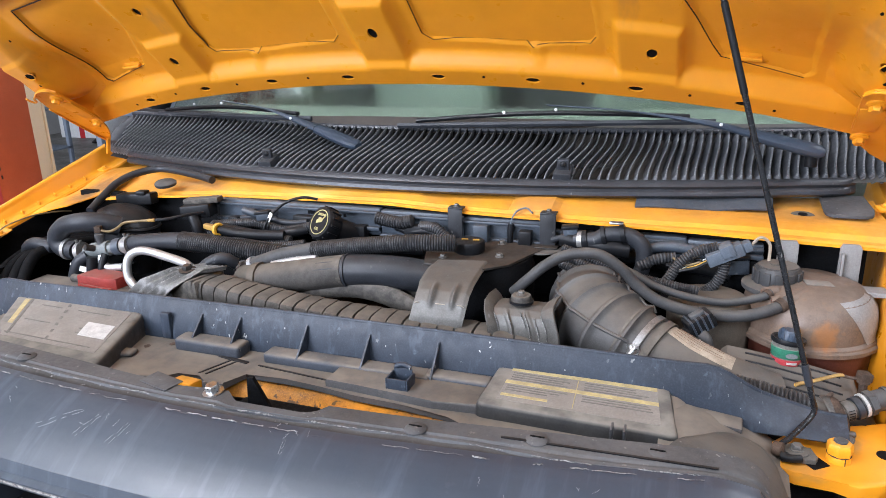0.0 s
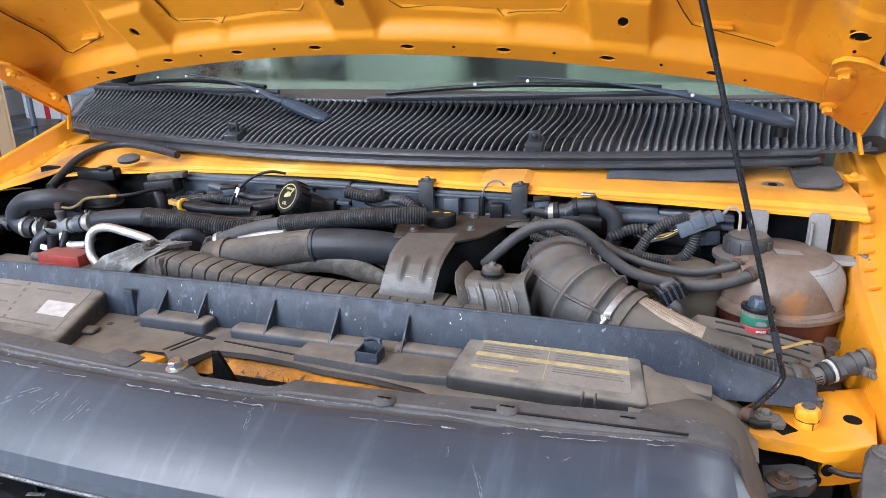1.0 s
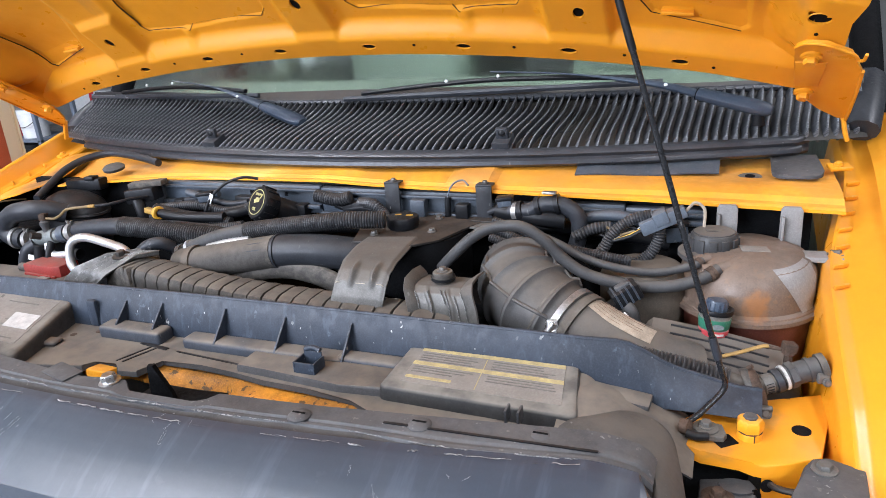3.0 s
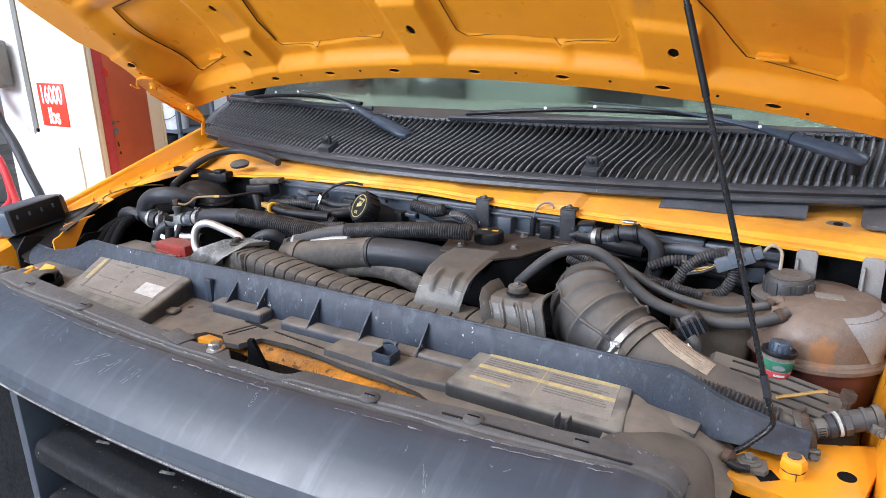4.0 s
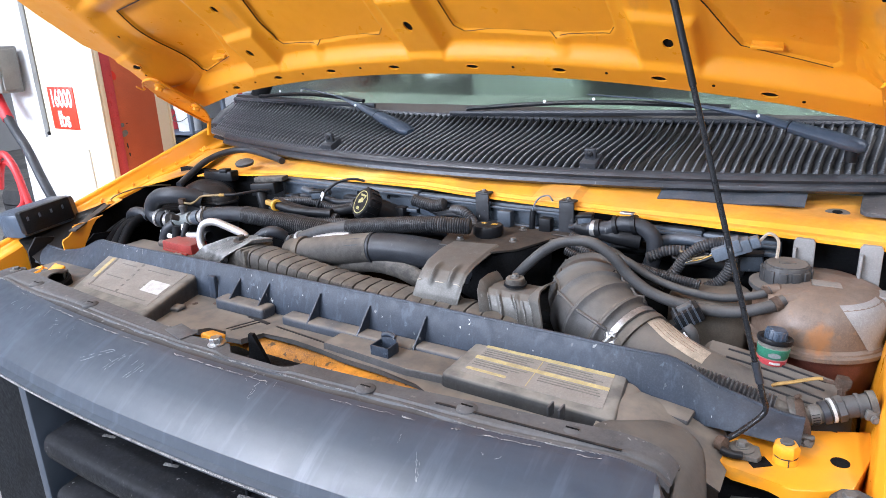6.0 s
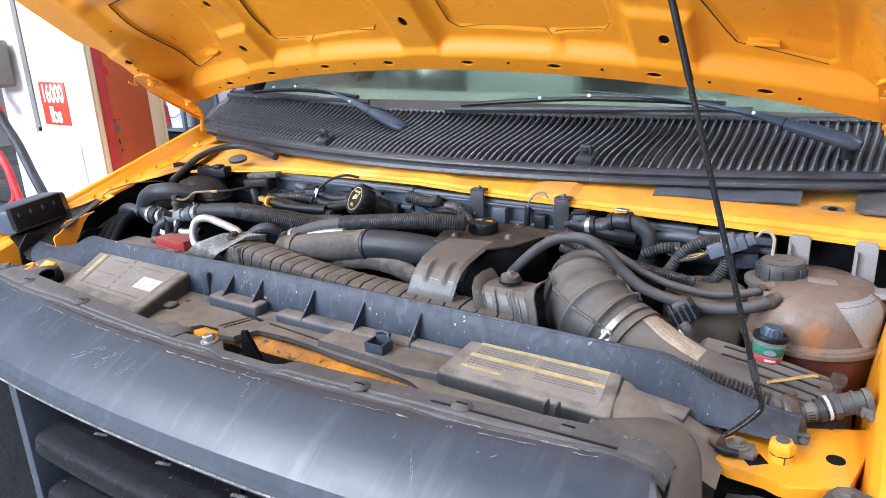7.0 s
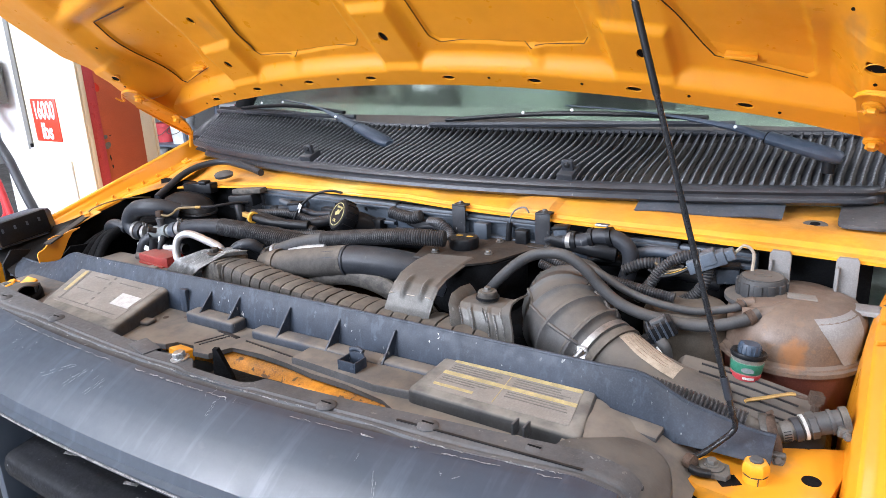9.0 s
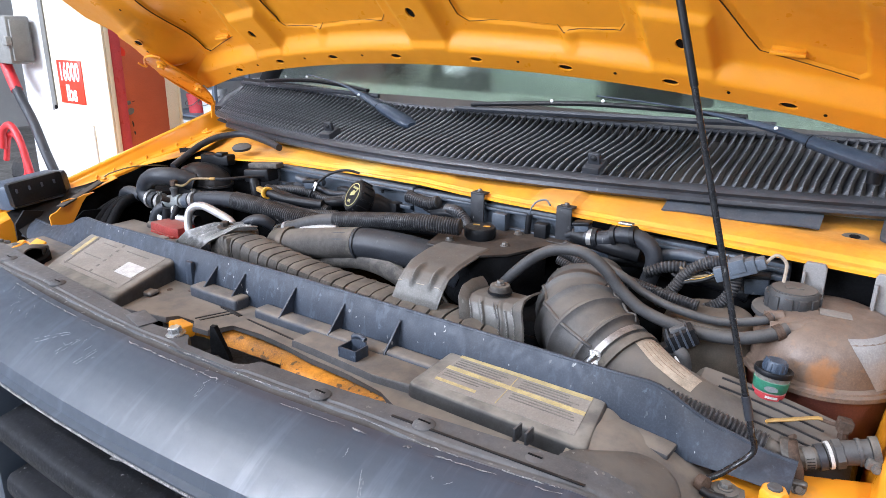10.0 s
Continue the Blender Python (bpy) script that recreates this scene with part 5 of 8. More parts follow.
part("side_fairing", surface(20, 16, lambda s, t: Vector((0.565 + 0.15 * s, 0.115 + 0.115 * t + 0.02 * s, 0.992 + 0.010 * math.sin(math.pi * t) - 0.045 * s * s + 0.010 * (1 - s) * t)), 0.003), M_TRAY, cover, "dusty moulded fairing")
part("lid_shoulder", surface(8, 8, lambda s, t: Vector((0.574 + 0.034 * s + 0.006 * t, 0.232 - 0.070 * t, 1.009 - 0.026 * s * s - 0.006 * t)), 0.003), M_TRAY, cover, "dusty moulded shoulder beside the lid")
part("back_plate", bbox((-0.030, -0.016, 0), (0.030, 0.016, 0.010), 0.003, pose(0.632, 0.212, 0.985, 0, 6, -3)), M_TRAY, cover)
for x0, x1, y0, h in ((-0.205, -0.078, 0.190, 0.020), (-0.035, 0.245, 0.192, 0.016)):
    part("ledge_box", bbox((x0, y0, 0.98), (x1, 0.224, 0.984 + h), 0.006, None, 3), M_COVER_DUSTY, cover)
part("step_plate", plate([(0.10, 0.152), (0.15, 0.149), (0.27, 0.139), (0.335, 0.144), (0.335, 0.224), (0.235, 0.224), (0.10, 0.195)], 0.978, 0.996, 0.004), M_TRAY, cover)
part("ledge_box", bbox((0.235, 0.196, 0.98), (0.335, 0.224, 1.002), 0.006, None, 3), M_COVER_DUSTY, cover)
for x, h in ((-0.176, 0.038), (-0.100, 0.040), (0.025, 0.042), (0.134, 0.040), (0.246, 0.042)):
    tri = bmesh.new()
    vs = [tri.verts.new(p) for p in ((x, 0.192, 0.997), (x, 0.226, 0.997), (x, 0.232, 0.997 + h), (x + 0.003, 0.192, 0.997), (x + 0.003, 0.226, 0.997), (x + 0.003, 0.232, 0.997 + h))]
    for q in ((0, 1, 2), (5, 4, 3), (0, 3, 4, 1), (1, 4, 5, 2), (2, 5, 3, 0)):
        tri.faces.new([vs[i] for i in q])
    part("gusset", tri, M_COVER, cover)
clip_box = bmesh.new()
for lo, hi in (((0.196, 0.152, 0.983), (0.199, 0.180, 1.012)), ((0.227, 0.152, 0.983), (0.230, 0.180, 1.012)), ((0.199, 0.152, 0.983), (0.227, 0.155, 1.012)), ((0.199, 0.177, 0.983), (0.227, 0.180, 1.018)), ((0.199, 0.155, 0.994), (0.227, 0.177, 0.996))):
    box(clip_box, lo, hi, 0.001)
cb = part("clip_box", clip_box, M_COVER, cover, "open plastic clip box")
part("clip_roller", tube([(0.201, 0.179, 1.019), (0.213, 0.180, 1.022), (0.225, 0.179, 1.019)], 0.004, 10), M_COVER, cb)
for x, y in ((0.345, 0.172), (0.352, 0.196), (-0.258, 0.186), (-0.222, 0.206)):
    part("tray_hole", turned([(0.0055, 0), (0.0055, 0.0012)], pose(x, y, 0.9835), 14), M_RUST, cover)
part("tray_emboss", bbox((-0.03, -0.004, 0), (0.03, 0.004, 0.002), 0.001, pose(-0.085, 0.186, 0.9835, 0, 0, -8)), M_BLACK, cover)
for k in (0, 1):
    part("tray_emboss", bbox((-0.0016, -0.028, 0), (0.0016, 0.028, 0.0015), 0, pose(-0.098 + 0.012 * k, 0.157, 0.9835, 0, 0, -22)), M_BLACK, cover)
part("tray_emboss", bbox((-0.09, -0.0015, 0), (0.09, 0.0015, 0.0015), 0, pose(0.055, 0.172, 0.9835, 0, 0, -5)), M_BLACK, cover)
part("oval_pad", bbox((-0.02, -0.012, 0), (0.02, 0.012, 0.009), 0.005, pose(-0.272, 0.150, 0.983, 0, 0, 10), 3), M_TRAY, cover)
part("wall_pillar", bbox((-0.255, 0.2185, 0.985), (-0.235, 0.2285, 1.032), 0.004), M_COVER, cover)


def label_cover(corners, depth, rows, name_label):
    """A shallow dusty lid given by its four top corners (back left, back right, front right, front left)."""
    bl, br, fr, fl = [Vector(c) for c in corners]
    c = thing("label_cover", name_label, "cover lid", ((bl + fr) / 2)[:2] + (fl.z - depth,), "lids on the radiator cover")
    fn = lambda s, t: bl.lerp(br, s).lerp(fl.lerp(fr, s), t)
    bm = bmesh.new()
    top, low = [], []
    n = 24
    ring = [(0, 0), (1, 0), (1, 1), (0, 1)]
    pts = []
    r = 0.055
    for k, (a, b) in enumerate(ring):
        ca, cb_ = (r if a == 0 else 1 - r), (r * 1.8 if b == 0 else 1 - r * 1.8)
        for j in range(6):
            ang = math.pi * (1.0 + 0.5 * k) + math.pi / 2 * j / 5
            pts.append((ca + r * math.cos(ang), cb_ + r * 1.8 * math.sin(ang)))
    rings = []
    for shrink, dz in ((0.93, 0.0), (0.97, -0.0012), (0.99, -0.0045), (1.0, -0.010), (1.004, -0.015), (1.014, -depth)):
        rings.append([bm.verts.new(fn(0.5 + (a - 0.5) * shrink, 0.5 + (b - 0.5) * shrink) + Vector((0, 0, dz))) for a, b in pts])
    for r1, r2 in zip(rings, rings[1:]):
        for k in range(len(pts)):
            bm.faces.new((r1[k], r1[(k + 1) % len(pts)], r2[(k + 1) % len(pts)], r2[k]))
    bm.faces.new(rings[0])
    bm.faces.new(rings[-1][::-1])
    body = part("lid", bm, M_LABELBOX, c)

    def patch(name, s0, s1, t0, t1, mat_, lift, parent, label=""):
        b = bmesh.new()
        nrm = (fn(0, 1) - fn(0, 0)).cross(fn(1, 0) - fn(0, 0)).normalized()
        nrm = nrm if nrm.z > 0 else -nrm
        lo = [b.verts.new(fn(s, t) + nrm * 0.0) for s, t in ((s0, t0), (s1, t0), (s1, t1), (s0, t1))]
        hi = [b.verts.new(v.co + nrm * lift) for v in lo]
        b.faces.new(hi)
        for k in range(4):
            b.faces.new((lo[k], lo[(k + 1) % 4], hi[(k + 1) % 4], hi[k]))
        return part(name, b, mat_, parent, label)
    sheet_ = patch("label_sheet", 0.10, 0.92, 0.09, 0.84, M_LABEL_PAPER, 0.0006, c, "dusty printed warning label")
    for (s0, s1, t0, t1, kind) in rows:
        patch("print_bar", s0, s1, t0, t1, {"y": M_LABEL_YELLOW, "k": M_PRINT, "w": M_LABEL_WHITE}[kind], 0.0011 if kind != "w" else 0.0014, sheet_)
    return c


rows_r = [(0.10, 0.92, 0.10, 0.17, "y"), (0.10, 0.92, 0.40, 0.47, "y"), (0.11, 0.36, 0.70, 0.75, "y")]
rng = random.Random(4)
for c0, c1 in ((0.12, 0.46), (0.53, 0.90)):
    for t in (0.21, 0.26, 0.31, 0.36, 0.51, 0.56, 0.61):
        rows_r.append((c0, c1 - 0.12 * rng.random(), t, t + 0.016, "k"))
rows_r += [(0.16, 0.19, 0.115, 0.155, "k"), (0.22, 0.38, 0.12, 0.15, "k"), (0.62, 0.64, 0.115, 0.155, "k"), (0.67, 0.80, 0.12, 0.15, "k"), (0.16, 0.19, 0.415, 0.455, "k"), (0.22, 0.42, 0.42, 0.45, "k"), (0.49, 0.494, 0.19, 0.80, "y")]
label_cover([(0.338, 0.240, 1.016), (0.574, 0.236, 1.016), (0.590, 0.132, 1.004), (0.330, 0.138, 1.004)], 0.040, rows_r, "dusty black lid with a yellow-striped warning label")
rows_l = [(0.14, 0.16, 0.12, 0.80, "k"), (0.69, 0.90, 0.38, 0.62, "w"), (0.09, 0.13, 0.14, 0.62, "y"), (0.12, 0.86, 0.77, 0.785, "k")]
for k in range(6):
    rows_l.append((0.45 + 0.005 * k, 0.47 + 0.005 * k, 0.12 + 0.12 * k, 0.17 + 0.12 * k, "k"))
rows_l += [(0.25, 0.42, 0.20, 0.215, "k"), (0.55, 0.8, 0.20, 0.215, "k"), (0.2, 0.42, 0.5, 0.515, "k"), (0.66, 0.84, 0.50, 0.515, "k"), (0.66, 0.88, 0.58, 0.595, "k")]
label_cover([(-0.614, 0.250, 1.022), (-0.302, 0.240, 1.022), (-0.248, 0.070, 1.006), (-0.502, 0.082, 1.006)], 0.038, rows_l, "dusty black lid with a faded label and a white sticker")
# ---- engine bay ----
def hose(name, points, r, material, label, clamps=(), looms=(), group="engine bay hoses", segs=14, clamp=M_CLAMP, clamp_label="bright metal clamp", width=0.009):
    t = thing(name, label, "hose", points[0], group)
    part("tube", tube(points, r, segs), material, t)
    line = spline(points, 16)
    for f in clamps:
        i = int(f * (len(line) - 2))
        part("clamp", band(line[i], line[i + 1] - line[i], r * 1.04, width), clamp, t, clamp_label)
    return t


def loom_thing(points, r, label, pitch=0.0056, depth=0.10, material=None):
    t = thing("wiring_loom", label, "cable", points[0], "corrugated looms")
    part("sleeve", loom(points, r, pitch, depth), material or M_LOOM, t)
    return t


def lettering(text, size, m, parent, material, bold):
    cu = bpy.data.curves.new("lettering", "FONT")
    cu.body, cu.size, cu.extrude, cu.align_x, cu.align_y, cu.offset = text, size, 0.0006, "CENTER", "CENTER", bold
    tmp = new("lettering", cu)
    me = bpy.data.meshes.new_from_object(tmp.evaluated_get(bpy.context.evaluated_depsgraph_get()))
    bpy.data.objects.remove(tmp)
    me.materials.clear()
    me.materials.append(material)
    me.transform(m)
    ob = new("lettering", me)
    ob.parent = parent
    if parent.type == "EMPTY":
        ob.matrix_parent_inverse = Matrix.Translation(-parent.location)
    return ob


# oil filler cap
cap_m = axis_pose((-0.118, 0.535, 1.118), (-0.36, -0.74, 0.50))
oil = thing("oil_filler_cap", "black oil filler cap with yellow oil-can symbol", "cap", (-0.10, 0.57, 1.08))
part("cap", turned([(0.020, -0.040), (0.031, -0.034), (0.0345, -0.024), (0.0345, -0.004), (0.032, 0.0), (0.0285, 0.0005)], cap_m, 36), M_BLACK, oil)
for k in range(14):
    a = 2 * math.pi * k / 14
    part("grip", bbox((-0.002, -0.0015, -0.028), (0.002, 0.0015, -0.004), 0.0005, cap_m @ pose(math.cos(a) * 0.035, math.sin(a) * 0.035, 0, 0, 0, math.degrees(a))), M_BLACK, oil)
ringm = bmesh.new()
lathe(ringm, [(0.0262, 0.0), (0.0262, 0.0011), (0.0245, 0.0011), (0.0245, 0.0)], cap_m, 36)
part("symbol_ring", ringm, M_PALE_SYMBOL, oil, "yellow printed ring")
part("cap_face", turned([(0.0243, 0.0), (0.0243, 0.0008)], cap_m, 32), M_BLACK, oil)
sym = bmesh.new()
slab(sym, [(-0.010, -0.004), (0.008, -0.004), (0.010, 0.004), (0.004, 0.004), (0.003, 0.007), (-0.004, 0.007), (-0.005, 0.004), (-0.010, 0.003)], 0.0008, 0.0014, 0, cap_m @ pose(0, 0.003, 0, 0, 0, 15))
slab(sym, [(0.010, 0.002), (0.018, 0.009), (0.017, 0.011), (0.009, 0.005)], 0.0008, 0.0014, 0, cap_m @ pose(0, 0.003, 0, 0, 0, 15))
part("symbol", sym, M_PALE_SYMBOL, oil, "yellow oil-can symbol")
lettering("OIL", 0.0085, cap_m @ pose(-0.001, -0.0145, 0.0012), oil, M_PALE_SYMBOL, 0.0002)
lettering("ENGINE", 0.0068, cap_m @ pose(0.001, 0.0155, 0.0012), oil, M_PALE_SYMBOL, 0.0001)
part("neck", turned([(0.028, -0.095), (0.026, -0.05), (0.020, -0.035)], cap_m, 24), M_BLACK, oil)

# fluid reservoir with its steel brackets
res = thing("fluid_reservoir", "black round reservoir with dusty top plate, cap and brackets", "reservoir", (0.22, 0.52, 0.98))
part("pot", turned([(0.085, -0.10), (0.092, -0.09), (0.094, -0.02), (0.088, 0.0)], pose(0.225, 0.535, 1.080), 36), M_DARK, res, "black round pot")
part("top_plate", plate([(0.142, 0.440), (0.252, 0.433), (0.29, 0.47), (0.318, 0.55), (0.335, 0.585), (0.355, 0.60), (0.335, 0.632), (0.27, 0.632), (0.22, 0.635), (0.16, 0.63), (0.125, 0.585), (0.118, 0.52)], 1.082, 1.086, 0.001), M_BLACKSTEEL, res, "dusty black steel top plate")
part("cap", turned([(0.027, 0.0), (0.029, 0.003), (0.029, 0.018), (0.027, 0.021), (0.012, 0.022)], pose(0.200, 0.525, 1.086), 12), M_BLACK, res, "black hexagonal cap")
for k in range(2):
    part("cap_mark", bbox((-0.006, -0.003, 0), (0.006, 0.003, 0.0006), 0, pose(0.190 + 0.022 * k, 0.528, 1.108, 0, 0, 15)), M_AMBER, res)
for x, y in ((0.165, 0.478), (0.262, 0.508), (0.245, 0.585)):
    part("plate_bolt", hexbolt(bmesh.new(), pose(x, y, 1.086), 0.006, 0.005, 0.008), M_STEEL, res)


def leaf(s, t):
    """The wide front bracket: runs forward from the plate, then bends down."""
    prof = [(0.455, 1.0885), (0.42, 1.088), (0.365, 1.083), (0.340, 1.076), (0.325, 1.062), (0.316, 1.04), (0.310, 1.01), (0.306, 0.97)]
    k = t * (len(prof) - 1)
    i = min(int(k), len(prof) - 2)
    f = k - i
    y = prof[i][0] * (1 - f) + prof[i + 1][0] * f
    z = prof[i][1] * (1 - f) + prof[i + 1][1] * f
    w0 = 0.158 + 0.012 * smooth(0.1, 0.45, t) - 0.012 * smooth(0.5, 1, t)
    w1 = 0.255 + 0.005 * smooth(0.1, 0.4, t) - 0.010 * smooth(0.5, 1, t)
    press = 0.0075 * sum(math.exp(-((s - c) / (0.052 - 0.02 * abs(t - 0.46))) ** 2) for c in (0.34, 0.74)) * smooth(0.28, 0.38, t) * smooth(0.66, 0.50, t)
    return Vector((w0 + (w1 - w0) * s, y - press + 0.018 * s * (1 - smooth(0.0, 0.4, t)), z + 0.6 * press - 0.004 * smooth(0.08, 0.0, s) - 0.004 * smooth(0.92, 1.0, s)))


lf = part("front_bracket", surface(56, 60, leaf, 0.003), M_STEEL, res, "dull bent steel bracket")
for s0, s1 in ((0.04, 0.13), (0.44, 0.62), (0.84, 0.97)):
    part("scratch", sweep(bmesh.new(), [leaf(s0 + (s1 - s0) * k / 6, 0.585 - 0.01 * s0) + Vector((0, -0.0034, 0.0004)) for k in range(7)], lambda q: 0.0008, 5), M_OLDLABEL, lf, "bright scratch")
for x, y in ((0.148, 0.594), (0.330, 0.594)):
    b = part("rear_strap", bbox((x - 0.015, y, 1.075), (x + 0.015, y + 0.003, 1.146), 0.001), M_STRAP, res, "chipped black steel strap")
    part("strap_lip", bbox((x - 0.015, y, 1.145), (x + 0.015, y + 0.022, 1.149), 0.001), M_STRAP, b)
    part("strap_bolt", hexbolt(bmesh.new(), pose(x, y + 0.011, 1.149), 0.005, 0.004, 0.007), M_DARKSTEEL, b)
    part("strap_foot", bbox((x - 0.022, y - 0.020, 1.0862), (x + 0.022, y + 0.004, 1.0885), 0.001), M_BLACKSTEEL, b)
part("side_ear", turned([(0.045, 0), (0.045, 0.003)], pose(0.318, 0.592, 1.082), 28), M_STEEL, res, "bright-edged steel ear")

# second bracket: a ribbed U of steel over the fan shroud, with a rubber bushed bolt
ub = thing("steel_bracket", "dusty ribbed steel bracket with a rubber-bushed bolt", "bracket", (0.34, 0.33, 0.96), "shroud brackets")


UB = [(0.396, 1.053, 0, 1), (0.365, 1.0575, 0, 1), (0.344, 1.0565, -0.35, 0.94), (0.3335, 1.049, -0.8, 0.6), (0.3285, 1.034, -0.99, 0.15), (0.321, 0.99, -1, 0.1), (0.312, 0.945, -1, 0.1)]


def ubr(s, t):
    """A pressed bracket: ribbed face between two flanges that flare outwards."""
    k = t * (len(UB) - 1)
    i = min(int(k), len(UB) - 2)
    f = k - i
    y, z, ny, nz = [UB[i][q] * (1 - f) + UB[i + 1][q] * f for q in range(4)]
    lo = 0.299 + 0.020 * smooth(0.3, 1.0, t)
    hi = 0.374 + 0.022 * smooth(0.3, 1.0, t)
    if s < 0.2:
        q = 1 - s / 0.2
        x, h = lo - 0.012 * q ** 1.5, 0.0155 * q
    elif s > 0.8:
        q = (s - 0.8) / 0.2
        x, h = hi + 0.020 * q ** 1.3, 0.0135 * q
    else:
        q = (s - 0.2) / 0.6
        x = lo + (hi - lo) * q
        h = 0.0032 * (smooth(0.07, 0.03, abs(q - 0.27)) + smooth(0.07, 0.03, abs(q - 0.70))) * smooth(0.25, 0.5, t)
    return Vector((x, y + ny * h, z + nz * h))


part("plate", surface(60, 36, ubr, 0.003), M_STEEL, ub)
for sx, t0, t1 in ((0.38, 0.46, 0.72), (0.55, 0.40, 0.66), (0.60, 0.44, 0.86), (0.70, 0.5, 0.8), (0.205, 0.45, 0.95), (0.80, 0.42, 0.95)):
    part("paint_drip", sweep(bmesh.new(), [ubr(sx + 0.004 * math.sin(7 * q + 30 * sx), t0 + (t1 - t0) * q / 8) + Vector((0, -0.0022, 0.0006)) for q in range(9)], lambda w: 0.0009, 5), M_CHIP, ub, "pale paint drip")
part("bushing", turned([(0.0165, 0), (0.0175, 0.002), (0.0175, 0.006), (0.0160, 0.008), (0.0160, 0.0125), (0.0145, 0.015), (0.008, 0.0155)], pose(0.338, 0.365, 1.0590), 28), M_RUBBER_DUSTY, ub, "dusty rubber bushing")
part("bushing_ring", band((0.338, 0.365, 1.0635), (0, 0, 1), 0.0176, 0.004), M_BLACK, ub)
part("bolt", hexbolt(bmesh.new(), pose(0.338, 0.365, 1.0740), 0.0060, 0.005, 0.0085), M_STEEL, ub)

# left bracket
lb = thing("steel_bracket", "dusty steel strap bracket with a bolt", "bracket", (-0.32, 0.33, 0.98), "shroud brackets")


def lbr(s, t):
    a, b = Vector((-0.445, 0.300, 0.985)), Vector((-0.362, 0.292, 0.985))
    c, d = Vector((-0.385, 0.318, 1.040)), Vector((-0.305, 0.312, 1.036))
    e, g = Vector((-0.335, 0.350, 1.058)), Vector((-0.265, 0.352, 1.062))
    h, j = Vector((-0.285, 0.382, 1.060)), Vector((-0.225, 0.372, 1.066))
    rows = [(a, b), (c, d), (e, g), (h, j)]
    k = t * 3
    i = min(int(k), 2)
    f = smooth(0, 1, k - i) * 0.4 + (k - i) * 0.6
    p = rows[i][0].lerp(rows[i + 1][0], f)
    q = rows[i][1].lerp(rows[i + 1][1], f)
    return p.lerp(q, s) + Vector((0, 0, 0.004 * smooth(0.12, 0.0, s) + 0.004 * smooth(0.88, 1.0, s) + 0.0035 * math.sin(s * 25)))


part("strap", surface(30, 24, lbr, 0.003), M_DARKSTEEL, lb)
part("bolt", hexbolt(bmesh.new(), pose(-0.300, 0.352, 1.060, 8, 0, 0), 0.009, 0.009, 0.016), M_BLACKSTEEL, lb, "grimy bolt and washer")

# ribbed resonator duct across the fan shroud
rd = thing("air_duct", "dusty black ribbed air duct across the radiator", "duct", (-0.05, 0.33, 0.98))
DUCT = resample(spline([(-0.315, 0.37, 1.010), (-0.25, 0.36, 1.018), (-0.17, 0.35, 1.012), (-0.03, 0.337, 1.004), (0.12, 0.33, 1.0), (0.30, 0.33, 0.995), (0.36, 0.34, 0.985)], 12), 0.0014)


def ribbed_box(line, pitch):
    """A rounded-square tube whose ribs stand out between narrow grooves."""
    bm, rings, s = bmesh.new(), [], 0.0
    for i, p in enumerate(line):
        t = (line[min(i + 1, len(line) - 1)] - line[max(i - 1, 0)]).normalized()
        up = (Vector((0, 0, 1)) - t * t.z).normalized()
        side = t.cross(up)
        s += (p - line[i - 1]).length if i else 0.0
        f = s / pitch % 1.0
        r = 0.034 - 0.008 * (1 if f < 0.075 else 0) + 0.0010 * math.sin(math.pi * min(1, max(0, (f - 0.13) / 0.87)))
        ring = []
        for k in range(24):
            a = 2 * math.pi * k / 24
            c, q = math.cos(a), math.sin(a)
            e = (abs(c) ** 4.2 + abs(q) ** 4.2) ** (-1 / 4.2)
            ring.append(bm.verts.new(p + side * (c * e * r * 1.02) + up * (q * e * r * 0.90)))
        rings.append(ring)
    for a, b in zip(rings, rings[1:]):
        for k in range(24):
            bm.faces.new((a[k], a[(k + 1) % 24], b[(k + 1) % 24], b[k]))
    bm.faces.new(rings[0][::-1])
    bm.faces.new(rings[-1])
    return bm


part("duct", ribbed_box(DUCT[28:], 0.029), M_RUBBER_DUSTY, rd)
part("end_box", bbox((-0.04, -0.038, -0.033), (0.034, 0.036, 0.034), 0.008, pose(-0.285, 0.362, 1.014, 0, -5, -10)), M_RUBBER_DUSTY, rd, "boxy rubber duct end")
part("end_rib", bbox((-0.004, -0.041, -0.036), (0.004, 0.039, 0.037), 0.003, pose(-0.262, 0.360, 1.016, 0, -5, -10)), M_RUBBER_DUSTY, rd)
sh = thing("fan_shroud", "dusty black round fan shroud", "shroud", (0.03, 0.42, 0.9))
ringp = [Vector((0.02 + 0.22 * math.cos(a), 0.415, 0.82 + 0.215 * math.sin(a))) for a in [math.pi * k / 48 for k in range(49)]]
part("rim", sweep(bmesh.new(), ringp, 0.012, 10, 1.6), M_RUBBER_DUSTY, sh)
part("rim", sweep(bmesh.new(), [p + Vector((0, 0.03, 0.012)) for p in ringp], 0.006, 8), M_RUBBER_DUSTY, sh)
part("shroud_plate", bbox((-0.58, 0.395, 0.6), (0.6, 0.405, 0.985), 0.004), M_DARK, sh)
rad = solo("radiator_top_tank", bbox((-0.72, 0.26, 0.80), (0.70, 0.33, 0.972), 0.015), M_TRAY, "dusty grey radiator top tank", "radiator")

# upper radiator hose with its loom, intake crossover duct
hose("radiator_hose", [(-0.262, 0.452, 1.030), (-0.21, 0.45, 1.052), (-0.15, 0.45, 1.073), (-0.07, 0.45, 1.092)], 0.0140, M_HOSE_DUSTY, "smooth black radiator hose with bright clamps", (0.10, 0.26), clamp=M_ALU)
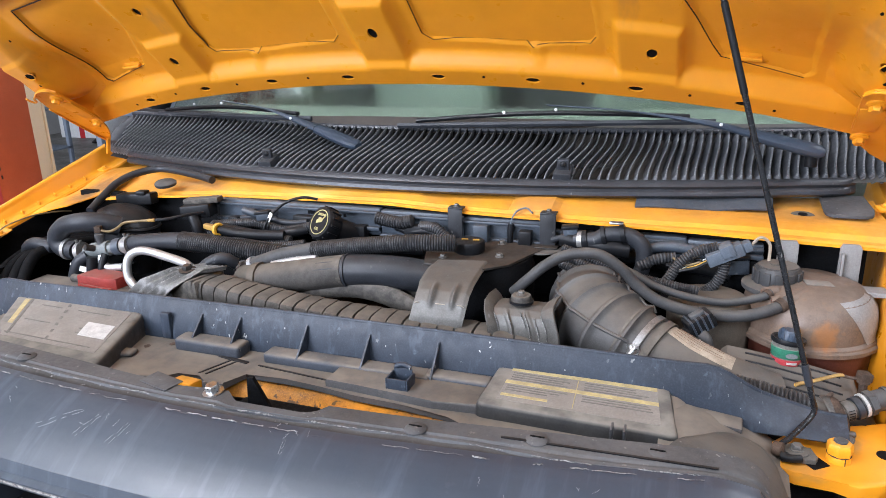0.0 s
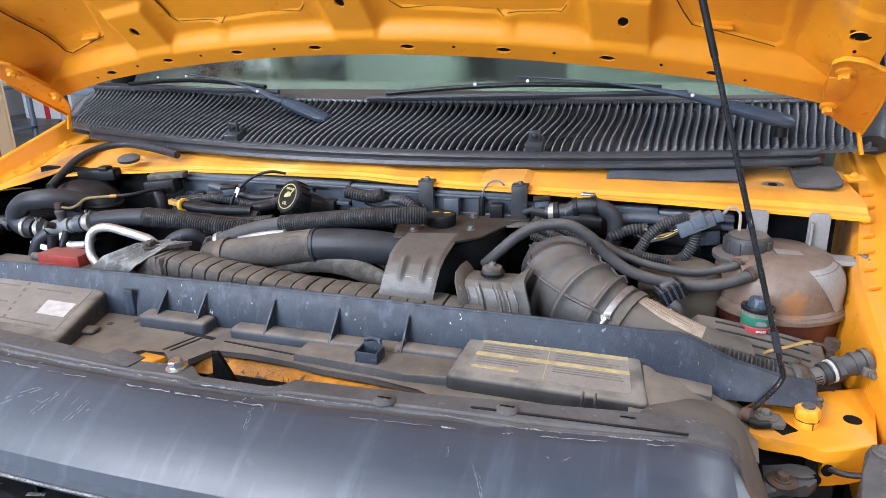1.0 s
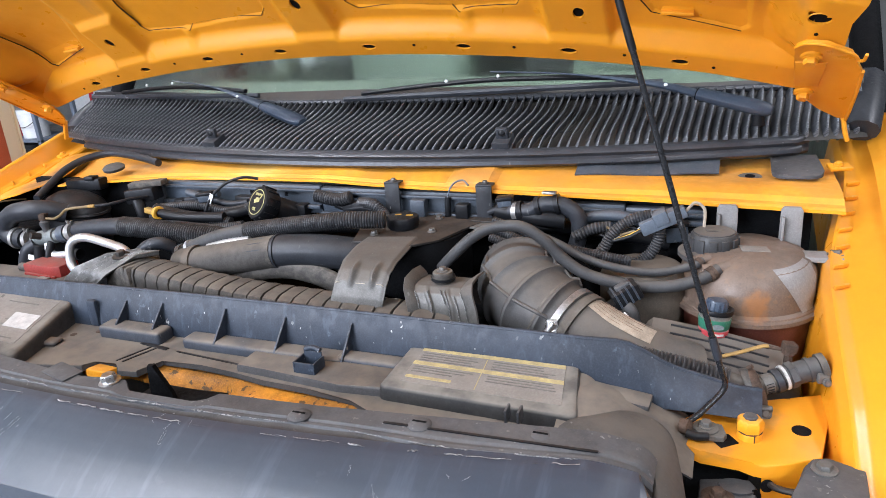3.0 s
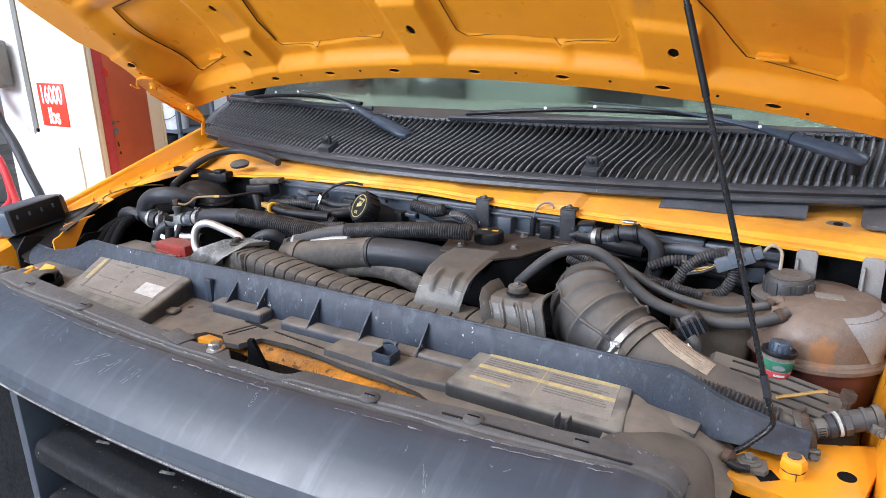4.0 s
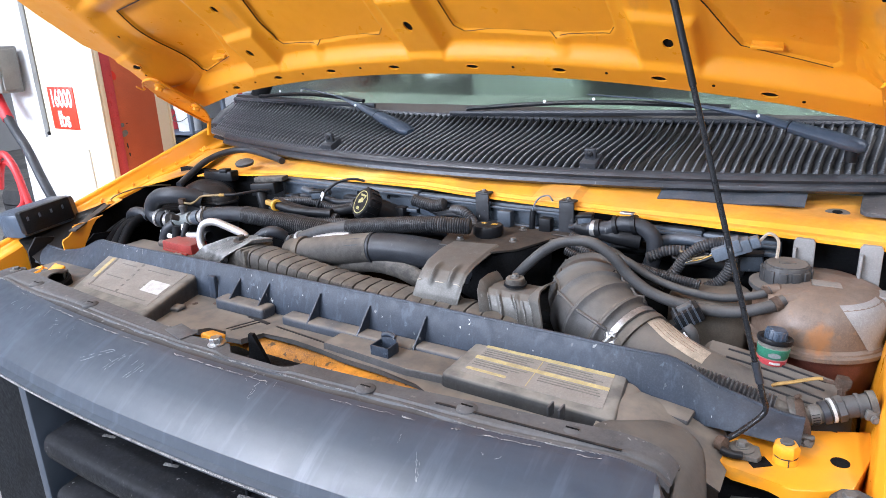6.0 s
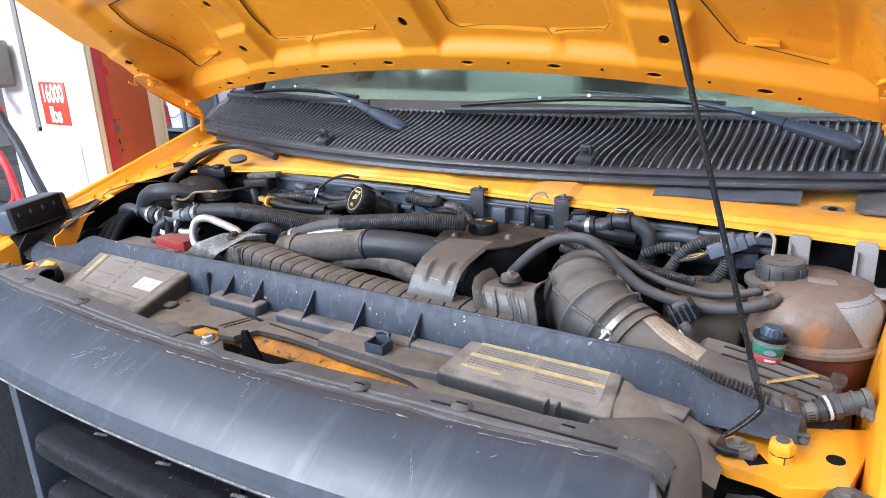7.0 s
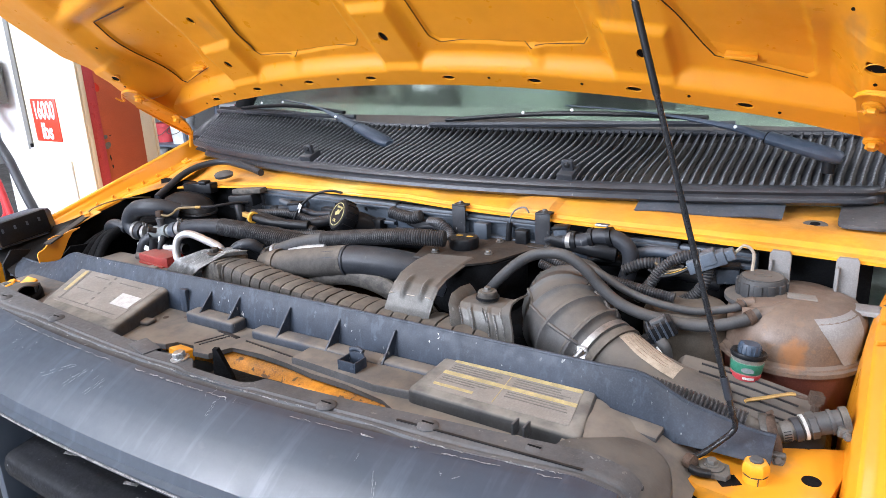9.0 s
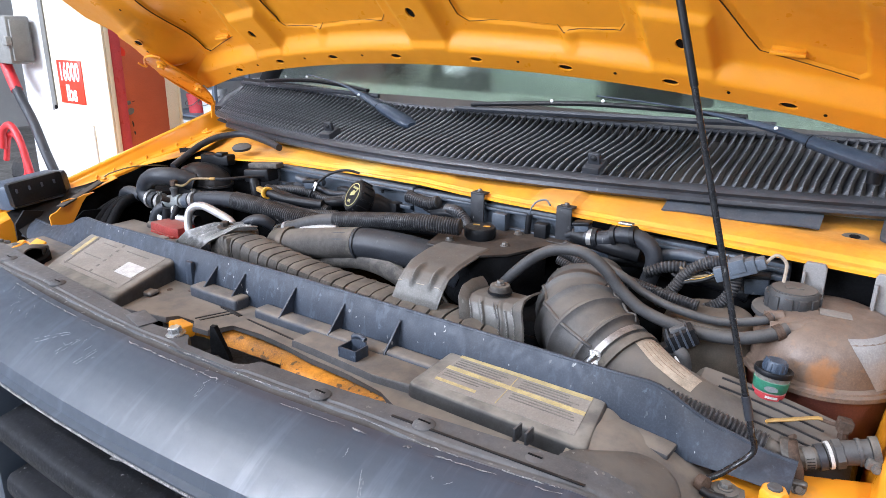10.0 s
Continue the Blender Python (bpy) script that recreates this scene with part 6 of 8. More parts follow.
loom_thing([(-0.085, 0.45, 1.089), (0.03, 0.45, 1.106), (0.12, 0.455, 1.116), (0.19, 0.475, 1.115)], 0.0150, "thick black corrugated loom", 0.0046, 0.07)
hose("crossover_duct", [(-0.235, 0.435, 1.018), (-0.19, 0.425, 1.026), (-0.10, 0.42, 1.045), (0.0, 0.425, 1.062), (0.08, 0.435, 1.064), (0.15, 0.455, 1.052), (0.20, 0.47, 1.03)], 0.030, M_RUBBER, "wide dusty black crossover duct", ())
part("duct_collar", band((-0.192, 0.4255, 1.0255), (0.9, -0.02, 0.17), 0.0335, 0.016), M_CANISTER, bpy.data.objects["crossover_duct"], "grey clamp band")
part("dusty_sleeve", sweep(bmesh.new(), spline([(-0.235, 0.435, 1.018), (-0.19, 0.425, 1.026), (-0.10, 0.42, 1.045), (-0.004, 0.4247, 1.0615)], 10), 0.0308, 22), M_RUBBER_DUSTY, bpy.data.objects["crossover_duct"], "dust-grey rubber half of the duct")
part("duct_ring", band((0.0, 0.425, 1.062), (1, 0.08, 0.1), 0.0305, 0.004), M_RUBBER, bpy.data.objects["crossover_duct"])
part("foil_wrap", tube([(-0.17, 0.438, 1.053), (-0.12, 0.438, 1.066), (-0.07, 0.438, 1.074)], 0.0095, 10), M_ALU, thing("foil_pipe", "silver foil-wrapped pipe under the hose", "pipe", (-0.12, 0.452, 1.05)))
hose("vacuum_elbow", [(-0.315, 0.40, 1.04), (-0.285, 0.405, 1.062), (-0.262, 0.415, 1.066), (-0.25, 0.43, 1.052)], 0.012, M_RUBBER, "dusty black rubber elbow")

# heater hose, tees, loom on the left
hose("heater_hose", [(-0.60, 0.50, 1.085), (-0.625, 0.475, 1.098), (-0.661, 0.457, 1.101), (-0.708, 0.455, 1.090), (-0.737, 0.455, 1.064), (-0.728, 0.455, 1.041), (-0.688, 0.455, 1.036)], 0.0215, M_RUBBER, "thick black bent heater hose", (0.93,))
hose("heater_hose", [(-0.545, 0.462, 1.058), (-0.51, 0.46, 1.066), (-0.45, 0.46, 1.074), (-0.39, 0.46, 1.079)], 0.018, M_RUBBER, "black straight heater hose", (0.12,))
loom_thing([(-0.40, 0.46, 1.078), (-0.33, 0.462, 1.076), (-0.26, 0.47, 1.068), (-0.19, 0.485, 1.06), (-0.12, 0.50, 1.05)], 0.0195, "thick black corrugated loom", 0.0048, 0.06)
loom_thing([(-0.375, 0.53, 1.095), (-0.31, 0.53, 1.085), (-0.24, 0.53, 1.078), (-0.19, 0.535, 1.072)], 0.011, "thin black corrugated loom", 0.005)
tee = thing("hose_tee", "grey plastic heater hose tee with metal clips", "fitting", (-0.61, 0.455, 1.02))
part("body", tube([(-0.66, 0.455, 1.036), (-0.61, 0.455, 1.045), (-0.562, 0.461, 1.054)], 0.0125, 14), M_TEE, tee)
part("shoulder", tube([(-0.640, 0.455, 1.040), (-0.592, 0.457, 1.049)], 0.0165, 14), M_TEE, tee)
part("neck", turned([(0.0075, -0.012), (0.0085, 0.0), (0.0105, 0.004), (0.0105, 0.010), (0.007, 0.012)], pose(-0.612, 0.452, 1.070), 12), M_GREYPIPE, tee)
part("valve", bbox((-0.007, -0.007, -0.006), (0.007, 0.007, 0.008), 0.002, pose(-0.612, 0.452, 1.090, 0, 0, 20)), M_RUST, tee, "small rusty valve")
part("spur", tube([(-0.622, 0.445, 1.048), (-0.628, 0.432, 1.054), (-0.630, 0.426, 1.056)], 0.0070, 10), M_BLACKSTEEL, tee)
part("bottom_branch", tube([(-0.60, 0.450, 1.040), (-0.60, 0.436, 1.018), (-0.603, 0.430, 0.99)], 0.0085, 10), M_BLACK, tee)
part("quick_ring", tube([(-0.578, 0.459, 1.0515), (-0.560, 0.4605, 1.0550)], 0.0185, 16), M_HARNESS, tee, "slate-blue locking ring")
part("seal_ring", band((-0.5545, 0.461, 1.0560), (1, 0.08, 0.2), 0.0150, 0.007), M_LABEL_PAPER, tee, "pale blue-grey sleeve")
for x, z in ((-0.676, 1.035), (-0.538, 1.0595)):
    part("clip", band((x, 0.456, z), (1, 0.05, 0.2), 0.0190, 0.011), M_CLAMP, tee, "bright spring clip")
    for dx in (-0.004, 0.004):
        part("clip_ear", bbox((-0.0009, -0.003, 0.0), (0.0009, 0.003, 0.009), 0.0004, pose(x + dx, 0.452, z + 0.018, 0, 14 * (1 if dx > 0 else -1), 0)), M_CLAMP, tee)
hose("fuel_line", [(-0.605, 0.452, 1.088), (-0.578, 0.450, 1.089), (-0.556, 0.450, 1.098), (-0.535, 0.450, 1.1105), (-0.50, 0.452, 1.116), (-0.458, 0.455, 1.120)], 0.0028, M_OCHRE, "thin ochre valve rod with a bright tip", (), segs=8)
part("tip", tube([(-0.474, 0.4537, 1.1188), (-0.458, 0.455, 1.1202)], 0.0034, 8), M_LEVER, bpy.data.objects["fuel_line"], "bright yellow tip")
hose("wire", [(-0.458, 0.455, 1.120), (-0.440, 0.475, 1.119), (-0.425, 0.52, 1.118), (-0.42, 0.56, 1.112)], 0.0034, M_RUBBER, "short black wire beyond the rod", (), group="wires", segs=8)
hose("silver_pipe", [(-0.607, 0.444, 1.035), (-0.604, 0.440, 1.020), (-0.590, 0.440, 1.011), (-0.565, 0.440, 1.013), (-0.540, 0.440, 1.016)], 0.0078, M_ALU, "bent bare aluminium pipe below the tee")
part("plug", tube([(-0.542, 0.440, 1.016), (-0.515, 0.440, 1.017)], 0.0115, 12), M_BLACK, bpy.data.objects["silver_pipe"], "black rubber end")
hose("side_hose", [(-0.84, 0.46, 1.0), (-0.835, 0.455, 1.03), (-0.80, 0.45, 1.045), (-0.75, 0.45, 1.04)], 0.014, M_RUBBER, "black hose beside the fender")
hose("side_hose", [(-0.69, 0.44, 0.94), (-0.685, 0.435, 0.98), (-0.67, 0.44, 1.015), (-0.65, 0.45, 1.03)], 0.014, M_RUBBER, "short black hose below the tee")
hose("side_hose", [(-0.63, 0.44, 0.95), (-0.632, 0.435, 0.99), (-0.63, 0.44, 1.03)], 0.012, M_BLACK, "short black hose below the tee")
part("tag", bbox((-0.022, -0.001, -0.006), (0.022, 0.001, 0.006), 0, pose(-0.665, 0.432, 1.005, 0, 12, 5)), M_WHITE, tee, "white hose tag")
pump = thing("air_pump", "dusty black domed accumulator housing", "housing", (-0.62, 0.53, 1.0))
part("dome", turned([(0.064, -0.10), (0.064, 0.0), (0.056, 0.022), (0.036, 0.036), (0.015, 0.04)], pose(-0.640, 0.56, 1.075) @ Matrix.Rotation(radians(8), 4, "Y"), 32, (1.25, 0.9)), M_BLACK, pump)
part("dome_rim", turned([(0.065, -0.004), (0.067, 0.0), (0.065, 0.004)], pose(-0.640, 0.56, 1.079) @ Matrix.Rotation(radians(8), 4, "Y"), 32, (1.25, 0.9)), M_BLACK, pump)
hose("silver_pipe", [(-0.478, 0.400, 0.985), (-0.496, 0.40, 1.01), (-0.498, 0.405, 1.040), (-0.485, 0.41, 1.060), (-0.455, 0.415, 1.066), (-0.40, 0.41, 1.060), (-0.35, 0.40, 1.055), (-0.325, 0.39, 1.05)], 0.0088, M_ALU, "bare aluminium air-conditioning pipe")
bat = thing("battery", "dusty battery with a red terminal cover", "battery", (-0.56, 0.35, 0.9))
part("case", bbox((-0.76, 0.27, 0.85), (-0.44, 0.43, 0.985), 0.008), M_TRAY, bat)
tcov = part("terminal_cover", plate([(-0.624, 0.388), (-0.540, 0.380), (-0.520, 0.388), (-0.517, 0.432), (-0.600, 0.438), (-0.618, 0.430)], 0.983, 1.009, 0.005), M_RED, bat, "dusty red plastic terminal cover")
part("cover_rim", bbox((-0.050, -0.003, 0.0), (0.046, 0.003, 0.006), 0.002, pose(-0.572, 0.383, 0.984, 0, 0, -4)), M_RED, tcov)
part("cover_tab", bbox((-0.014, -0.008, 0.0), (0.014, 0.006, 0.004), 0.002, pose(-0.552, 0.372, 0.985, 0, 0, -4)), M_LABEL_PAPER, tcov)
part("post_end", tube([(-0.655, 0.405, 0.992), (-0.622, 0.405, 0.993)], 0.009, 10), M_RUBBER_DUSTY, bat)
for x in (-0.66, -0.54):
    part("case_clip", bbox((-0.022, -0.006, 0), (0.022, 0.006, 0.005), 0.002, pose(x, 0.34, 0.985)), M_LABEL_PAPER, bat)

# ledge hose, wires, dipstick, firewall channel
hose("ledge_hose", [(-0.68, 0.50, 1.115), (-0.69, 0.55, 1.135), (-0.69, 0.60, 1.158), (-0.675, 0.648, 1.172), (-0.635, 0.682, 1.178), (-0.57, 0.675, 1.176), (-0.50, 0.66, 1.170), (-0.455, 0.645, 1.166)], 0.0085, M_RUBBER, "black hose lying on the yellow ledge")
grommet = thing("grommet", "dark rubber grommet lying on the yellow ledge", "grommet", (-0.578, 0.632, 1.152))
part("pad", turned([(0.030, -0.004), (0.032, 0.004), (0.026, 0.009), (0.0, 0.011)], pose(-0.578, 0.632, 1.154, 12, 0, 0) @ Matrix.Diagonal((0.85, 0.7, 0.8, 1)), 24), M_HOSE_DUSTY, grommet)
hose("wire", [(-0.272, 0.548, 1.050), (-0.266, 0.550, 1.080), (-0.254, 0.556, 1.108), (-0.236, 0.566, 1.130), (-0.215, 0.580, 1.145), (-0.185, 0.592, 1.152), (-0.158, 0.602, 1.147)], 0.0030, M_BLACK, "thin black wire with a white tag", (), group="wires", segs=8)
part("tag", bbox((-0.004, -0.001, -0.011), (0.004, 0.001, 0.011), 0.0005, pose(-0.249, 0.556, 1.114, 0, 30, 0)), M_WHITE, bpy.data.objects["wire"], "white tape tag")
hose("wire", [(0.258, 0.600, 1.09), (0.258, 0.602, 1.125), (0.268, 0.606, 1.146), (0.285, 0.612, 1.152), (0.30, 0.600, 1.146)], 0.0017, M_BEIGE, "thin pale wire loop", (), group="wires", segs=8)
part("sheath", tube([(0.256, 0.600, 1.07), (0.257, 0.600, 1.10), (0.258, 0.602, 1.122)], 0.006, 10), M_BLACK, bpy.data.objects["wire.001"], "black sheath")
dip = thing("dipstick", "amber dipstick handle on a black tube", "dipstick", (-0.36, 0.53, 1.05))
dh = bmesh.new()
lathe(dh, [(0.0085, 0.0), (0.0135, 0.001), (0.0138, 0.006), (0.0125, 0.008), (0.0085, 0.0085), (0.0085, 0.0)], axis_pose((-0.338, 0.497, 1.098), (0.9, -0.35, 0.05)), 20)
part("handle", dh, M_AMBER, dip)
part("grip", bbox((-0.040, -0.006, -0.006), (-0.012, 0.006, 0.005), 0.002, pose(-0.336, 0.500, 1.097, 0, 6, -8)), M_LEVER, dip)
part("grip_neck", tube([(-0.352, 0.501, 1.097), (-0.338, 0.499, 1.098)], 0.0045, 8), M_LEVER, dip)
part("stem", tube([(-0.336, 0.50, 1.097), (-0.29, 0.51, 1.088), (-0.20, 0.53, 1.085)], 0.0105, 10), M_BLACK, dip)
loom_thing([(-0.372, 0.515, 1.083), (-0.31, 0.505, 1.076), (-0.26, 0.50, 1.072), (-0.20, 0.50, 1.072), (-0.14, 0.51, 1.078)], 0.0082, "thin black corrugated loom under the dipstick", 0.0045, 0.09)
blk = thing("fuse_connector", "dusty dark connector block under the ledge", "connector", (-0.44, 0.57, 1.1))
part("body", bbox((-0.035, -0.02, -0.018), (0.035, 0.02, 0.012), 0.004, pose(-0.445, 0.575, 1.116, 0, -6, 12)), M_BLACK, blk)
part("arm", bbox((-0.042, -0.015, 0), (0.040, 0.015, 0.012), 0.003, pose(-0.438, 0.587, 1.128, 0, -4, 12)), M_RUBBER_DUSTY, blk)
part("plug", tube([(-0.44, 0.55, 1.105), (-0.43, 0.545, 1.085), (-0.425, 0.545, 1.065)], 0.013, 10), M_BLACK, blk)
blk2 = thing("fuse_connector", "small black connector on the ledge edge", "connector", (-0.649, 0.61, 1.12))
part("body", bbox((-0.048, -0.015, 0), (0.048, 0.015, 0.026), 0.004, pose(-0.647, 0.61, 1.108, 0, -3, 6)), M_BLACK, blk2)
part("latch", bbox((-0.012, -0.012, 0), (0.012, 0.012, 0.01), 0.003, pose(-0.625, 0.605, 1.132, 0, 0, 10)), M_BLACK, blk2)

chan = thing("harness_channel", "slate-grey plastic harness channel along the firewall", "cable channel", (-0.05, 0.61, 1.07))
for x0, x1, z0, z1 in ((-0.42, -0.02, 1.075, 1.133), (0.16, 0.335, 1.07, 1.128), (-0.02, 0.16, 1.062, 1.130), (0.335, 0.455, 1.06, 1.112), (0.455, 0.575, 1.068, 1.116), (0.575, 0.70, 1.074, 1.112)):
    part("channel", bbox((x0, 0.612, z0), (x1, 0.632, z1), 0.004), M_HARNESS, chan)
    part("rail", bbox((x0, 0.602, z0 + 0.012), (x1, 0.614, z0 + 0.020), 0.002), M_HARNESS, chan)
    part("rail", bbox((x0, 0.604, z1 - 0.012), (x1, 0.614, z1 - 0.006), 0.002), M_HARNESS, chan)
for x in (-0.37, -0.30, -0.14, -0.06):
    part("clip", bbox((x - 0.012, 0.590, 1.07), (x + 0.012, 0.614, 1.098), 0.003), M_BLACK, chan)
part("fuse_lid", bbox((0.04, 0.588, 1.072), (0.105, 0.612, 1.108), 0.004), M_BLACK, chan)
loom_thing([(-0.02, 0.595, 1.118), (0.03, 0.59, 1.112), (0.06, 0.59, 1.118)], 0.012, "black corrugated loom at the firewall")
loom_thing([(0.075, 0.60, 1.105), (0.11, 0.585, 1.108), (0.135, 0.575, 1.095), (0.15, 0.56, 1.085)], 0.010, "black corrugated loom at the firewall")
loom_thing([(-0.40, 0.57, 1.085), (-0.30, 0.57, 1.095), (-0.22, 0.57, 1.085), (-0.15, 0.57, 1.10)], 0.009, "black corrugated loom at the firewall")
for pts, r in (([(-0.36, 0.55, 1.075), (-0.27, 0.55, 1.07), (-0.20, 0.555, 1.085), (-0.17, 0.57, 1.09)], 0.011), ([(-0.06, 0.56, 1.075), (0.02, 0.56, 1.08), (0.06, 0.565, 1.07)], 0.009), ([(-0.2, 0.55, 1.05), (-0.1, 0.545, 1.06), (0.0, 0.54, 1.072), (0.1, 0.55, 1.075)], 0.014)):
    hose("engine_hose", pts, r, M_BLACK, "black hose behind the engine", (), segs=10)
for k, (x0, x1) in enumerate(((-0.345, -0.315), (-0.215, -0.165), (0.185, 0.215), (0.275, 0.30))):
    part("bracket_clip", bbox((x0, 0.588, 1.082), (x1, 0.608, 1.118 - 0.006 * (k % 2)), 0.003), M_BLACK if k % 2 else M_HARNESS, chan)
# Two dark plates paint the channel's slots as shade.
part("slot", bbox((-0.19, 0.6105, 1.112), (-0.165, 0.6125, 1.121), 0.0005), M_DARK, chan)
part("slot", bbox((-0.105, 0.6105, 1.110), (-0.098, 0.6125, 1.117), 0.0005), M_DARK, chan)
for k, (pts, r) in enumerate((
        ([(-0.34, 0.585, 1.10), (-0.28, 0.58, 1.108), (-0.22, 0.575, 1.10), (-0.17, 0.575, 1.105)], 0.006),
        ([(-0.33, 0.582, 1.118), (-0.29, 0.58, 1.112), (-0.25, 0.585, 1.118)], 0.008),
        ([(0.02, 0.60, 1.10), (0.05, 0.595, 1.094), (0.09, 0.592, 1.098), (0.13, 0.59, 1.088)], 0.007),
        ([(0.34, 0.59, 1.10), (0.37, 0.585, 1.112), (0.395, 0.585, 1.118), (0.41, 0.58, 1.108)], 0.006),
        ([(0.50, 0.60, 1.09), (0.54, 0.60, 1.10), (0.585, 0.598, 1.098), (0.62, 0.60, 1.085)], 0.010),
        ([(0.42, 0.60, 1.07), (0.48, 0.60, 1.075), (0.54, 0.595, 1.068), (0.60, 0.60, 1.065), (0.65, 0.60, 1.055)], 0.012))):
    hose("firewall_cable", pts, r, (M_RUBBER, M_HARNESS, M_BLACK)[k % 3], "dark cable along the firewall", (), group="firewall cables", segs=10)
for x, y, z, w, h in ((-0.275, 0.575, 1.112, 0.030, 0.018), (0.375, 0.580, 1.120, 0.026, 0.024), (0.66, 0.596, 1.078, 0.035, 0.03)):
    p = thing("relay_block", "small dark plastic relay block at the firewall", "relay", (x, y, z - h / 2), "firewall relays")
    part("case", bbox((-w / 2, -0.012, -h / 2), (w / 2, 0.012, h / 2), 0.003, pose(x, y, z, 0, -6, 8)), M_HARNESS, p)
    part("cap", bbox((-w / 2 - 0.002, -0.014, h / 2 - 0.004), (w / 2 + 0.002, 0.010, h / 2 + 0.002), 0.0015, pose(x, y, z, 0, -6, 8)), M_BLACK, p)
for pts in ([(0.60, 0.54, 1.095), (0.575, 0.54, 1.088), (0.555, 0.545, 1.098)], [(0.598, 0.538, 1.092), (0.57, 0.535, 1.080), (0.545, 0.54, 1.086)], [(0.602, 0.542, 1.098), (0.58, 0.55, 1.098), (0.56, 0.555, 1.088)]):
    hose("wire", pts, 0.0022, M_OCHRE if pts[0][0] == 0.60 else M_BLACK, "thin loose wire by the connector", (), group="wires", segs=6)
# Engine forms in near-black, which paints the shade deep in the bay.
eng = thing("engine_block", "engine top deep in the bay, its shade painted near-black", "engine", (0, 0.55, 0.6))
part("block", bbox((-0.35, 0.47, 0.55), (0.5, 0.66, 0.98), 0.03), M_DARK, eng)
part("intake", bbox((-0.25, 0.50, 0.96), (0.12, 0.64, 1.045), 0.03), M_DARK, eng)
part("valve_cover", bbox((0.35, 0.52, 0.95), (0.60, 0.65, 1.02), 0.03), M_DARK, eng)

# ---- right side: intake bellows, air box, hoses ----
ib = thing("intake_bellows", "dusty grey ribbed intake bellows with a screw clamp", "air intake", (0.47, 0.45, 0.95))
BEL = [(0.420, 0.56, 1.035), (0.425, 0.51, 1.032), (0.434, 0.46, 1.027), (0.453, 0.42, 1.020), (0.487, 0.391, 1.009), (0.531, 0.374, 0.993)]
bl_line = resample(spline(BEL, 14), 0.003)
tot = sum((b - a).length for a, b in zip(bl_line, bl_line[1:]))


def bellow_r(s):
    base = float(np.interp(s / tot, [0, 0.3, 0.7, 0.9, 1.0], [0.050, 0.062, 0.069, 0.062, 0.058]))
    return base + 0.0075 * (abs(math.sin(math.pi * s / 0.033)) ** 16) * smooth(0.1, 0.2, s / tot)


part("bellows", sweep(bmesh.new(), bl_line, bellow_r, 36), M_DUCT, ib)
for ang in (0.62, 2.2):
    ridge = []
    for i in range(8, len(bl_line) - 6, 3):
        t = (bl_line[i + 1] - bl_line[i - 1]).normalized()
        n1 = (Vector((0, 0, 1)) - t * t.z).normalized()
        n2 = t.cross(n1)
        ridge.append(bl_line[i] + (n1 * math.cos(ang - 1.2) + n2 * math.sin(ang - 1.2)) * (bellow_r(3 * 0.001 * i) + 0.001))
    part("seam", sweep(bmesh.new(), ridge, 0.0028, 6), M_DUCT, ib)
cdir = Vector(BEL[-1]) - Vector(BEL[-2])
cpos = Vector(BEL[-1])
part("clamp_band", band(cpos - cdir * 0.12, cdir, 0.0622, 0.010, 0.0014), M_CLAMP, ib, "bright steel screw clamp")
part("clamp_screw", tube([cpos + Vector((-0.024, -0.062, 0.014)), cpos + Vector((-0.012, -0.054, 0.034))], 0.0062, 10), M_ZINC, ib)
part("clamp_housing", bbox((-0.008, -0.016, -0.006), (0.008, 0.016, 0.007), 0.003, pose(*(cpos + Vector((-0.0135, -0.0545, 0.0225))), 62, 0, 28)), M_ZINC, ib)
part("rubber_end", band(cpos - cdir * 0.62, cdir, 0.0635, 0.008, 0.003), M_RUBBER_DUSTY, ib)
part("rubber_end", band(cpos + cdir * 0.22, cdir, 0.060, 0.012, 0.004), M_RUBBER_DUSTY, ib)

ab = thing("air_box", "dusty grey air cleaner box with snorkel and paper label", "air cleaner", (0.70, 0.37, 0.9))
sn = [(0.529, 0.375, 0.9937), (0.570, 0.360, 0.981), (0.61, 0.345, 0.972), (0.66, 0.335, 0.962), (0.70, 0.345, 0.948)]
part("snorkel", sweep(bmesh.new(), spline(sn, 10), lambda s: 0.0585 - 0.03 * s, 30, 1.0), M_DUCT, ab)


def lid_point(s, t, up=0.0):
    edge = smooth(0.10, 0, s) + smooth(0.92, 1, s) + smooth(0.10, 0, t) + smooth(0.92, 1, t)
    return Vector((0.625 + 0.205 * s, 0.283 + 0.122 * t + 0.008 * s, 1.020 - 0.036 * s ** 1.4 - 0.040 * (1 - t) - 0.025 * edge + up))


part("lid", surface(30, 30, lid_point, 0.004), M_DUCT, ab)
part("body", bbox((0.61, 0.285, 0.78), (0.84, 0.405, 0.962), 0.02), M_BLACK, ab, "black lower box")
for k in range(5):
    # Thin black lines paint the shade in the lid's grooves.
    part("lid_rib", sweep(bmesh.new(), [lid_point(0.22 + 0.62 * j / 10, 0.84 - 0.13 * k, 0.0005) for j in range(11)], 0.0017, 6), M_BLACK, ab)


def on_snorkel(f, ang, lift=0.0012):
    line = spline(sn, 10)
    k = f * (len(line) - 1)
    i = min(int(k), len(line) - 2)
    p = line[i].lerp(line[i + 1], k - i)
    t = (line[i + 1] - line[i]).normalized()
    up = (Vector((0, 0, 1)) - t * t.z).normalized()
    way = sum((b_ - a_).length for a_, b_ in zip(line[:i + 1], line[1:i + 1])) + (line[i + 1] - line[i]).length * (k - i)
    return p + (up * math.cos(ang) + t.cross(up) * math.sin(ang)) * (0.0585 - 0.03 * way + lift)


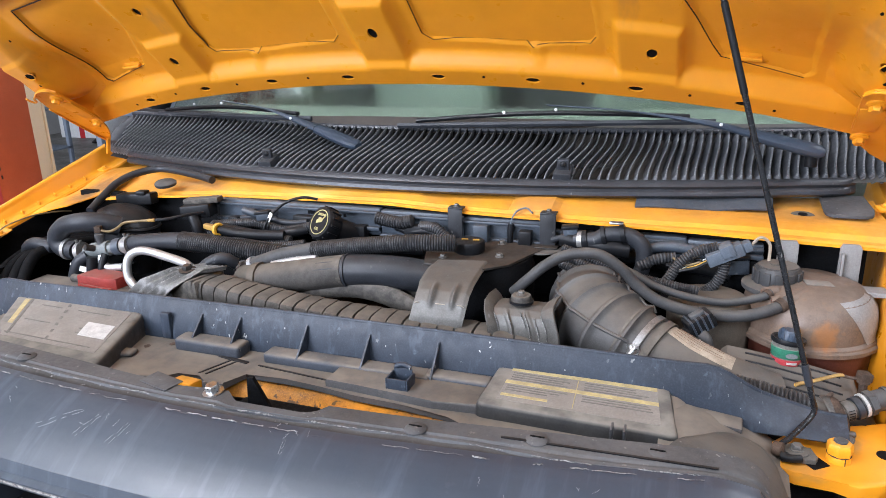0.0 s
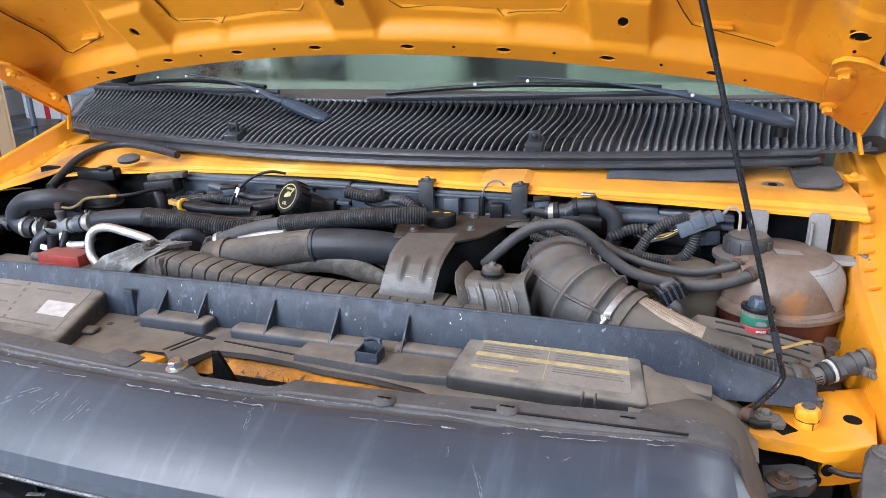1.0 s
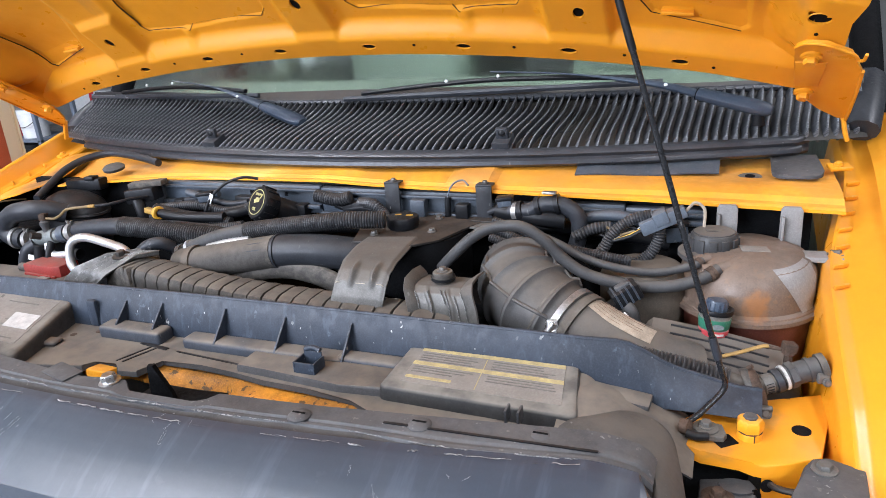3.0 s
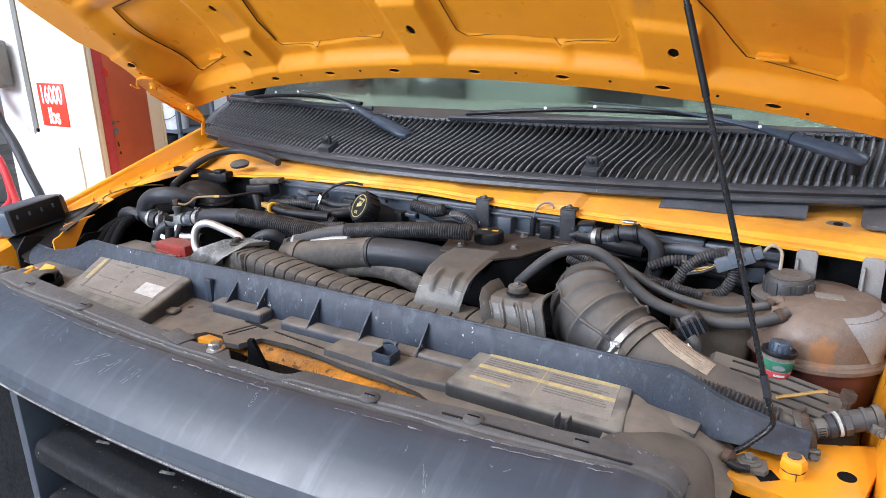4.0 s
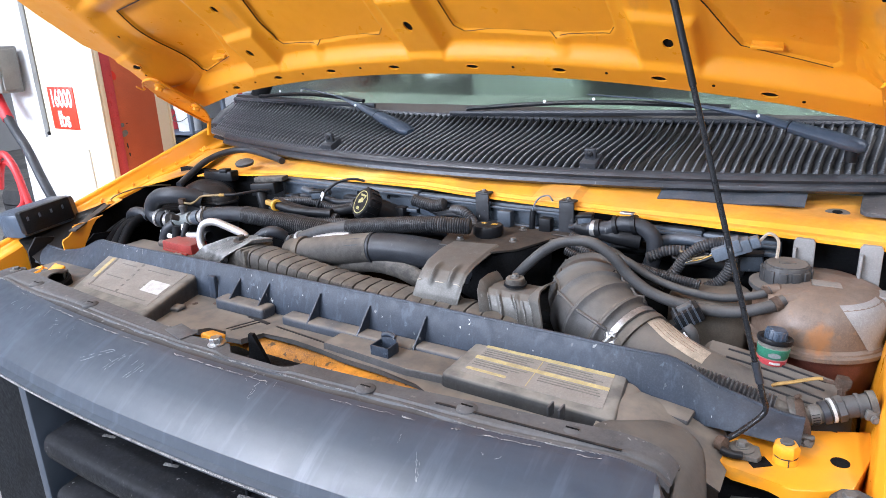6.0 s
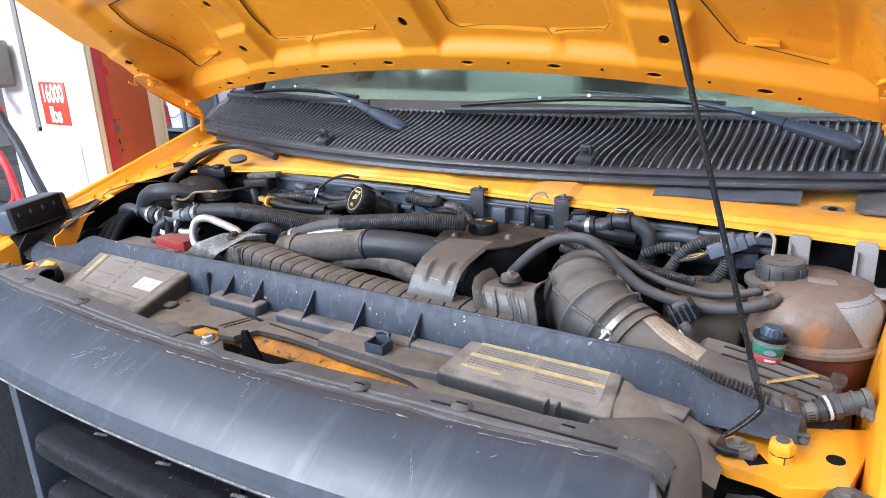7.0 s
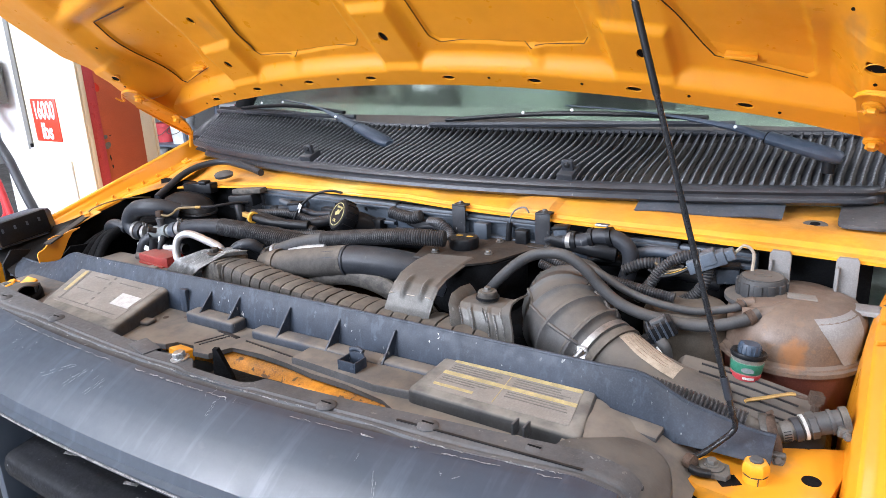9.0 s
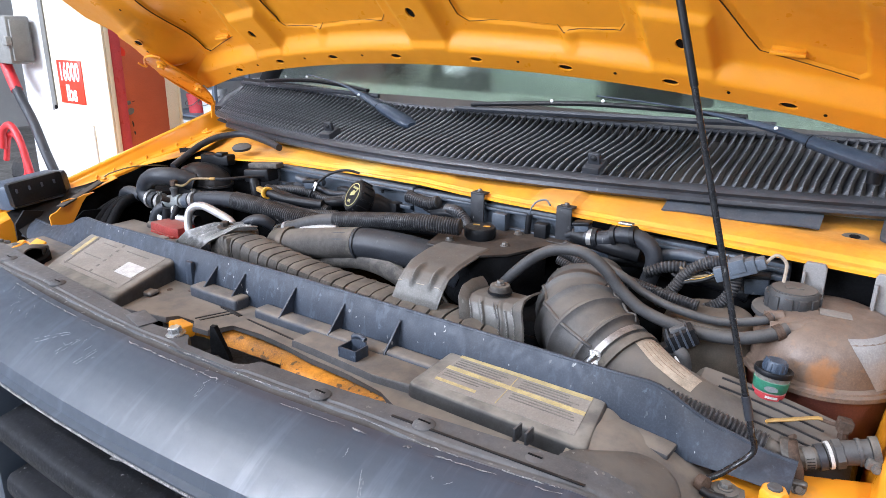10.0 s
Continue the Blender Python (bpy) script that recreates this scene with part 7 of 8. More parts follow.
lab = surface(16, 8, lambda s, t: on_snorkel(0.11 + 0.56 * s, 0.175 + 0.265 * s - (0.80 - 0.24 * s) * t))
part("paper_label", lab, M_OLDLABEL, ab, "torn beige paper label")
for k in range(6):
    row = [on_snorkel(0.16 + 0.44 * j / 12, 0.10 + 0.20 * j / 12 - (0.62 - 0.17 * j / 12) * k / 5, 0.0022) for j in range(13 if k % 3 else 9)]
    part("print_line", sweep(bmesh.new(), row, 0.0004, 4), M_FADED_PRINT, ab, "faded print on the label")

hose("coolant_hose", [(0.308, 0.43, 1.052), (0.335, 0.42, 1.08), (0.365, 0.42, 1.108), (0.400, 0.42, 1.128), (0.445, 0.42, 1.133), (0.482, 0.42, 1.114), (0.508, 0.42, 1.088), (0.545, 0.42, 1.064), (0.60, 0.425, 1.050), (0.66, 0.435, 1.047), (0.705, 0.45, 1.057), (0.728, 0.465, 1.068)], 0.0090, M_HOSE_DUSTY, "dusty grey coolant hose looping to the bottle", (0.955, 0.975), clamp=M_RUST, clamp_label="rusty spring clamp", width=0.005)
hose("coolant_hose", [(0.46, 0.47, 1.105), (0.50, 0.465, 1.090), (0.53, 0.46, 1.076), (0.58, 0.455, 1.064), (0.64, 0.46, 1.058), (0.69, 0.475, 1.066), (0.705, 0.485, 1.073)], 0.0064, M_HOSE_DUSTY, "thin dusty coolant hose", (0.93, 0.96), clamp=M_RUST, clamp_label="rusty spring clamp", width=0.004)
loom_thing([(0.372, 0.50, 1.092), (0.415, 0.50, 1.084), (0.455, 0.50, 1.070)], 0.0100, "black corrugated wiring loom sleeve", 0.0045, 0.08)
loom_thing([(0.39, 0.51, 1.098), (0.43, 0.51, 1.088), (0.47, 0.51, 1.074), (0.515, 0.505, 1.068), (0.56, 0.50, 1.063), (0.60, 0.50, 1.058)], 0.008, "black corrugated wiring loom sleeve", 0.0042, 0.08)
loom_thing([(0.528, 0.53, 1.035), (0.550, 0.535, 1.062), (0.568, 0.54, 1.092), (0.595, 0.545, 1.112), (0.625, 0.55, 1.120)], 0.0090, "black corrugated loom arching over the bay", 0.0045, 0.08)
loom_thing([(0.637, 0.55, 1.105), (0.636, 0.545, 1.080), (0.622, 0.54, 1.055), (0.595, 0.53, 1.040), (0.562, 0.52, 1.034)], 0.0090, "black corrugated loom arching over the bay", 0.0045, 0.08)
loom_thing([(0.50, 0.55, 1.075), (0.53, 0.555, 1.09), (0.56, 0.56, 1.094)], 0.009, "black corrugated wiring loom sleeve")
for k, (dy, dz) in enumerate(((0.0, 0.0), (0.012, 0.010), (0.014, -0.010), (-0.008, -0.012))):
    loom_thing([(0.376, 0.494 + dy, 1.102 + dz), (0.418, 0.485 + dy, 1.092 + dz), (0.462, 0.482 + dy, 1.076 + dz), (0.49, 0.48 + dy, 1.068 + dz)], 0.0072, "black corrugated loom in a bundle behind the intake", 0.0042, 0.09)
hose("pvc_elbow", [(0.385, 0.575, 1.108), (0.42, 0.57, 1.112), (0.445, 0.57, 1.124), (0.478, 0.57, 1.124), (0.502, 0.568, 1.108), (0.507, 0.565, 1.08), (0.500, 0.56, 1.05)], 0.0140, M_RUBBER, "black moulded breather elbow", (0.06,))
for q in ((0.405, 0.572, 1.110), (0.437, 0.570, 1.121), (0.470, 0.570, 1.126)):
    part("collar", band(q, (1, 0, 0.25), 0.0145, 0.008, 0.003), M_BLACK, bpy.data.objects["pvc_elbow"], "moulded rubber collar")
hose("pvc_elbow", [(0.36, 0.58, 1.108), (0.39, 0.575, 1.105), (0.44, 0.57, 1.10), (0.48, 0.575, 1.095)], 0.015, M_BLACK, "short wide black breather pipe")
part("clip_tab", bbox((-0.012, -0.006, 0), (0.012, 0.006, 0.004), 0.001, pose(0.458, 0.56, 1.146)), M_ZINC, bpy.data.objects["pvc_elbow"], "bright clip")
con = thing("wire_connector", "grey plastic wiring connector with coloured wires", "connector", (0.64, 0.55, 1.1))
cm = pose(0.640, 0.545, 1.112, 0, -24, 10) @ Matrix.Scale(0.85, 4)
part("shell", bbox((-0.040, -0.014, -0.012), (0.030, 0.014, 0.014), 0.003, cm), M_BEIGE, con)
part("lock", bbox((-0.012, -0.017, -0.004), (0.014, 0.017, 0.020), 0.002, cm), M_BEIGE, con)
part("rear", bbox((0.030, -0.011, -0.009), (0.046, 0.011, 0.011), 0.002, cm), M_BEIGE, con)
for k, mm in enumerate((M_BLACK, M_AMBER, M_BLACK, M_WHITE)):
    part("lead", tube([cm @ Vector((-0.038, -0.008 + 0.005 * k, 0)), cm @ Vector((-0.065, -0.008 + 0.006 * k, -0.002)), cm @ Vector((-0.095, 0.0, 0.0))], 0.0028, 6), mm, con)
part("lead", tube([cm @ Vector((0.046, 0, 0)), (0.688, 0.55, 1.142), (0.702, 0.55, 1.132), (0.703, 0.545, 1.105)], 0.0026, 6), M_OLDLABEL, con, "pale loose wire")
bb = thing("brake_booster", "round dusty brown canister beside the air box", "canister", (0.61, 0.50, 0.9))
part("can", turned([(0.060, -0.15), (0.066, -0.14), (0.066, -0.012), (0.058, 0.0), (0.05, 0.002)], pose(0.618, 0.51, 1.048), 32), M_CANISTER, bb)
# Dark block added for the shade behind the canister.
part("dark_backing", bbox((0.50, 0.60, 0.95), (0.70, 0.64, 1.09), 0.02), M_DARK, bb)
sen = thing("air_flow_sensor", "dusty black sensor plug on the air intake", "sensor", (0.585, 0.43, 1.0))
sm = pose(0.604, 0.412, 1.040, 0, -28, 25)
sb = part("body", bbox((-0.021, -0.015, -0.012), (0.021, 0.015, 0.013), 0.003, sm), M_BLACK, sen)
for k in range(4):
    part("body_rib", bbox((-0.016 + 0.009 * k, -0.0165, -0.011), (-0.013 + 0.009 * k, 0.0150, 0.0148), 0.0008, sm), M_HARNESS, sb)
part("lock_tab", bbox((-0.010, -0.006, 0.012), (0.012, 0.006, 0.018), 0.0015, sm), M_GREYPIPE, sb)
part("plug", bbox((-0.020, -0.011, -0.011), (0.010, 0.010, 0.007), 0.003, pose(0.590, 0.402, 1.026, 0, -28, 25)), M_BLACK, sen)
part("boot", tube([(0.606, 0.398, 1.026), (0.614, 0.395, 1.019), (0.618, 0.394, 1.004)], 0.0105, 12), M_HOSE_DUSTY, sen)
part("nozzle", tube([(0.590, 0.398, 1.016), (0.602, 0.394, 1.012), (0.611, 0.392, 1.002)], 0.0085, 10), M_RUBBER, sen)
part("clip_wire", tube([(0.606, 0.388, 1.022), (0.612, 0.385, 1.016), (0.618, 0.386, 1.008)], 0.0022, 6), M_WHITE, sen, "white clip")
bra = thing("hose_bracket", "thin dark steel hose bracket", "bracket", (0.47, 0.47, 1.05))
part("strip", tube([(0.425, 0.46, 1.088), (0.455, 0.455, 1.075), (0.485, 0.45, 1.062), (0.515, 0.445, 1.048), (0.53, 0.44, 1.035)], 0.009, 8, flat=0.25), M_RUBBER_DUSTY, bra)
part("clip", band((0.475, 0.45, 1.068), (1, 0, -0.4), 0.013, 0.008), M_BLACK, bra)

# coolant bottle
cbm = thing("coolant_bottle", "dusty brown translucent coolant bottle with black cap", "bottle", (0.765, 0.55, 0.88))
BC = (0.768, 0.545)
part("upper_shell", turned([(0.112, 0.998), (0.114, 1.003), (0.112, 1.008), (0.106, 1.011), (0.106, 1.03), (0.102, 1.050), (0.090, 1.066), (0.066, 1.076), (0.03, 1.079)], pose(BC[0], BC[1], 0), 48, (0.93, 1.05)), M_BOTTLE, cbm)
part("seam", turned([(0.112, 0.996), (0.118, 0.998), (0.118, 1.004), (0.112, 1.006)], pose(BC[0], BC[1], 0), 48, (0.93, 1.05)), M_BOTTLE, cbm, "moulded seam flange")
part("lower_shell", turned([(0.085, 0.86), (0.100, 0.88), (0.104, 0.92), (0.106, 0.997)], pose(BC[0], BC[1], 0), 48, (0.93, 1.05)), M_BOTTLE_LOW, cbm, "lower half dark with red-brown coolant")
NP = (0.718, 0.548)
part("neck_flange", turned([(0.050, 1.058), (0.0525, 1.061), (0.0525, 1.067), (0.042, 1.071)], pose(NP[0], NP[1], 0), 36), M_DUCT, cbm)
cap = part("cap", turned([(0.034, 1.067), (0.0355, 1.070), (0.0355, 1.091), (0.032, 1.097), (0.012, 1.098)], pose(NP[0], NP[1], 0), 36), M_HOSE_DUSTY, cbm, "dusty black ribbed cap")
for k in range(12):
    a = 2 * math.pi * k / 12
    part("cap_rib", bbox((-0.0022, -0.0060, 1.070), (0.0022, 0.0060, 1.092), 0.001, pose(NP[0] + 0.0352 * math.cos(a), NP[1] + 0.0352 * math.sin(a), 0, 0, 0, math.degrees(a))), M_HOSE_DUSTY, cap)
part("cap_top", turned([(0.0295, 1.0972), (0.0295, 1.0988), (0.02, 1.0993)], pose(NP[0], NP[1], 0), 28), M_DUCT, cap, "brown dust on the cap")
part("cap_mark", bbox((-0.012, -0.006, 0.0015), (0.012, 0.006, 0.0028), 0.0004, pose(NP[0], NP[1], 1.0976, 0, 0, 20)), M_RUBBER_DUSTY, cap)
part("torn_label", bbox((-0.020, -0.012, 0), (0.020, 0.012, 0.0015), 0.0005, pose(0.776, 0.530, 1.0785, 0, 3, 10)), M_LABEL_PAPER, cbm, "remains of a torn label")
for x in (0.735, 0.827):
    lug = part("lug", plate([(-0.016, 0), (0.016, 0), (0.0155, 0.070), (0.012, 0.076), (-0.012, 0.076), (-0.0155, 0.070)], -0.004, 0.004, 0.001, pose(x, 0.597, 1.051, 90, 0, 0)), M_BOTTLE_CLEAN, cbm, "pale grey mounting lug")
    part("lug_rib", bbox((-0.014, -0.010, 0.0), (-0.010, 0.0, 0.055), 0.001, pose(x, 0.593, 1.058)), M_BOTTLE_CLEAN, lug)


def shell_patch(a0, a1, z0, z1, lift):
    prof_z = [1.003, 1.008, 1.011, 1.03, 1.050, 1.066, 1.076, 1.079]
    prof_r = [0.114, 0.112, 0.106, 0.106, 0.102, 0.090, 0.066, 0.03]

    def fn(s, t):
        a = radians(a0 + (a1 - a0) * (0.55 + (s - 0.55) * (0.25 + 0.75 * t)))
        z = z0 + (z1 - z0) * t
        r = float(np.interp(z, prof_z, prof_r)) + lift
        return Vector((BC[0] + 0.93 * r * math.cos(a), BC[1] + 1.05 * r * math.sin(a), z))
    return surface(16, 10, fn)


part("clean_patch", shell_patch(-66, -12, 1.010, 1.071, 0.0012), M_BOTTLE_CLEAN, cbm, "wiped pale grey patch")
part("outlet", tube([(0.706, 0.47, 1.060), (0.735, 0.475, 1.064), (0.755, 0.50, 1.068)], 0.0115, 12), M_BOTTLE, cbm)
part("outlet", tube([(0.695, 0.49, 1.068), (0.715, 0.50, 1.070)], 0.009, 12), M_BOTTLE, cbm)
strap = part("mount_arm", plate([(-0.055, -0.012), (-0.01, -0.018), (0.045, -0.018), (0.052, 0.0), (0.045, 0.018), (-0.02, 0.014)], 0.0, 0.007, 0.002, pose(0.850, 0.552, 1.062, 0, 0, 0)), M_BOTTLE_CLEAN, cbm, "grey mounting arm")
part("mount_bolt", hexbolt(bmesh.new(), pose(0.886, 0.553, 1.069), 0.008, 0.006, 0.012), M_STEEL, cbm)

# small can of fluid with a black spout lid
can = thing("fluid_canister", "small clear fluid canister with green and red label and black lid", "canister", (0.722, 0.41, 0.97))
cz = pose(0.725, 0.400, 0.994, -6, 4, 0) @ Matrix.Diagonal((0.78, 0.78, 0.68, 1))
part("body", turned([(0.020, 0), (0.0235, 0.003), (0.0265, 0.034), (0.0285, 0.054)], cz, 28), M_CAN_CLEAR, can, "cloudy dusty cup")
part("green_label", turned([(0.0258, 0.019), (0.0266, 0.020), (0.0282, 0.040), (0.0274, 0.041)], cz, 28), M_GREEN, can, "faded green label band")
part("red_label", turned([(0.0246, 0.004), (0.0251, 0.005), (0.0264, 0.0165), (0.0257, 0.017)], cz, 28), M_CANRED, can, "faded red label band")
part("label_badge", turned([(0.009, 0), (0.009, 0.0008)], cz @ pose(0.006, -0.0272, 0.028, 90, 0, 12), 18, (1.2, 0.62)), M_TEE, can)
for k in range(5):
    part("print_bar", bbox((-0.0018, -0.0006, -0.0022), (0.0018, 0.0006, 0.0022), 0, cz @ pose(0.0262 * math.sin(0.05 + 0.15 * k), -0.0262 * math.cos(0.05 + 0.15 * k), 0.0105, 0, 0, math.degrees(0.05 + 0.15 * k))), M_LABEL_WHITE, can)
part("rim", turned([(0.027, 0.048), (0.0300, 0.050), (0.0312, 0.056), (0.0300, 0.060), (0.0255, 0.058), (0.024, 0.056)], cz, 28), M_BLACK, can)
lid = part("lid", turned([(0.0185, 0.052), (0.0180, 0.072), (0.016, 0.077), (0.006, 0.078)], cz, 24), M_BLUEBLACK, can, "dull black screw lid")
for k in range(14):
    a = 2 * math.pi * k / 14
    part("lid_ridge", bbox((-0.0012, -0.0016, 0.056), (0.0012, 0.0016, 0.073), 0.0005, cz @ pose(0.0183 * math.cos(a), 0.0183 * math.sin(a), 0, 0, 0, math.degrees(a))), M_BLUEBLACK, lid)
part("spout", plate([(-0.017, 0), (0.002, 0), (0.0, 0.006), (-0.014, 0.012)], -0.003, 0.003, 0.001, cz @ pose(-0.002, -0.006, 0.070, 90, 0, 12)), M_BLUEBLACK, can)

# lower right: corrugated hose, bracket, thermostat stub, amber lever
loom_thing([(0.625, 0.285, 1.010), (0.66, 0.285, 1.004), (0.692, 0.285, 0.999), (0.72, 0.285, 0.993), (0.747, 0.285, 0.989)], 0.0150, "grey-black corrugated drain hose", 0.0056, 0.11)
lower = hose("outlet_hose", [(0.742, 0.286, 0.990), (0.765, 0.287, 0.985), (0.785, 0.292, 0.984), (0.805, 0.302, 0.989), (0.815, 0.306, 0.993)], 0.0118, M_RUBBER_DUSTY, "dusty black outlet hose with a toothed steel clamp", ())
part("toothed_clamp", sweep(bmesh.new(), spline([(0.786, 0.2925, 0.984), (0.796, 0.2975, 0.9865)], 4), 0.0128, 20), M_STEEL, lower, "dull toothed clamp")
for k in range(5):
    part("clamp_slot", bbox((-0.0042, -0.0008, -0.0004), (0.0042, 0.0008, 0.0006), 0, axis_pose((0.791, 0.295, 0.985), (0.88, 0.42, 0.2)) @ Matrix.Rotation(radians(150 + 16 * k), 4, "Z") @ pose(0.0129, 0, 0, 90, 90, 0)), M_BLACK, lower)
part("collar", band((0.803, 0.301, 0.9885), (0.86, 0.40, 0.3), 0.0135, 0.008, 0.0015), M_RUBBER, lower)
pipe = hose("outlet_pipe", [(0.808, 0.3035, 0.991), (0.818, 0.308, 0.995), (0.832, 0.313, 0.999), (0.848, 0.318, 1.004)], 0.0140, M_HOSE_DUSTY, "grimy grey outlet fitting with a white ring", ())
part("white_ring", band((0.8105, 0.3045, 0.992), (0.86, 0.40, 0.3), 0.0146, 0.0035, 0.0012), M_LABEL_WHITE, pipe, "white plastic ring")
part("hex_collar", turned([(0.0150, -0.005), (0.0166, -0.004), (0.0166, 0.004), (0.0150, 0.005)], axis_pose((0.819, 0.308, 0.995), (0.86, 0.36, 0.3)), 6), M_HOSE_DUSTY, pipe)
part("step", band((0.838, 0.315, 1.001), (0.88, 0.30, 0.3), 0.0142, 0.004, 0.0015), M_HOSE_DUSTY, pipe)
pe = thing("pipe_clip", "dull steel worm clip at the pipe end", "clip", (0.85, 0.32, 1.0))
part("band", band((0.852, 0.319, 1.005), (0.9, 0.3, 0.26), 0.0152, 0.008), M_RUBBER_DUSTY, pe)
part("screw_housing", bbox((-0.007, -0.0055, -0.006), (0.007, 0.0055, 0.005), 0.0015, pose(0.853, 0.3035, 0.998, 10, 10, 20)), M_STEEL, pe, "bright screw housing")
part("tab_bolt", hexbolt(bmesh.new(), axis_pose((0.857, 0.297, 0.996), (0.3, -1, 0.2)), 0.0042, 0.004, 0.0055), M_STEEL, pe)
hb = thing("pipe_strap", "rusty steel pipe strap with a bolt", "bracket", (0.78, 0.28, 0.95), "pipe straps")
for dx, m_ in ((0.0, M_DARKSTEEL), (0.0075, M_RUST)):
    part("strap", tube([(0.764 + dx, 0.302, 0.998), (0.766 + dx, 0.288, 1.0015), (0.772 + dx, 0.273, 0.994), (0.779 + dx, 0.268, 0.980), (0.784 + dx * 0.6, 0.266, 0.964)], 0.0060, 10, flat=0.32), m_, hb)
part("strap_foot", bbox((-0.009, -0.004, -0.011), (0.009, 0.004, 0.010), 0.003, pose(0.789, 0.262, 0.966, 28, 0, 8), 3), M_DARKSTEEL, hb)
part("bolt", hexbolt(bmesh.new(), pose(0.790, 0.257, 0.966, 62, 0, 8), 0.005, 0.004, 0.0075), M_STEEL, hb)
part("pinch_screw", tube([(0.769, 0.304, 0.999), (0.774, 0.302, 1.004)], 0.003, 8), M_RUST, hb)
lev = thing("drain_lever", "worn ochre lever on a rusty tap", "lever", (0.78, 0.36, 0.98))
part("handle", tube([(0.733, 0.352, 0.981), (0.739, 0.352, 0.987), (0.760, 0.352, 0.996), (0.785, 0.355, 1.006), (0.794, 0.357, 1.007)], lambda s: 0.0040 - 0.006 * s, 8, flat=0.55), M_LEVER, lev)
part("handle_tip", tube([(0.731, 0.352, 0.979), (0.737, 0.352, 0.985)], 0.0042, 8, flat=0.7), M_AMBER, lev, "bare yellow tip")
part("wire_link", tube([(0.790, 0.356, 1.0068), (0.802, 0.357, 1.0045), (0.814, 0.356, 1.0050)], 0.0024, 8), M_RUST, lev)
tap = part("tap", turned([(0.0055, -0.03), (0.0055, -0.008), (0.0085, -0.006), (0.0085, 0.006), (0.0065, 0.008)], pose(0.818, 0.352, 1.008), 8), M_RUST, lev, "rusty square tap")
part("tap_block", bbox((-0.008, -0.008, -0.005), (0.008, 0.008, 0.007), 0.002, pose(0.818, 0.352, 1.010, 0, 8, 20)), M_RUST, tap)

# yellow corner bolt
yb = thing("corner_bolt", "chipped yellow-painted stud and nut on the corner plate", "bolt", (0.772, 0.210, 0.962))
nut = bmesh.new()
lathe(nut, [(0.0132, 0.958), (0.0137, 0.961), (0.0137, 0.970), (0.0128, 0.9715)], pose(0.772, 0.210, 0), 26)
part("spacer", nut, M_YELLOW_DIRTY, yb, "split yellow spacer")
# Dark sliver paints the shade in the spacer's slit.
part("slit", bbox((-0.0007, -0.0142, 0.960), (0.0007, -0.0120, 0.971), 0, pose(0.7715, 0.210, 0, 0, 0, 24)), M_RUST, yb)
part("nut", turned([(0.0125, 0.9715), (0.0146, 0.9725), (0.0152, 0.977), (0.0150, 0.983), (0.0125, 0.9865), (0.0085, 0.9875)], pose(0.772, 0.210, 0), 7), M_YELLOW_DIRTY, yb)
# Dark ring paints the shaded gap between nut and spacer.
part("gap", band((0.772, 0.210, 0.9718), (0, 0, 1), 0.0131, 0.0014, 0.0008), M_RUST, yb, "dark ring painting the gap below the nut")
part("stud", turned([(0.0080, 0.986), (0.0080, 0.9895), (0.0068, 0.9905)], pose(0.772, 0.210, 0), 8), M_GREYPIPE, yb, "bare steel stud end")

# lamp mountings at the front corners
def mirrored(outline, s):
    o = [(s * x, y) for x, y in outline]
    return o if s > 0 else o[::-1]


for s in (-1, 1):
    lm = thing("lamp_bracket", "dusty black lamp bracket with a rusty bolt", "bracket", (s * 0.76, 0.12, 0.85), "lamp brackets")
    part("plate", plate(mirrored([(0.721, 0.110), (0.735, 0.118), (0.748, 0.129), (0.770, 0.136), (0.781, 0.150), (0.783, 0.168), (0.775, 0.181), (0.751, 0.175), (0.722, 0.168)], s), 0.912, 0.925, 0.004), M_STRIP, lm)
    part("ring", turned([(0.0125, 0), (0.0165, 0.001), (0.0165, 0.004), (0.0125, 0.005)], pose(s * 0.761, 0.160, 0.9245), 28, (1.15, 0.8)), M_STRIP, lm)
    # Dark disc paints the shade inside the ring.
    part("ring_hole_shade", turned([(0.0124, 0), (0.0124, 0.0022)], pose(s * 0.761, 0.160, 0.9245), 28, (1.15, 0.8)), M_DARK, lm)
    part("washer", turned([(0.0175, 0), (0.0175, 0.002), (0.016, 0.003)], pose(s * 0.742, 0.138, 0.925), 28), M_RUST, lm, "rusty washer")
    part("rusty_bolt", hexbolt(bmesh.new(), pose(s * 0.742, 0.138, 0.928), 0.0075, 0.007, 0.0095), M_RUST, lm, "rusty bolt")
    part("arm", plate(mirrored([(0.726, 0.126), (0.748, 0.126), (0.790, 0.116), (0.815, 0.10), (0.80, 0.06), (0.722, 0.06)], s), 0.885, 0.918, 0.005), M_BLACK, lm)
    # Dark block paints the shade between plate and bracket.
    part("recess_shade", bbox((min(s * 0.705, s * 0.774), 0.186, 0.86), (max(s * 0.705, s * 0.774), 0.20, 0.945), 0.003), M_DARK, lm)
    fb = part("fender_bracket", plate(mirrored([(0.823, 0.152), (0.832, 0.168), (0.848, 0.174), (0.882, 0.16), (0.875, 0.05), (0.794, 0.055), (0.812, 0.109)], s), 0.955, 0.975, 0.005), M_STRIP, lm, "dark moulded bracket on the fender")
    part("bracket_bolt", hexbolt(bmesh.new(), pose(s * 0.842, 0.149, 0.975), 0.008, 0.006, 0.013), M_STEEL, fb)
    part("hook", tube([(s * 0.791, 0.166, 0.936), (s * 0.800, 0.152, 0.940), (s * 0.815, 0.146, 0.943), (s * 0.835, 0.142, 0.950)], 0.0038, 8), M_BLACKSTEEL, lm, "bent steel wire hook")

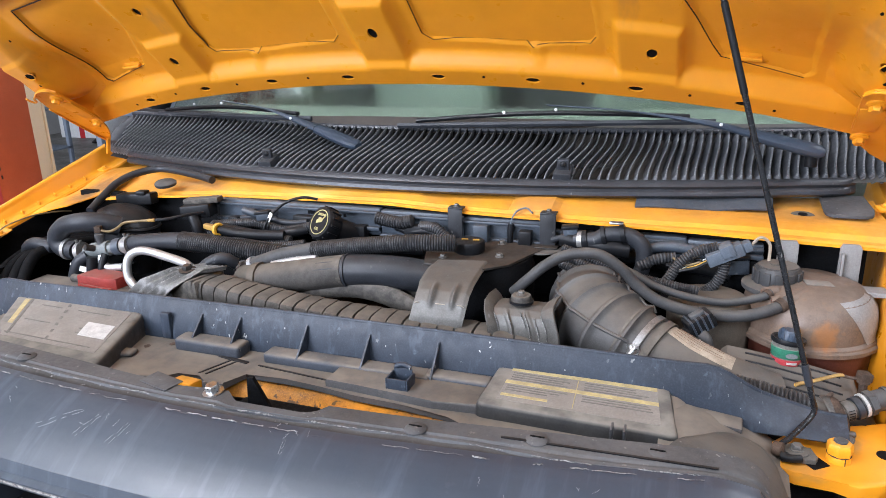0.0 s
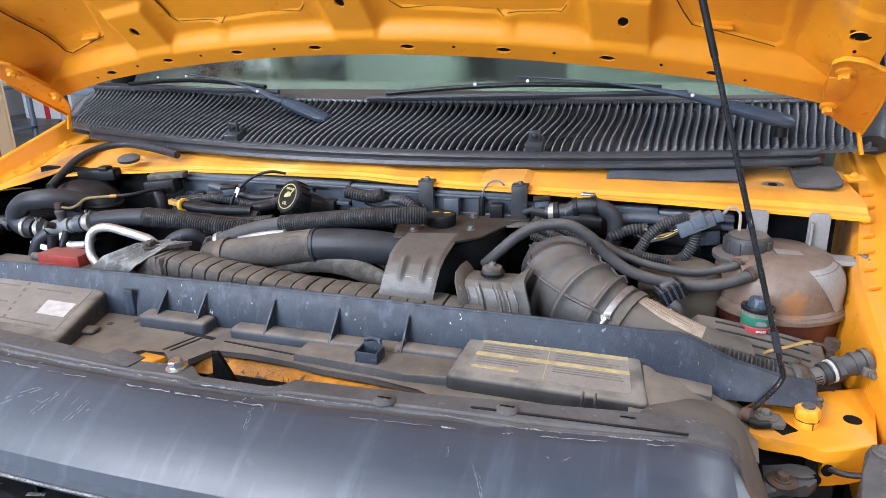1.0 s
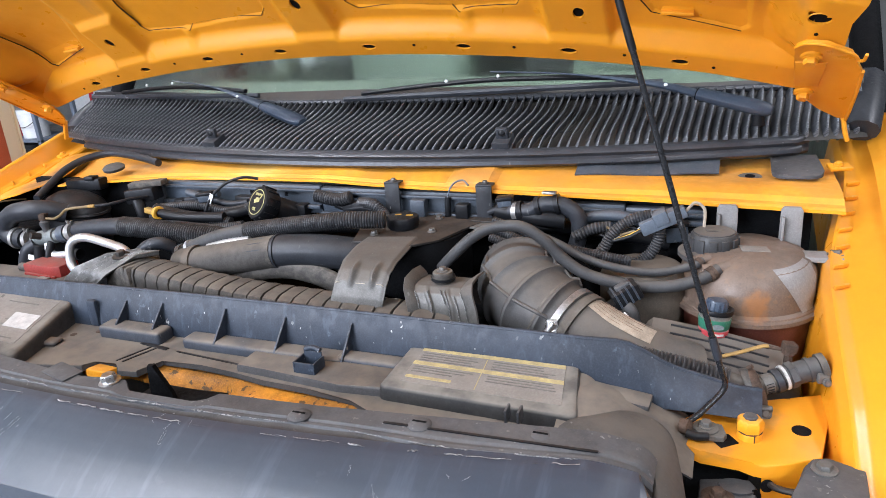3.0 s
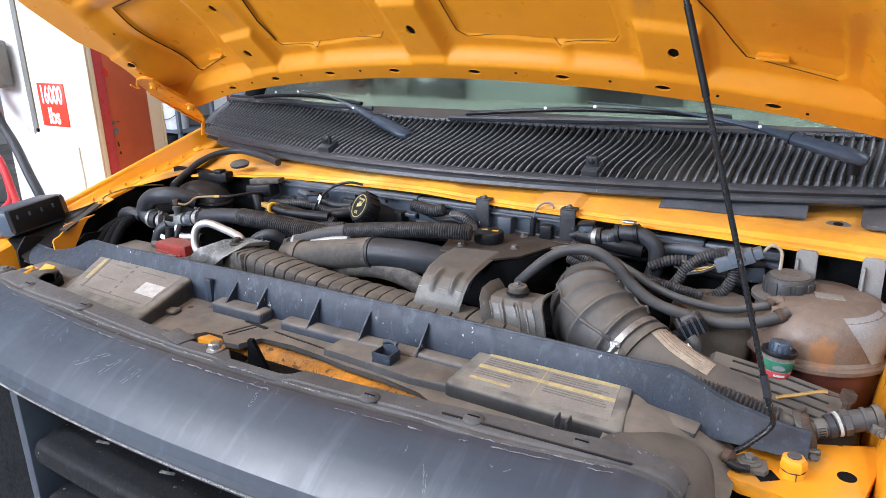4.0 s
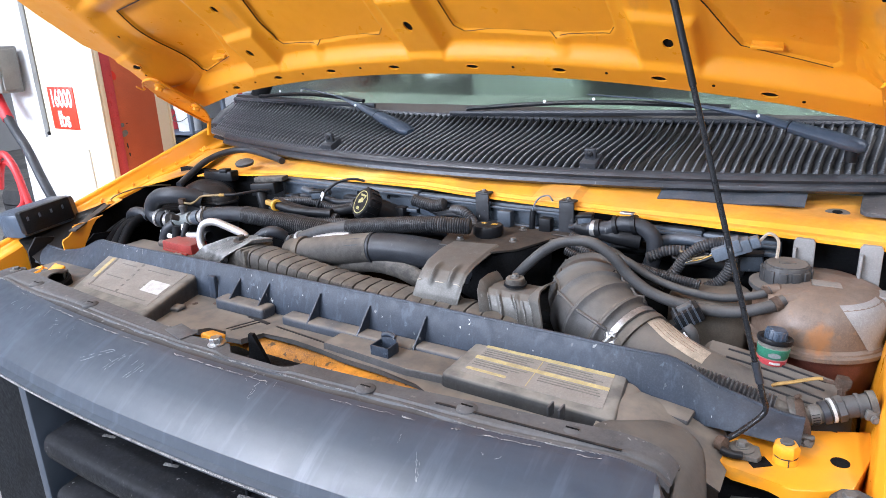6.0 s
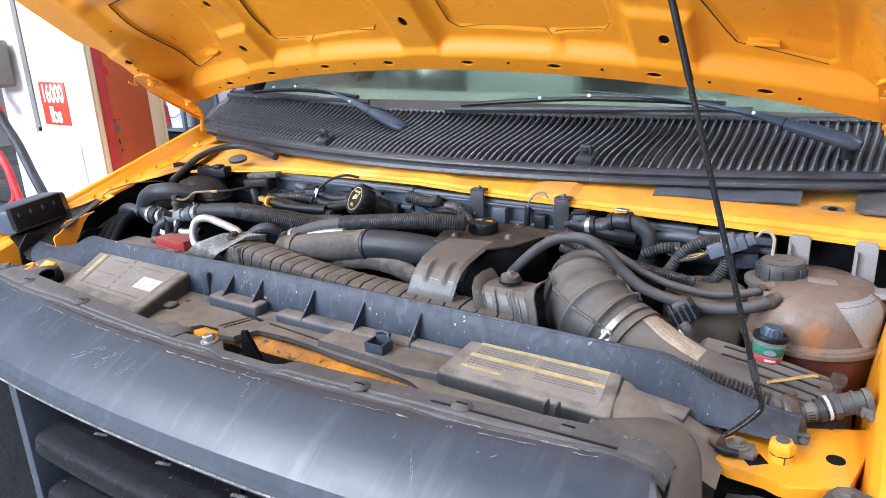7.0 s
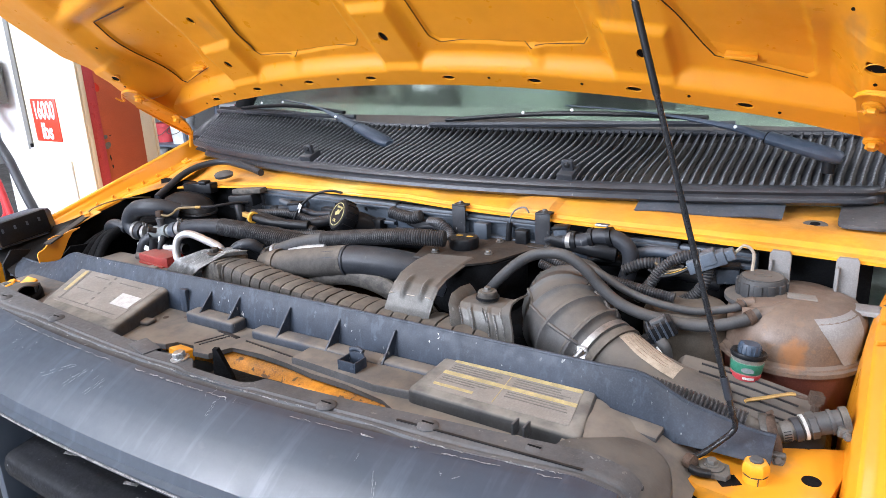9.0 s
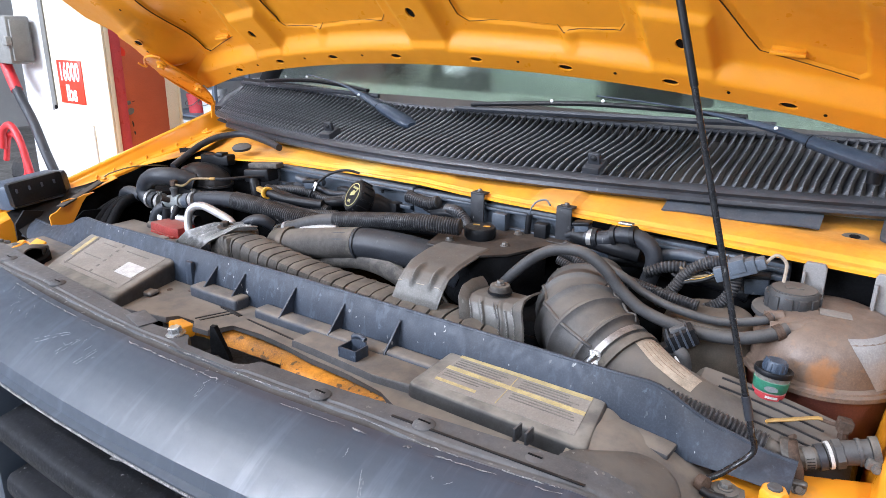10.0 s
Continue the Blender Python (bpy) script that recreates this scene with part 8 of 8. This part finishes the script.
lamp = thing("headlamp_housing", "black headlamp housing beside the fender", "housing", (-0.97, 0.26, 0.95))
part("housing", plate([(-0.065, -0.045), (-0.045, -0.060), (0.035, -0.065), (0.05, -0.055), (0.06, 0.06), (0.03, 0.10), (-0.05, 0.09)], -0.06, 0.0, 0.012, pose(-0.985, 0.275, 1.082, 6, -6, 0)), M_BLUEBLACK, lamp)
lid_m = pose(-0.985, 0.275, 1.082, 6, -6, 0)
part("lid", bbox((0.040, -0.058, -0.055), (0.066, 0.072, 0.004), 0.006, lid_m), M_BLACK, lamp, "black folded lid edge")
for k in range(4):
    # Small paler tabs, which also paint the highlights along the lid.
    part("lid_tab", bbox((0.0655, -0.045 + 0.030 * k, -0.022), (0.0685, -0.040 + 0.030 * k, -0.012), 0.001, lid_m), M_HARNESS, lamp)


def corner_panel(s, t):
    """The black sheet between the fender's lip and its flange, narrowing to the rear."""
    y = 0.222 + 0.218 * s
    xo = -0.958 + 0.030 * smooth(0.30, 0.44, y)
    xi = -0.872 - 0.046 * smooth(0.30, 0.44, y)
    zo = lip_height(y) - 0.004 - 0.008 * smooth(0.30, 0.44, y)
    zi = lip_height(y) - 0.058 + 0.046 * smooth(0.20, 0.40, y)
    return Vector((xo + (xi - xo) * t, y, zo + (zi - zo) * t - 0.006 * math.sin(math.pi * t)))


part("corner_panel", surface(30, 10, corner_panel, 0.003), M_BLACK, lamp, "black sheet below the housing")
part("bracket", plate([(-0.009, -0.10), (0.009, -0.10), (0.009, 0.09), (-0.009, 0.09)], -0.002, 0.002, 0.001, pose(-0.856, 0.365, 1.052, 8, 0, 28)), M_BLACKSTEEL, lamp)
part("bracket_bolt", hexbolt(bmesh.new(), pose(-0.890, 0.435, 1.063, 8, 0, 0), 0.008, 0.006, 0.013), M_YELLOW, lamp)
dark_bay = thing("battery_cable_bundle", "black hoses deep beside the fender", "cable", (-0.80, 0.5, 0.9))
for k in range(4):
    part("cable", tube([(-0.85 + 0.03 * k, 0.35, 0.96), (-0.86 + 0.03 * k, 0.42, 1.0 + 0.01 * k), (-0.84 + 0.03 * k, 0.52, 1.03), (-0.80 + 0.03 * k, 0.60, 1.02)], 0.012, 10), M_DARK, dark_bay)
yl = thing("left_corner_hardware", "yellow latch bits in the front corner", "hardware", (-0.66, 0.1, 0.97))
part("tongue", bbox((-0.013, -0.017, -0.004), (0.013, 0.017, 0.004), 0.003, pose(-0.672, 0.150, 1.000, 22, 14, 20)), M_YELLOW_DIRTY, yl)
part("tongue", bbox((-0.011, -0.014, -0.004), (0.011, 0.014, 0.004), 0.003, pose(-0.706, 0.126, 0.996, 15, -20, -10)), M_YELLOW_DIRTY, yl)
part("latch_bolt", hexbolt(bmesh.new(), pose(-0.735, 0.150, 0.990, 10, 0, 0), 0.009, 0.007, 0.014), M_YELLOW_DIRTY, yl, "yellow-painted bolt")
part("bracket_arm", tube([(-0.755, 0.145, 0.990), (-0.72, 0.140, 0.996), (-0.69, 0.138, 1.000), (-0.655, 0.14, 0.998)], 0.008, 8, flat=0.4), M_GRIME, yl)
part("cup", turned([(0.026, -0.04), (0.033, -0.02), (0.035, 0.004), (0.031, 0.008), (0.024, 0.002), (0.0, -0.004)], pose(-0.625, 0.118, 0.992, 12, 8, 0), 24), M_DARK, yl, "black cup")
part("dark_pan", plate([(-0.80, 0.10), (-0.57, 0.085), (-0.575, 0.222), (-0.80, 0.226)], 0.965, 0.981, 0.003), M_COVER_DUSTY, yl, "slate-grey corner pan")
# ---- lift and workshop clutter ----
lift = thing("vehicle_lift_column", "cream vehicle lift column with red carriage", "lift column", (-1.5, 0.88, 0))
post = bmesh.new()
box(post, (-1.64, 0.72, 0), (-1.31, 0.728, 3.6), 0.003)
box(post, (-1.64, 0.728, 0), (-1.632, 1.005, 3.6), 0.003)
box(post, (-1.64, 1.005, 0), (-1.358, 1.013, 3.6), 0.003)
box(post, (-1.372, 0.956, 0), (-1.364, 1.005, 3.6), 0.003)
box(post, (-1.318, 0.728, 0), (-1.31, 0.745, 3.6), 0.003)
part("post", post, M_CREAM, lift, "cream enamelled steel channel")
part("carriage", bbox((-1.60, 0.76, 0.55), (-1.352, 0.953, 2.2), 0.006), M_REDPAINT, lift, "faded red lift carriage")
# Brighter red paints the highlight along the fold of the carriage.
part("carriage_fold", bbox((-1.352, 0.755, 0.55), (-1.332, 0.796, 2.2), 0.01), M_PINKRED, lift, "folded red edge with its highlight painted on")
for z, y, r, q, m in ((1.172, 0.812, 0.014, 0.75, M_GREYBOX), (1.200, 0.808, 0.009, 0.8, M_GREYBOX), (1.203, 0.826, 0.006, 0.25, M_BLACKSTEEL), (1.13, 0.815, 0.003, 3.5, M_BLACKSTEEL), (1.10, 0.818, 0.003, 2.2, M_BLACKSTEEL), (1.363, 0.806, 0.011, 1.5, M_SIGN)):
    part("scuff", turned([(r, 0), (r * 0.8, 0.0008)], axis_pose((-1.3515, y, z), (1, 0, 0)) @ Matrix.Rotation(r * 40, 4, "Z"), 9, (1, q)), m, lift)
part("guard_bolt", turned([(0.007, 0), (0.007, 0.004), (0.003, 0.006)], axis_pose((-1.62, 0.706, 1.176), (0, -1, 0)), 12), M_DARK, lift)
part("side_panel", bbox((-1.86, 0.725, 0.0), (-1.645, 0.735, 3.6), 0.003), M_WHITE, lift, "white side panel")
# Grey strip in front of the post paints the shaded panel gap.
part("panel_gap_shade", bbox((-1.668, 0.716, 1.16), (-1.641, 0.722, 3.6), 0.001), M_GREYBOX, lift)
part("foot_guard", plate([(-1.62, 0.0), (-1.38, 0.0), (-1.40, 1.13), (-1.62, 1.17), (-1.66, 1.13), (-1.70, 0.9), (-1.70, 0.0)], -0.006, 0.0, 0.001, pose(-0.02, 0.712, 0, 90, 0, 0)), M_WHITE, lift, "white lower guard plate")
eb = part("control_box", bbox((-1.84, 0.63, 1.315), (-1.72, 0.71, 1.47), 0.008), M_GREYBOX, lift, "grey control box")
part("box_lid", bbox((-1.725, 0.64, 1.325), (-1.712, 0.70, 1.46), 0.004), M_GREYBOX, eb)
part("latch", bbox((-1.735, 0.618, 1.375), (-1.705, 0.636, 1.405), 0.003), M_GREYBOX, eb)
sg = part("capacity_sign", bbox((-1.600, 0.7165, 1.192), (-1.450, 0.7195, 1.332), 0.0008), M_SIGN, lift, "red capacity sign with white lettering")


lettering("16000", 0.063, pose(-1.525, 0.7155, 1.292, 90, 0, 0) @ Matrix.Diagonal((0.80, 1.28, 1, 1)), sg, M_WHITE, 0.0016)
lettering("lbs", 0.066, pose(-1.525, 0.7155, 1.224, 90, 0, 0) @ Matrix.Diagonal((0.92, 1.12, 1, 1)), sg, M_WHITE, 0.0016)

reel = thing("air_hose", "red air hose coil hanging on the lift", "hose", (-1.75, 0.6, 0.9))
part("coil", tube([(-1.82, 0.60, 1.03), (-1.80, 0.60, 1.09), (-1.74, 0.60, 1.115), (-1.69, 0.60, 1.07), (-1.66, 0.60, 0.99), (-1.64, 0.60, 0.93)], 0.012, 10), M_HOSERED, reel)
part("coil", tube([(-1.86, 0.62, 0.98), (-1.82, 0.62, 1.06), (-1.77, 0.62, 1.08), (-1.73, 0.62, 1.04), (-1.72, 0.62, 0.95), (-1.76, 0.61, 0.91)], 0.010, 10), M_HOSERED, reel)
cord = thing("power_cable", "thick black cable with a red sleeve", "cable", (-1.65, 0.65, 1.1))
part("cable", tube([(-1.80, 0.66, 1.26), (-1.74, 0.65, 1.20), (-1.66, 0.64, 1.13), (-1.59, 0.63, 1.04), (-1.54, 0.63, 0.95), (-1.53, 0.63, 0.85)], 0.016, 12), M_RUBBER, cord)
part("sleeve", tube([(-1.86, 0.67, 1.34), (-1.83, 0.665, 1.29), (-1.77, 0.655, 1.225)], 0.019, 12), M_HOSERED, cord, "red sleeve")


def tyre(m, r=0.30, w=0.11):
    bm = bmesh.new()
    lathe(bm, [(r * 0.58, -w), (r * 0.8, -w * 1.05), (r * 0.95, -w * 0.9), (r, -w * 0.6), (r, w * 0.6), (r * 0.95, w * 0.9), (r * 0.8, w * 1.05), (r * 0.58, w), (r * 0.56, 0)], m, 40)
    return bm


for k, m in enumerate((pose(-2.25, 1.1, 0.115), pose(-2.2, 1.12, 0.345, 0, 3, 0), pose(-2.27, 1.08, 0.575, 2, 0, 0), pose(-2.2, 1.1, 0.80, 0, -4, 0))):
    t = thing("tyre", "worn black tyre lying in a stack", "tyre", (m.translation.x, m.translation.y, m.translation.z - 0.11), "stacked tyres")
    part("tread", tyre(m), M_TYRE, t)
    for q in range(3):
        # Dark rings paint the shade of the tread grooves.
        part("groove", turned([(0.3005, -0.003), (0.3015, 0.0), (0.3005, 0.003)], m @ pose(0, 0, -0.04 + 0.04 * q), 40), M_DARK, t)

bench = thing("workbench", "blue-grey steel workbench against the back wall", "bench", (-3.6, 4.6, 0))
part("top", bbox((-4.6, 4.2, 0.86), (-2.2, 5.0, 0.92), 0.006), M_SHELF, bench)
part("shelf", bbox((-4.55, 4.25, 0.32), (-2.25, 4.95, 0.36), 0.004), M_SHELF, bench)
for x in (-4.55, -2.3):
    for y in (4.25, 4.92):
        part("leg", bbox((x - 0.03, y - 0.03, 0), (x + 0.03, y + 0.03, 0.86), 0.004), M_SHELF, bench)


def bucket(x, y, z, mat_, label, r=0.14, h=0.34):
    t = thing("bucket", label, "bucket", (x, y, z), "buckets")
    part("pail", turned([(r * 0.86, 0), (r, h), (r * 1.04, h), (r * 1.04, h - 0.03), (r * 1.0, h - 0.032)], pose(x, y, z), 28), mat_, t)
    part("lid", turned([(r * 1.05, h), (r * 1.05, h + 0.012), (r * 0.95, h + 0.015)], pose(x, y, z), 28), mat_, t)
    part("handle", tube([(x - r, y - 0.02, z + h * 0.8), (x - r * 0.7, y - r, z + h * 0.5), (x, y - r * 1.1, z + h * 0.42), (x + r * 0.7, y - r, z + h * 0.5), (x + r, y - 0.02, z + h * 0.8)], 0.004, 8), M_STEEL, t)


bucket(-2.5, 4.5, 0.92, M_WHITE, "white plastic bucket on the bench")
bucket(-2.85, 4.6, 0.92, M_WHITE, "white plastic bucket on the bench", 0.13, 0.30)
bucket(-3.2, 4.5, 0.92, M_BLACK, "black plastic pail on the bench", 0.12, 0.28)
bucket(-2.0, 3.4, 0.0, M_WHITE, "white plastic bucket on the concrete")
bucket(-2.35, 3.5, 0.0, M_BLACK, "black plastic bucket on the concrete", 0.15, 0.30)
funnel = thing("oil_bottle", "black funnel-topped bottle on the bench", "bottle", (-2.75, 4.3, 0.92))
part("body", turned([(0.06, 0), (0.065, 0.02), (0.065, 0.2), (0.03, 0.26), (0.012, 0.34), (0.010, 0.42)], pose(-2.75, 4.3, 0.92), 20), M_BLACK, funnel)
shelf_unit = thing("shelf_unit", "blue-grey steel shelf unit with pails", "shelf", (-6.0, 4.55, 0))
for z in (0.14, 0.48, 0.88):
    part("board", bbox((-6.55, 4.3, z - 0.025), (-5.52, 4.8, z), 0.004), M_SHELF, shelf_unit)
for x in (-6.53, -5.54):
    for y in (4.32, 4.78):
        part("post", bbox((x - 0.02, y - 0.02, 0), (x + 0.02, y + 0.02, 1.2), 0.003), M_SHELF, shelf_unit)
bucket(-5.80, 4.5, 0.48, M_WHITE, "white plastic bucket on the shelf", 0.14, 0.27)
bucket(-6.12, 4.5, 0.48, M_PINKRED, "red plastic pail on the shelf", 0.10, 0.20)
bucket(-5.88, 4.5, 0.14, M_BLACK, "black plastic bucket on the lower shelf", 0.14, 0.26)
bucket(-6.30, 4.5, 0.14, M_WHITE, "white plastic bucket on the lower shelf", 0.12, 0.24)
for k, (x, w, h) in enumerate(((-6.45, 0.22, 0.16), (-6.18, 0.28, 0.22), (-5.85, 0.24, 0.14))):
    c = thing("box", "pale plastic parts box on the shelf", "box", (x + w / 2, 4.5, 0.88), "boxes on the shelf unit")
    part("tub", bbox((x, 4.35, 0.88), (x + w, 4.7, 0.88 + h), 0.01), M_SHELF if k == 1 else M_WHITE, c)
    part("lid", bbox((x - 0.006, 4.344, 0.88 + h), (x + w + 0.006, 4.706, 0.895 + h), 0.004), M_WHITE, c)
chest = thing("white_chest", "white steel chest with a red stripe", "chest", (-8.95, 8.3, 0))
part("case", bbox((-9.45, 8.1, 0.0), (-8.45, 8.6, 0.52), 0.02), M_WHITE, chest)
part("stripe", bbox((-9.02, 8.09, 0.0), (-8.92, 8.10, 0.52), 0.002), M_HOSERED, chest, "red stripe")
stand = thing("jack_stand", "black steel stand on the concrete", "stand", (-8.25, 7.8, 0))
part("base", turned([(0.16, 0), (0.16, 0.02), (0.05, 0.10), (0.03, 0.12)], pose(-8.25, 7.8, 0), 16), M_BLACK, stand)
part("post", turned([(0.03, 0.11), (0.03, 0.34), (0.04, 0.36)], pose(-8.25, 7.8, 0), 12), M_BLACK, stand)
rack = thing("storage_rack", "steel storage rack with boxes far behind", "rack", (-3.4, 7.0, 0))
for z in (0.3, 1.0, 1.7, 2.4):
    part("shelf", bbox((-5.0, 6.7, z), (-1.6, 7.3, z + 0.04), 0.004), M_SHELF, rack)
for x in (-5.0, -3.3, -1.6):
    part("upright", bbox((x - 0.03, 6.7, 0), (x + 0.03, 6.76, 2.6), 0.003), M_SHELF, rack)
rng = random.Random(11)
for z in (0.34, 1.04, 1.74):
    x = -4.9
    while x < -1.9:
        w, h = rng.uniform(0.2, 0.42), rng.uniform(0.2, 0.48)
        c = thing("box", "storage box on the far rack", "box", (x + w / 2, 6.95, z), "boxes on the rack")
        part("carton", bbox((x, 6.75, z), (x + w, 7.2, z + h), 0.008), rng.choice((M_OLDLABEL, M_SHELF, M_WHITE, M_GREYBOX, M_BLACK)), c)
        part("lid", bbox((x - 0.005, 6.745, z + h * 0.84), (x + w + 0.005, 7.205, z + h + 0.004), 0.004), rng.choice((M_OLDLABEL, M_BLACK, M_WHITE)), c)
        x += w + rng.uniform(0.03, 0.12)
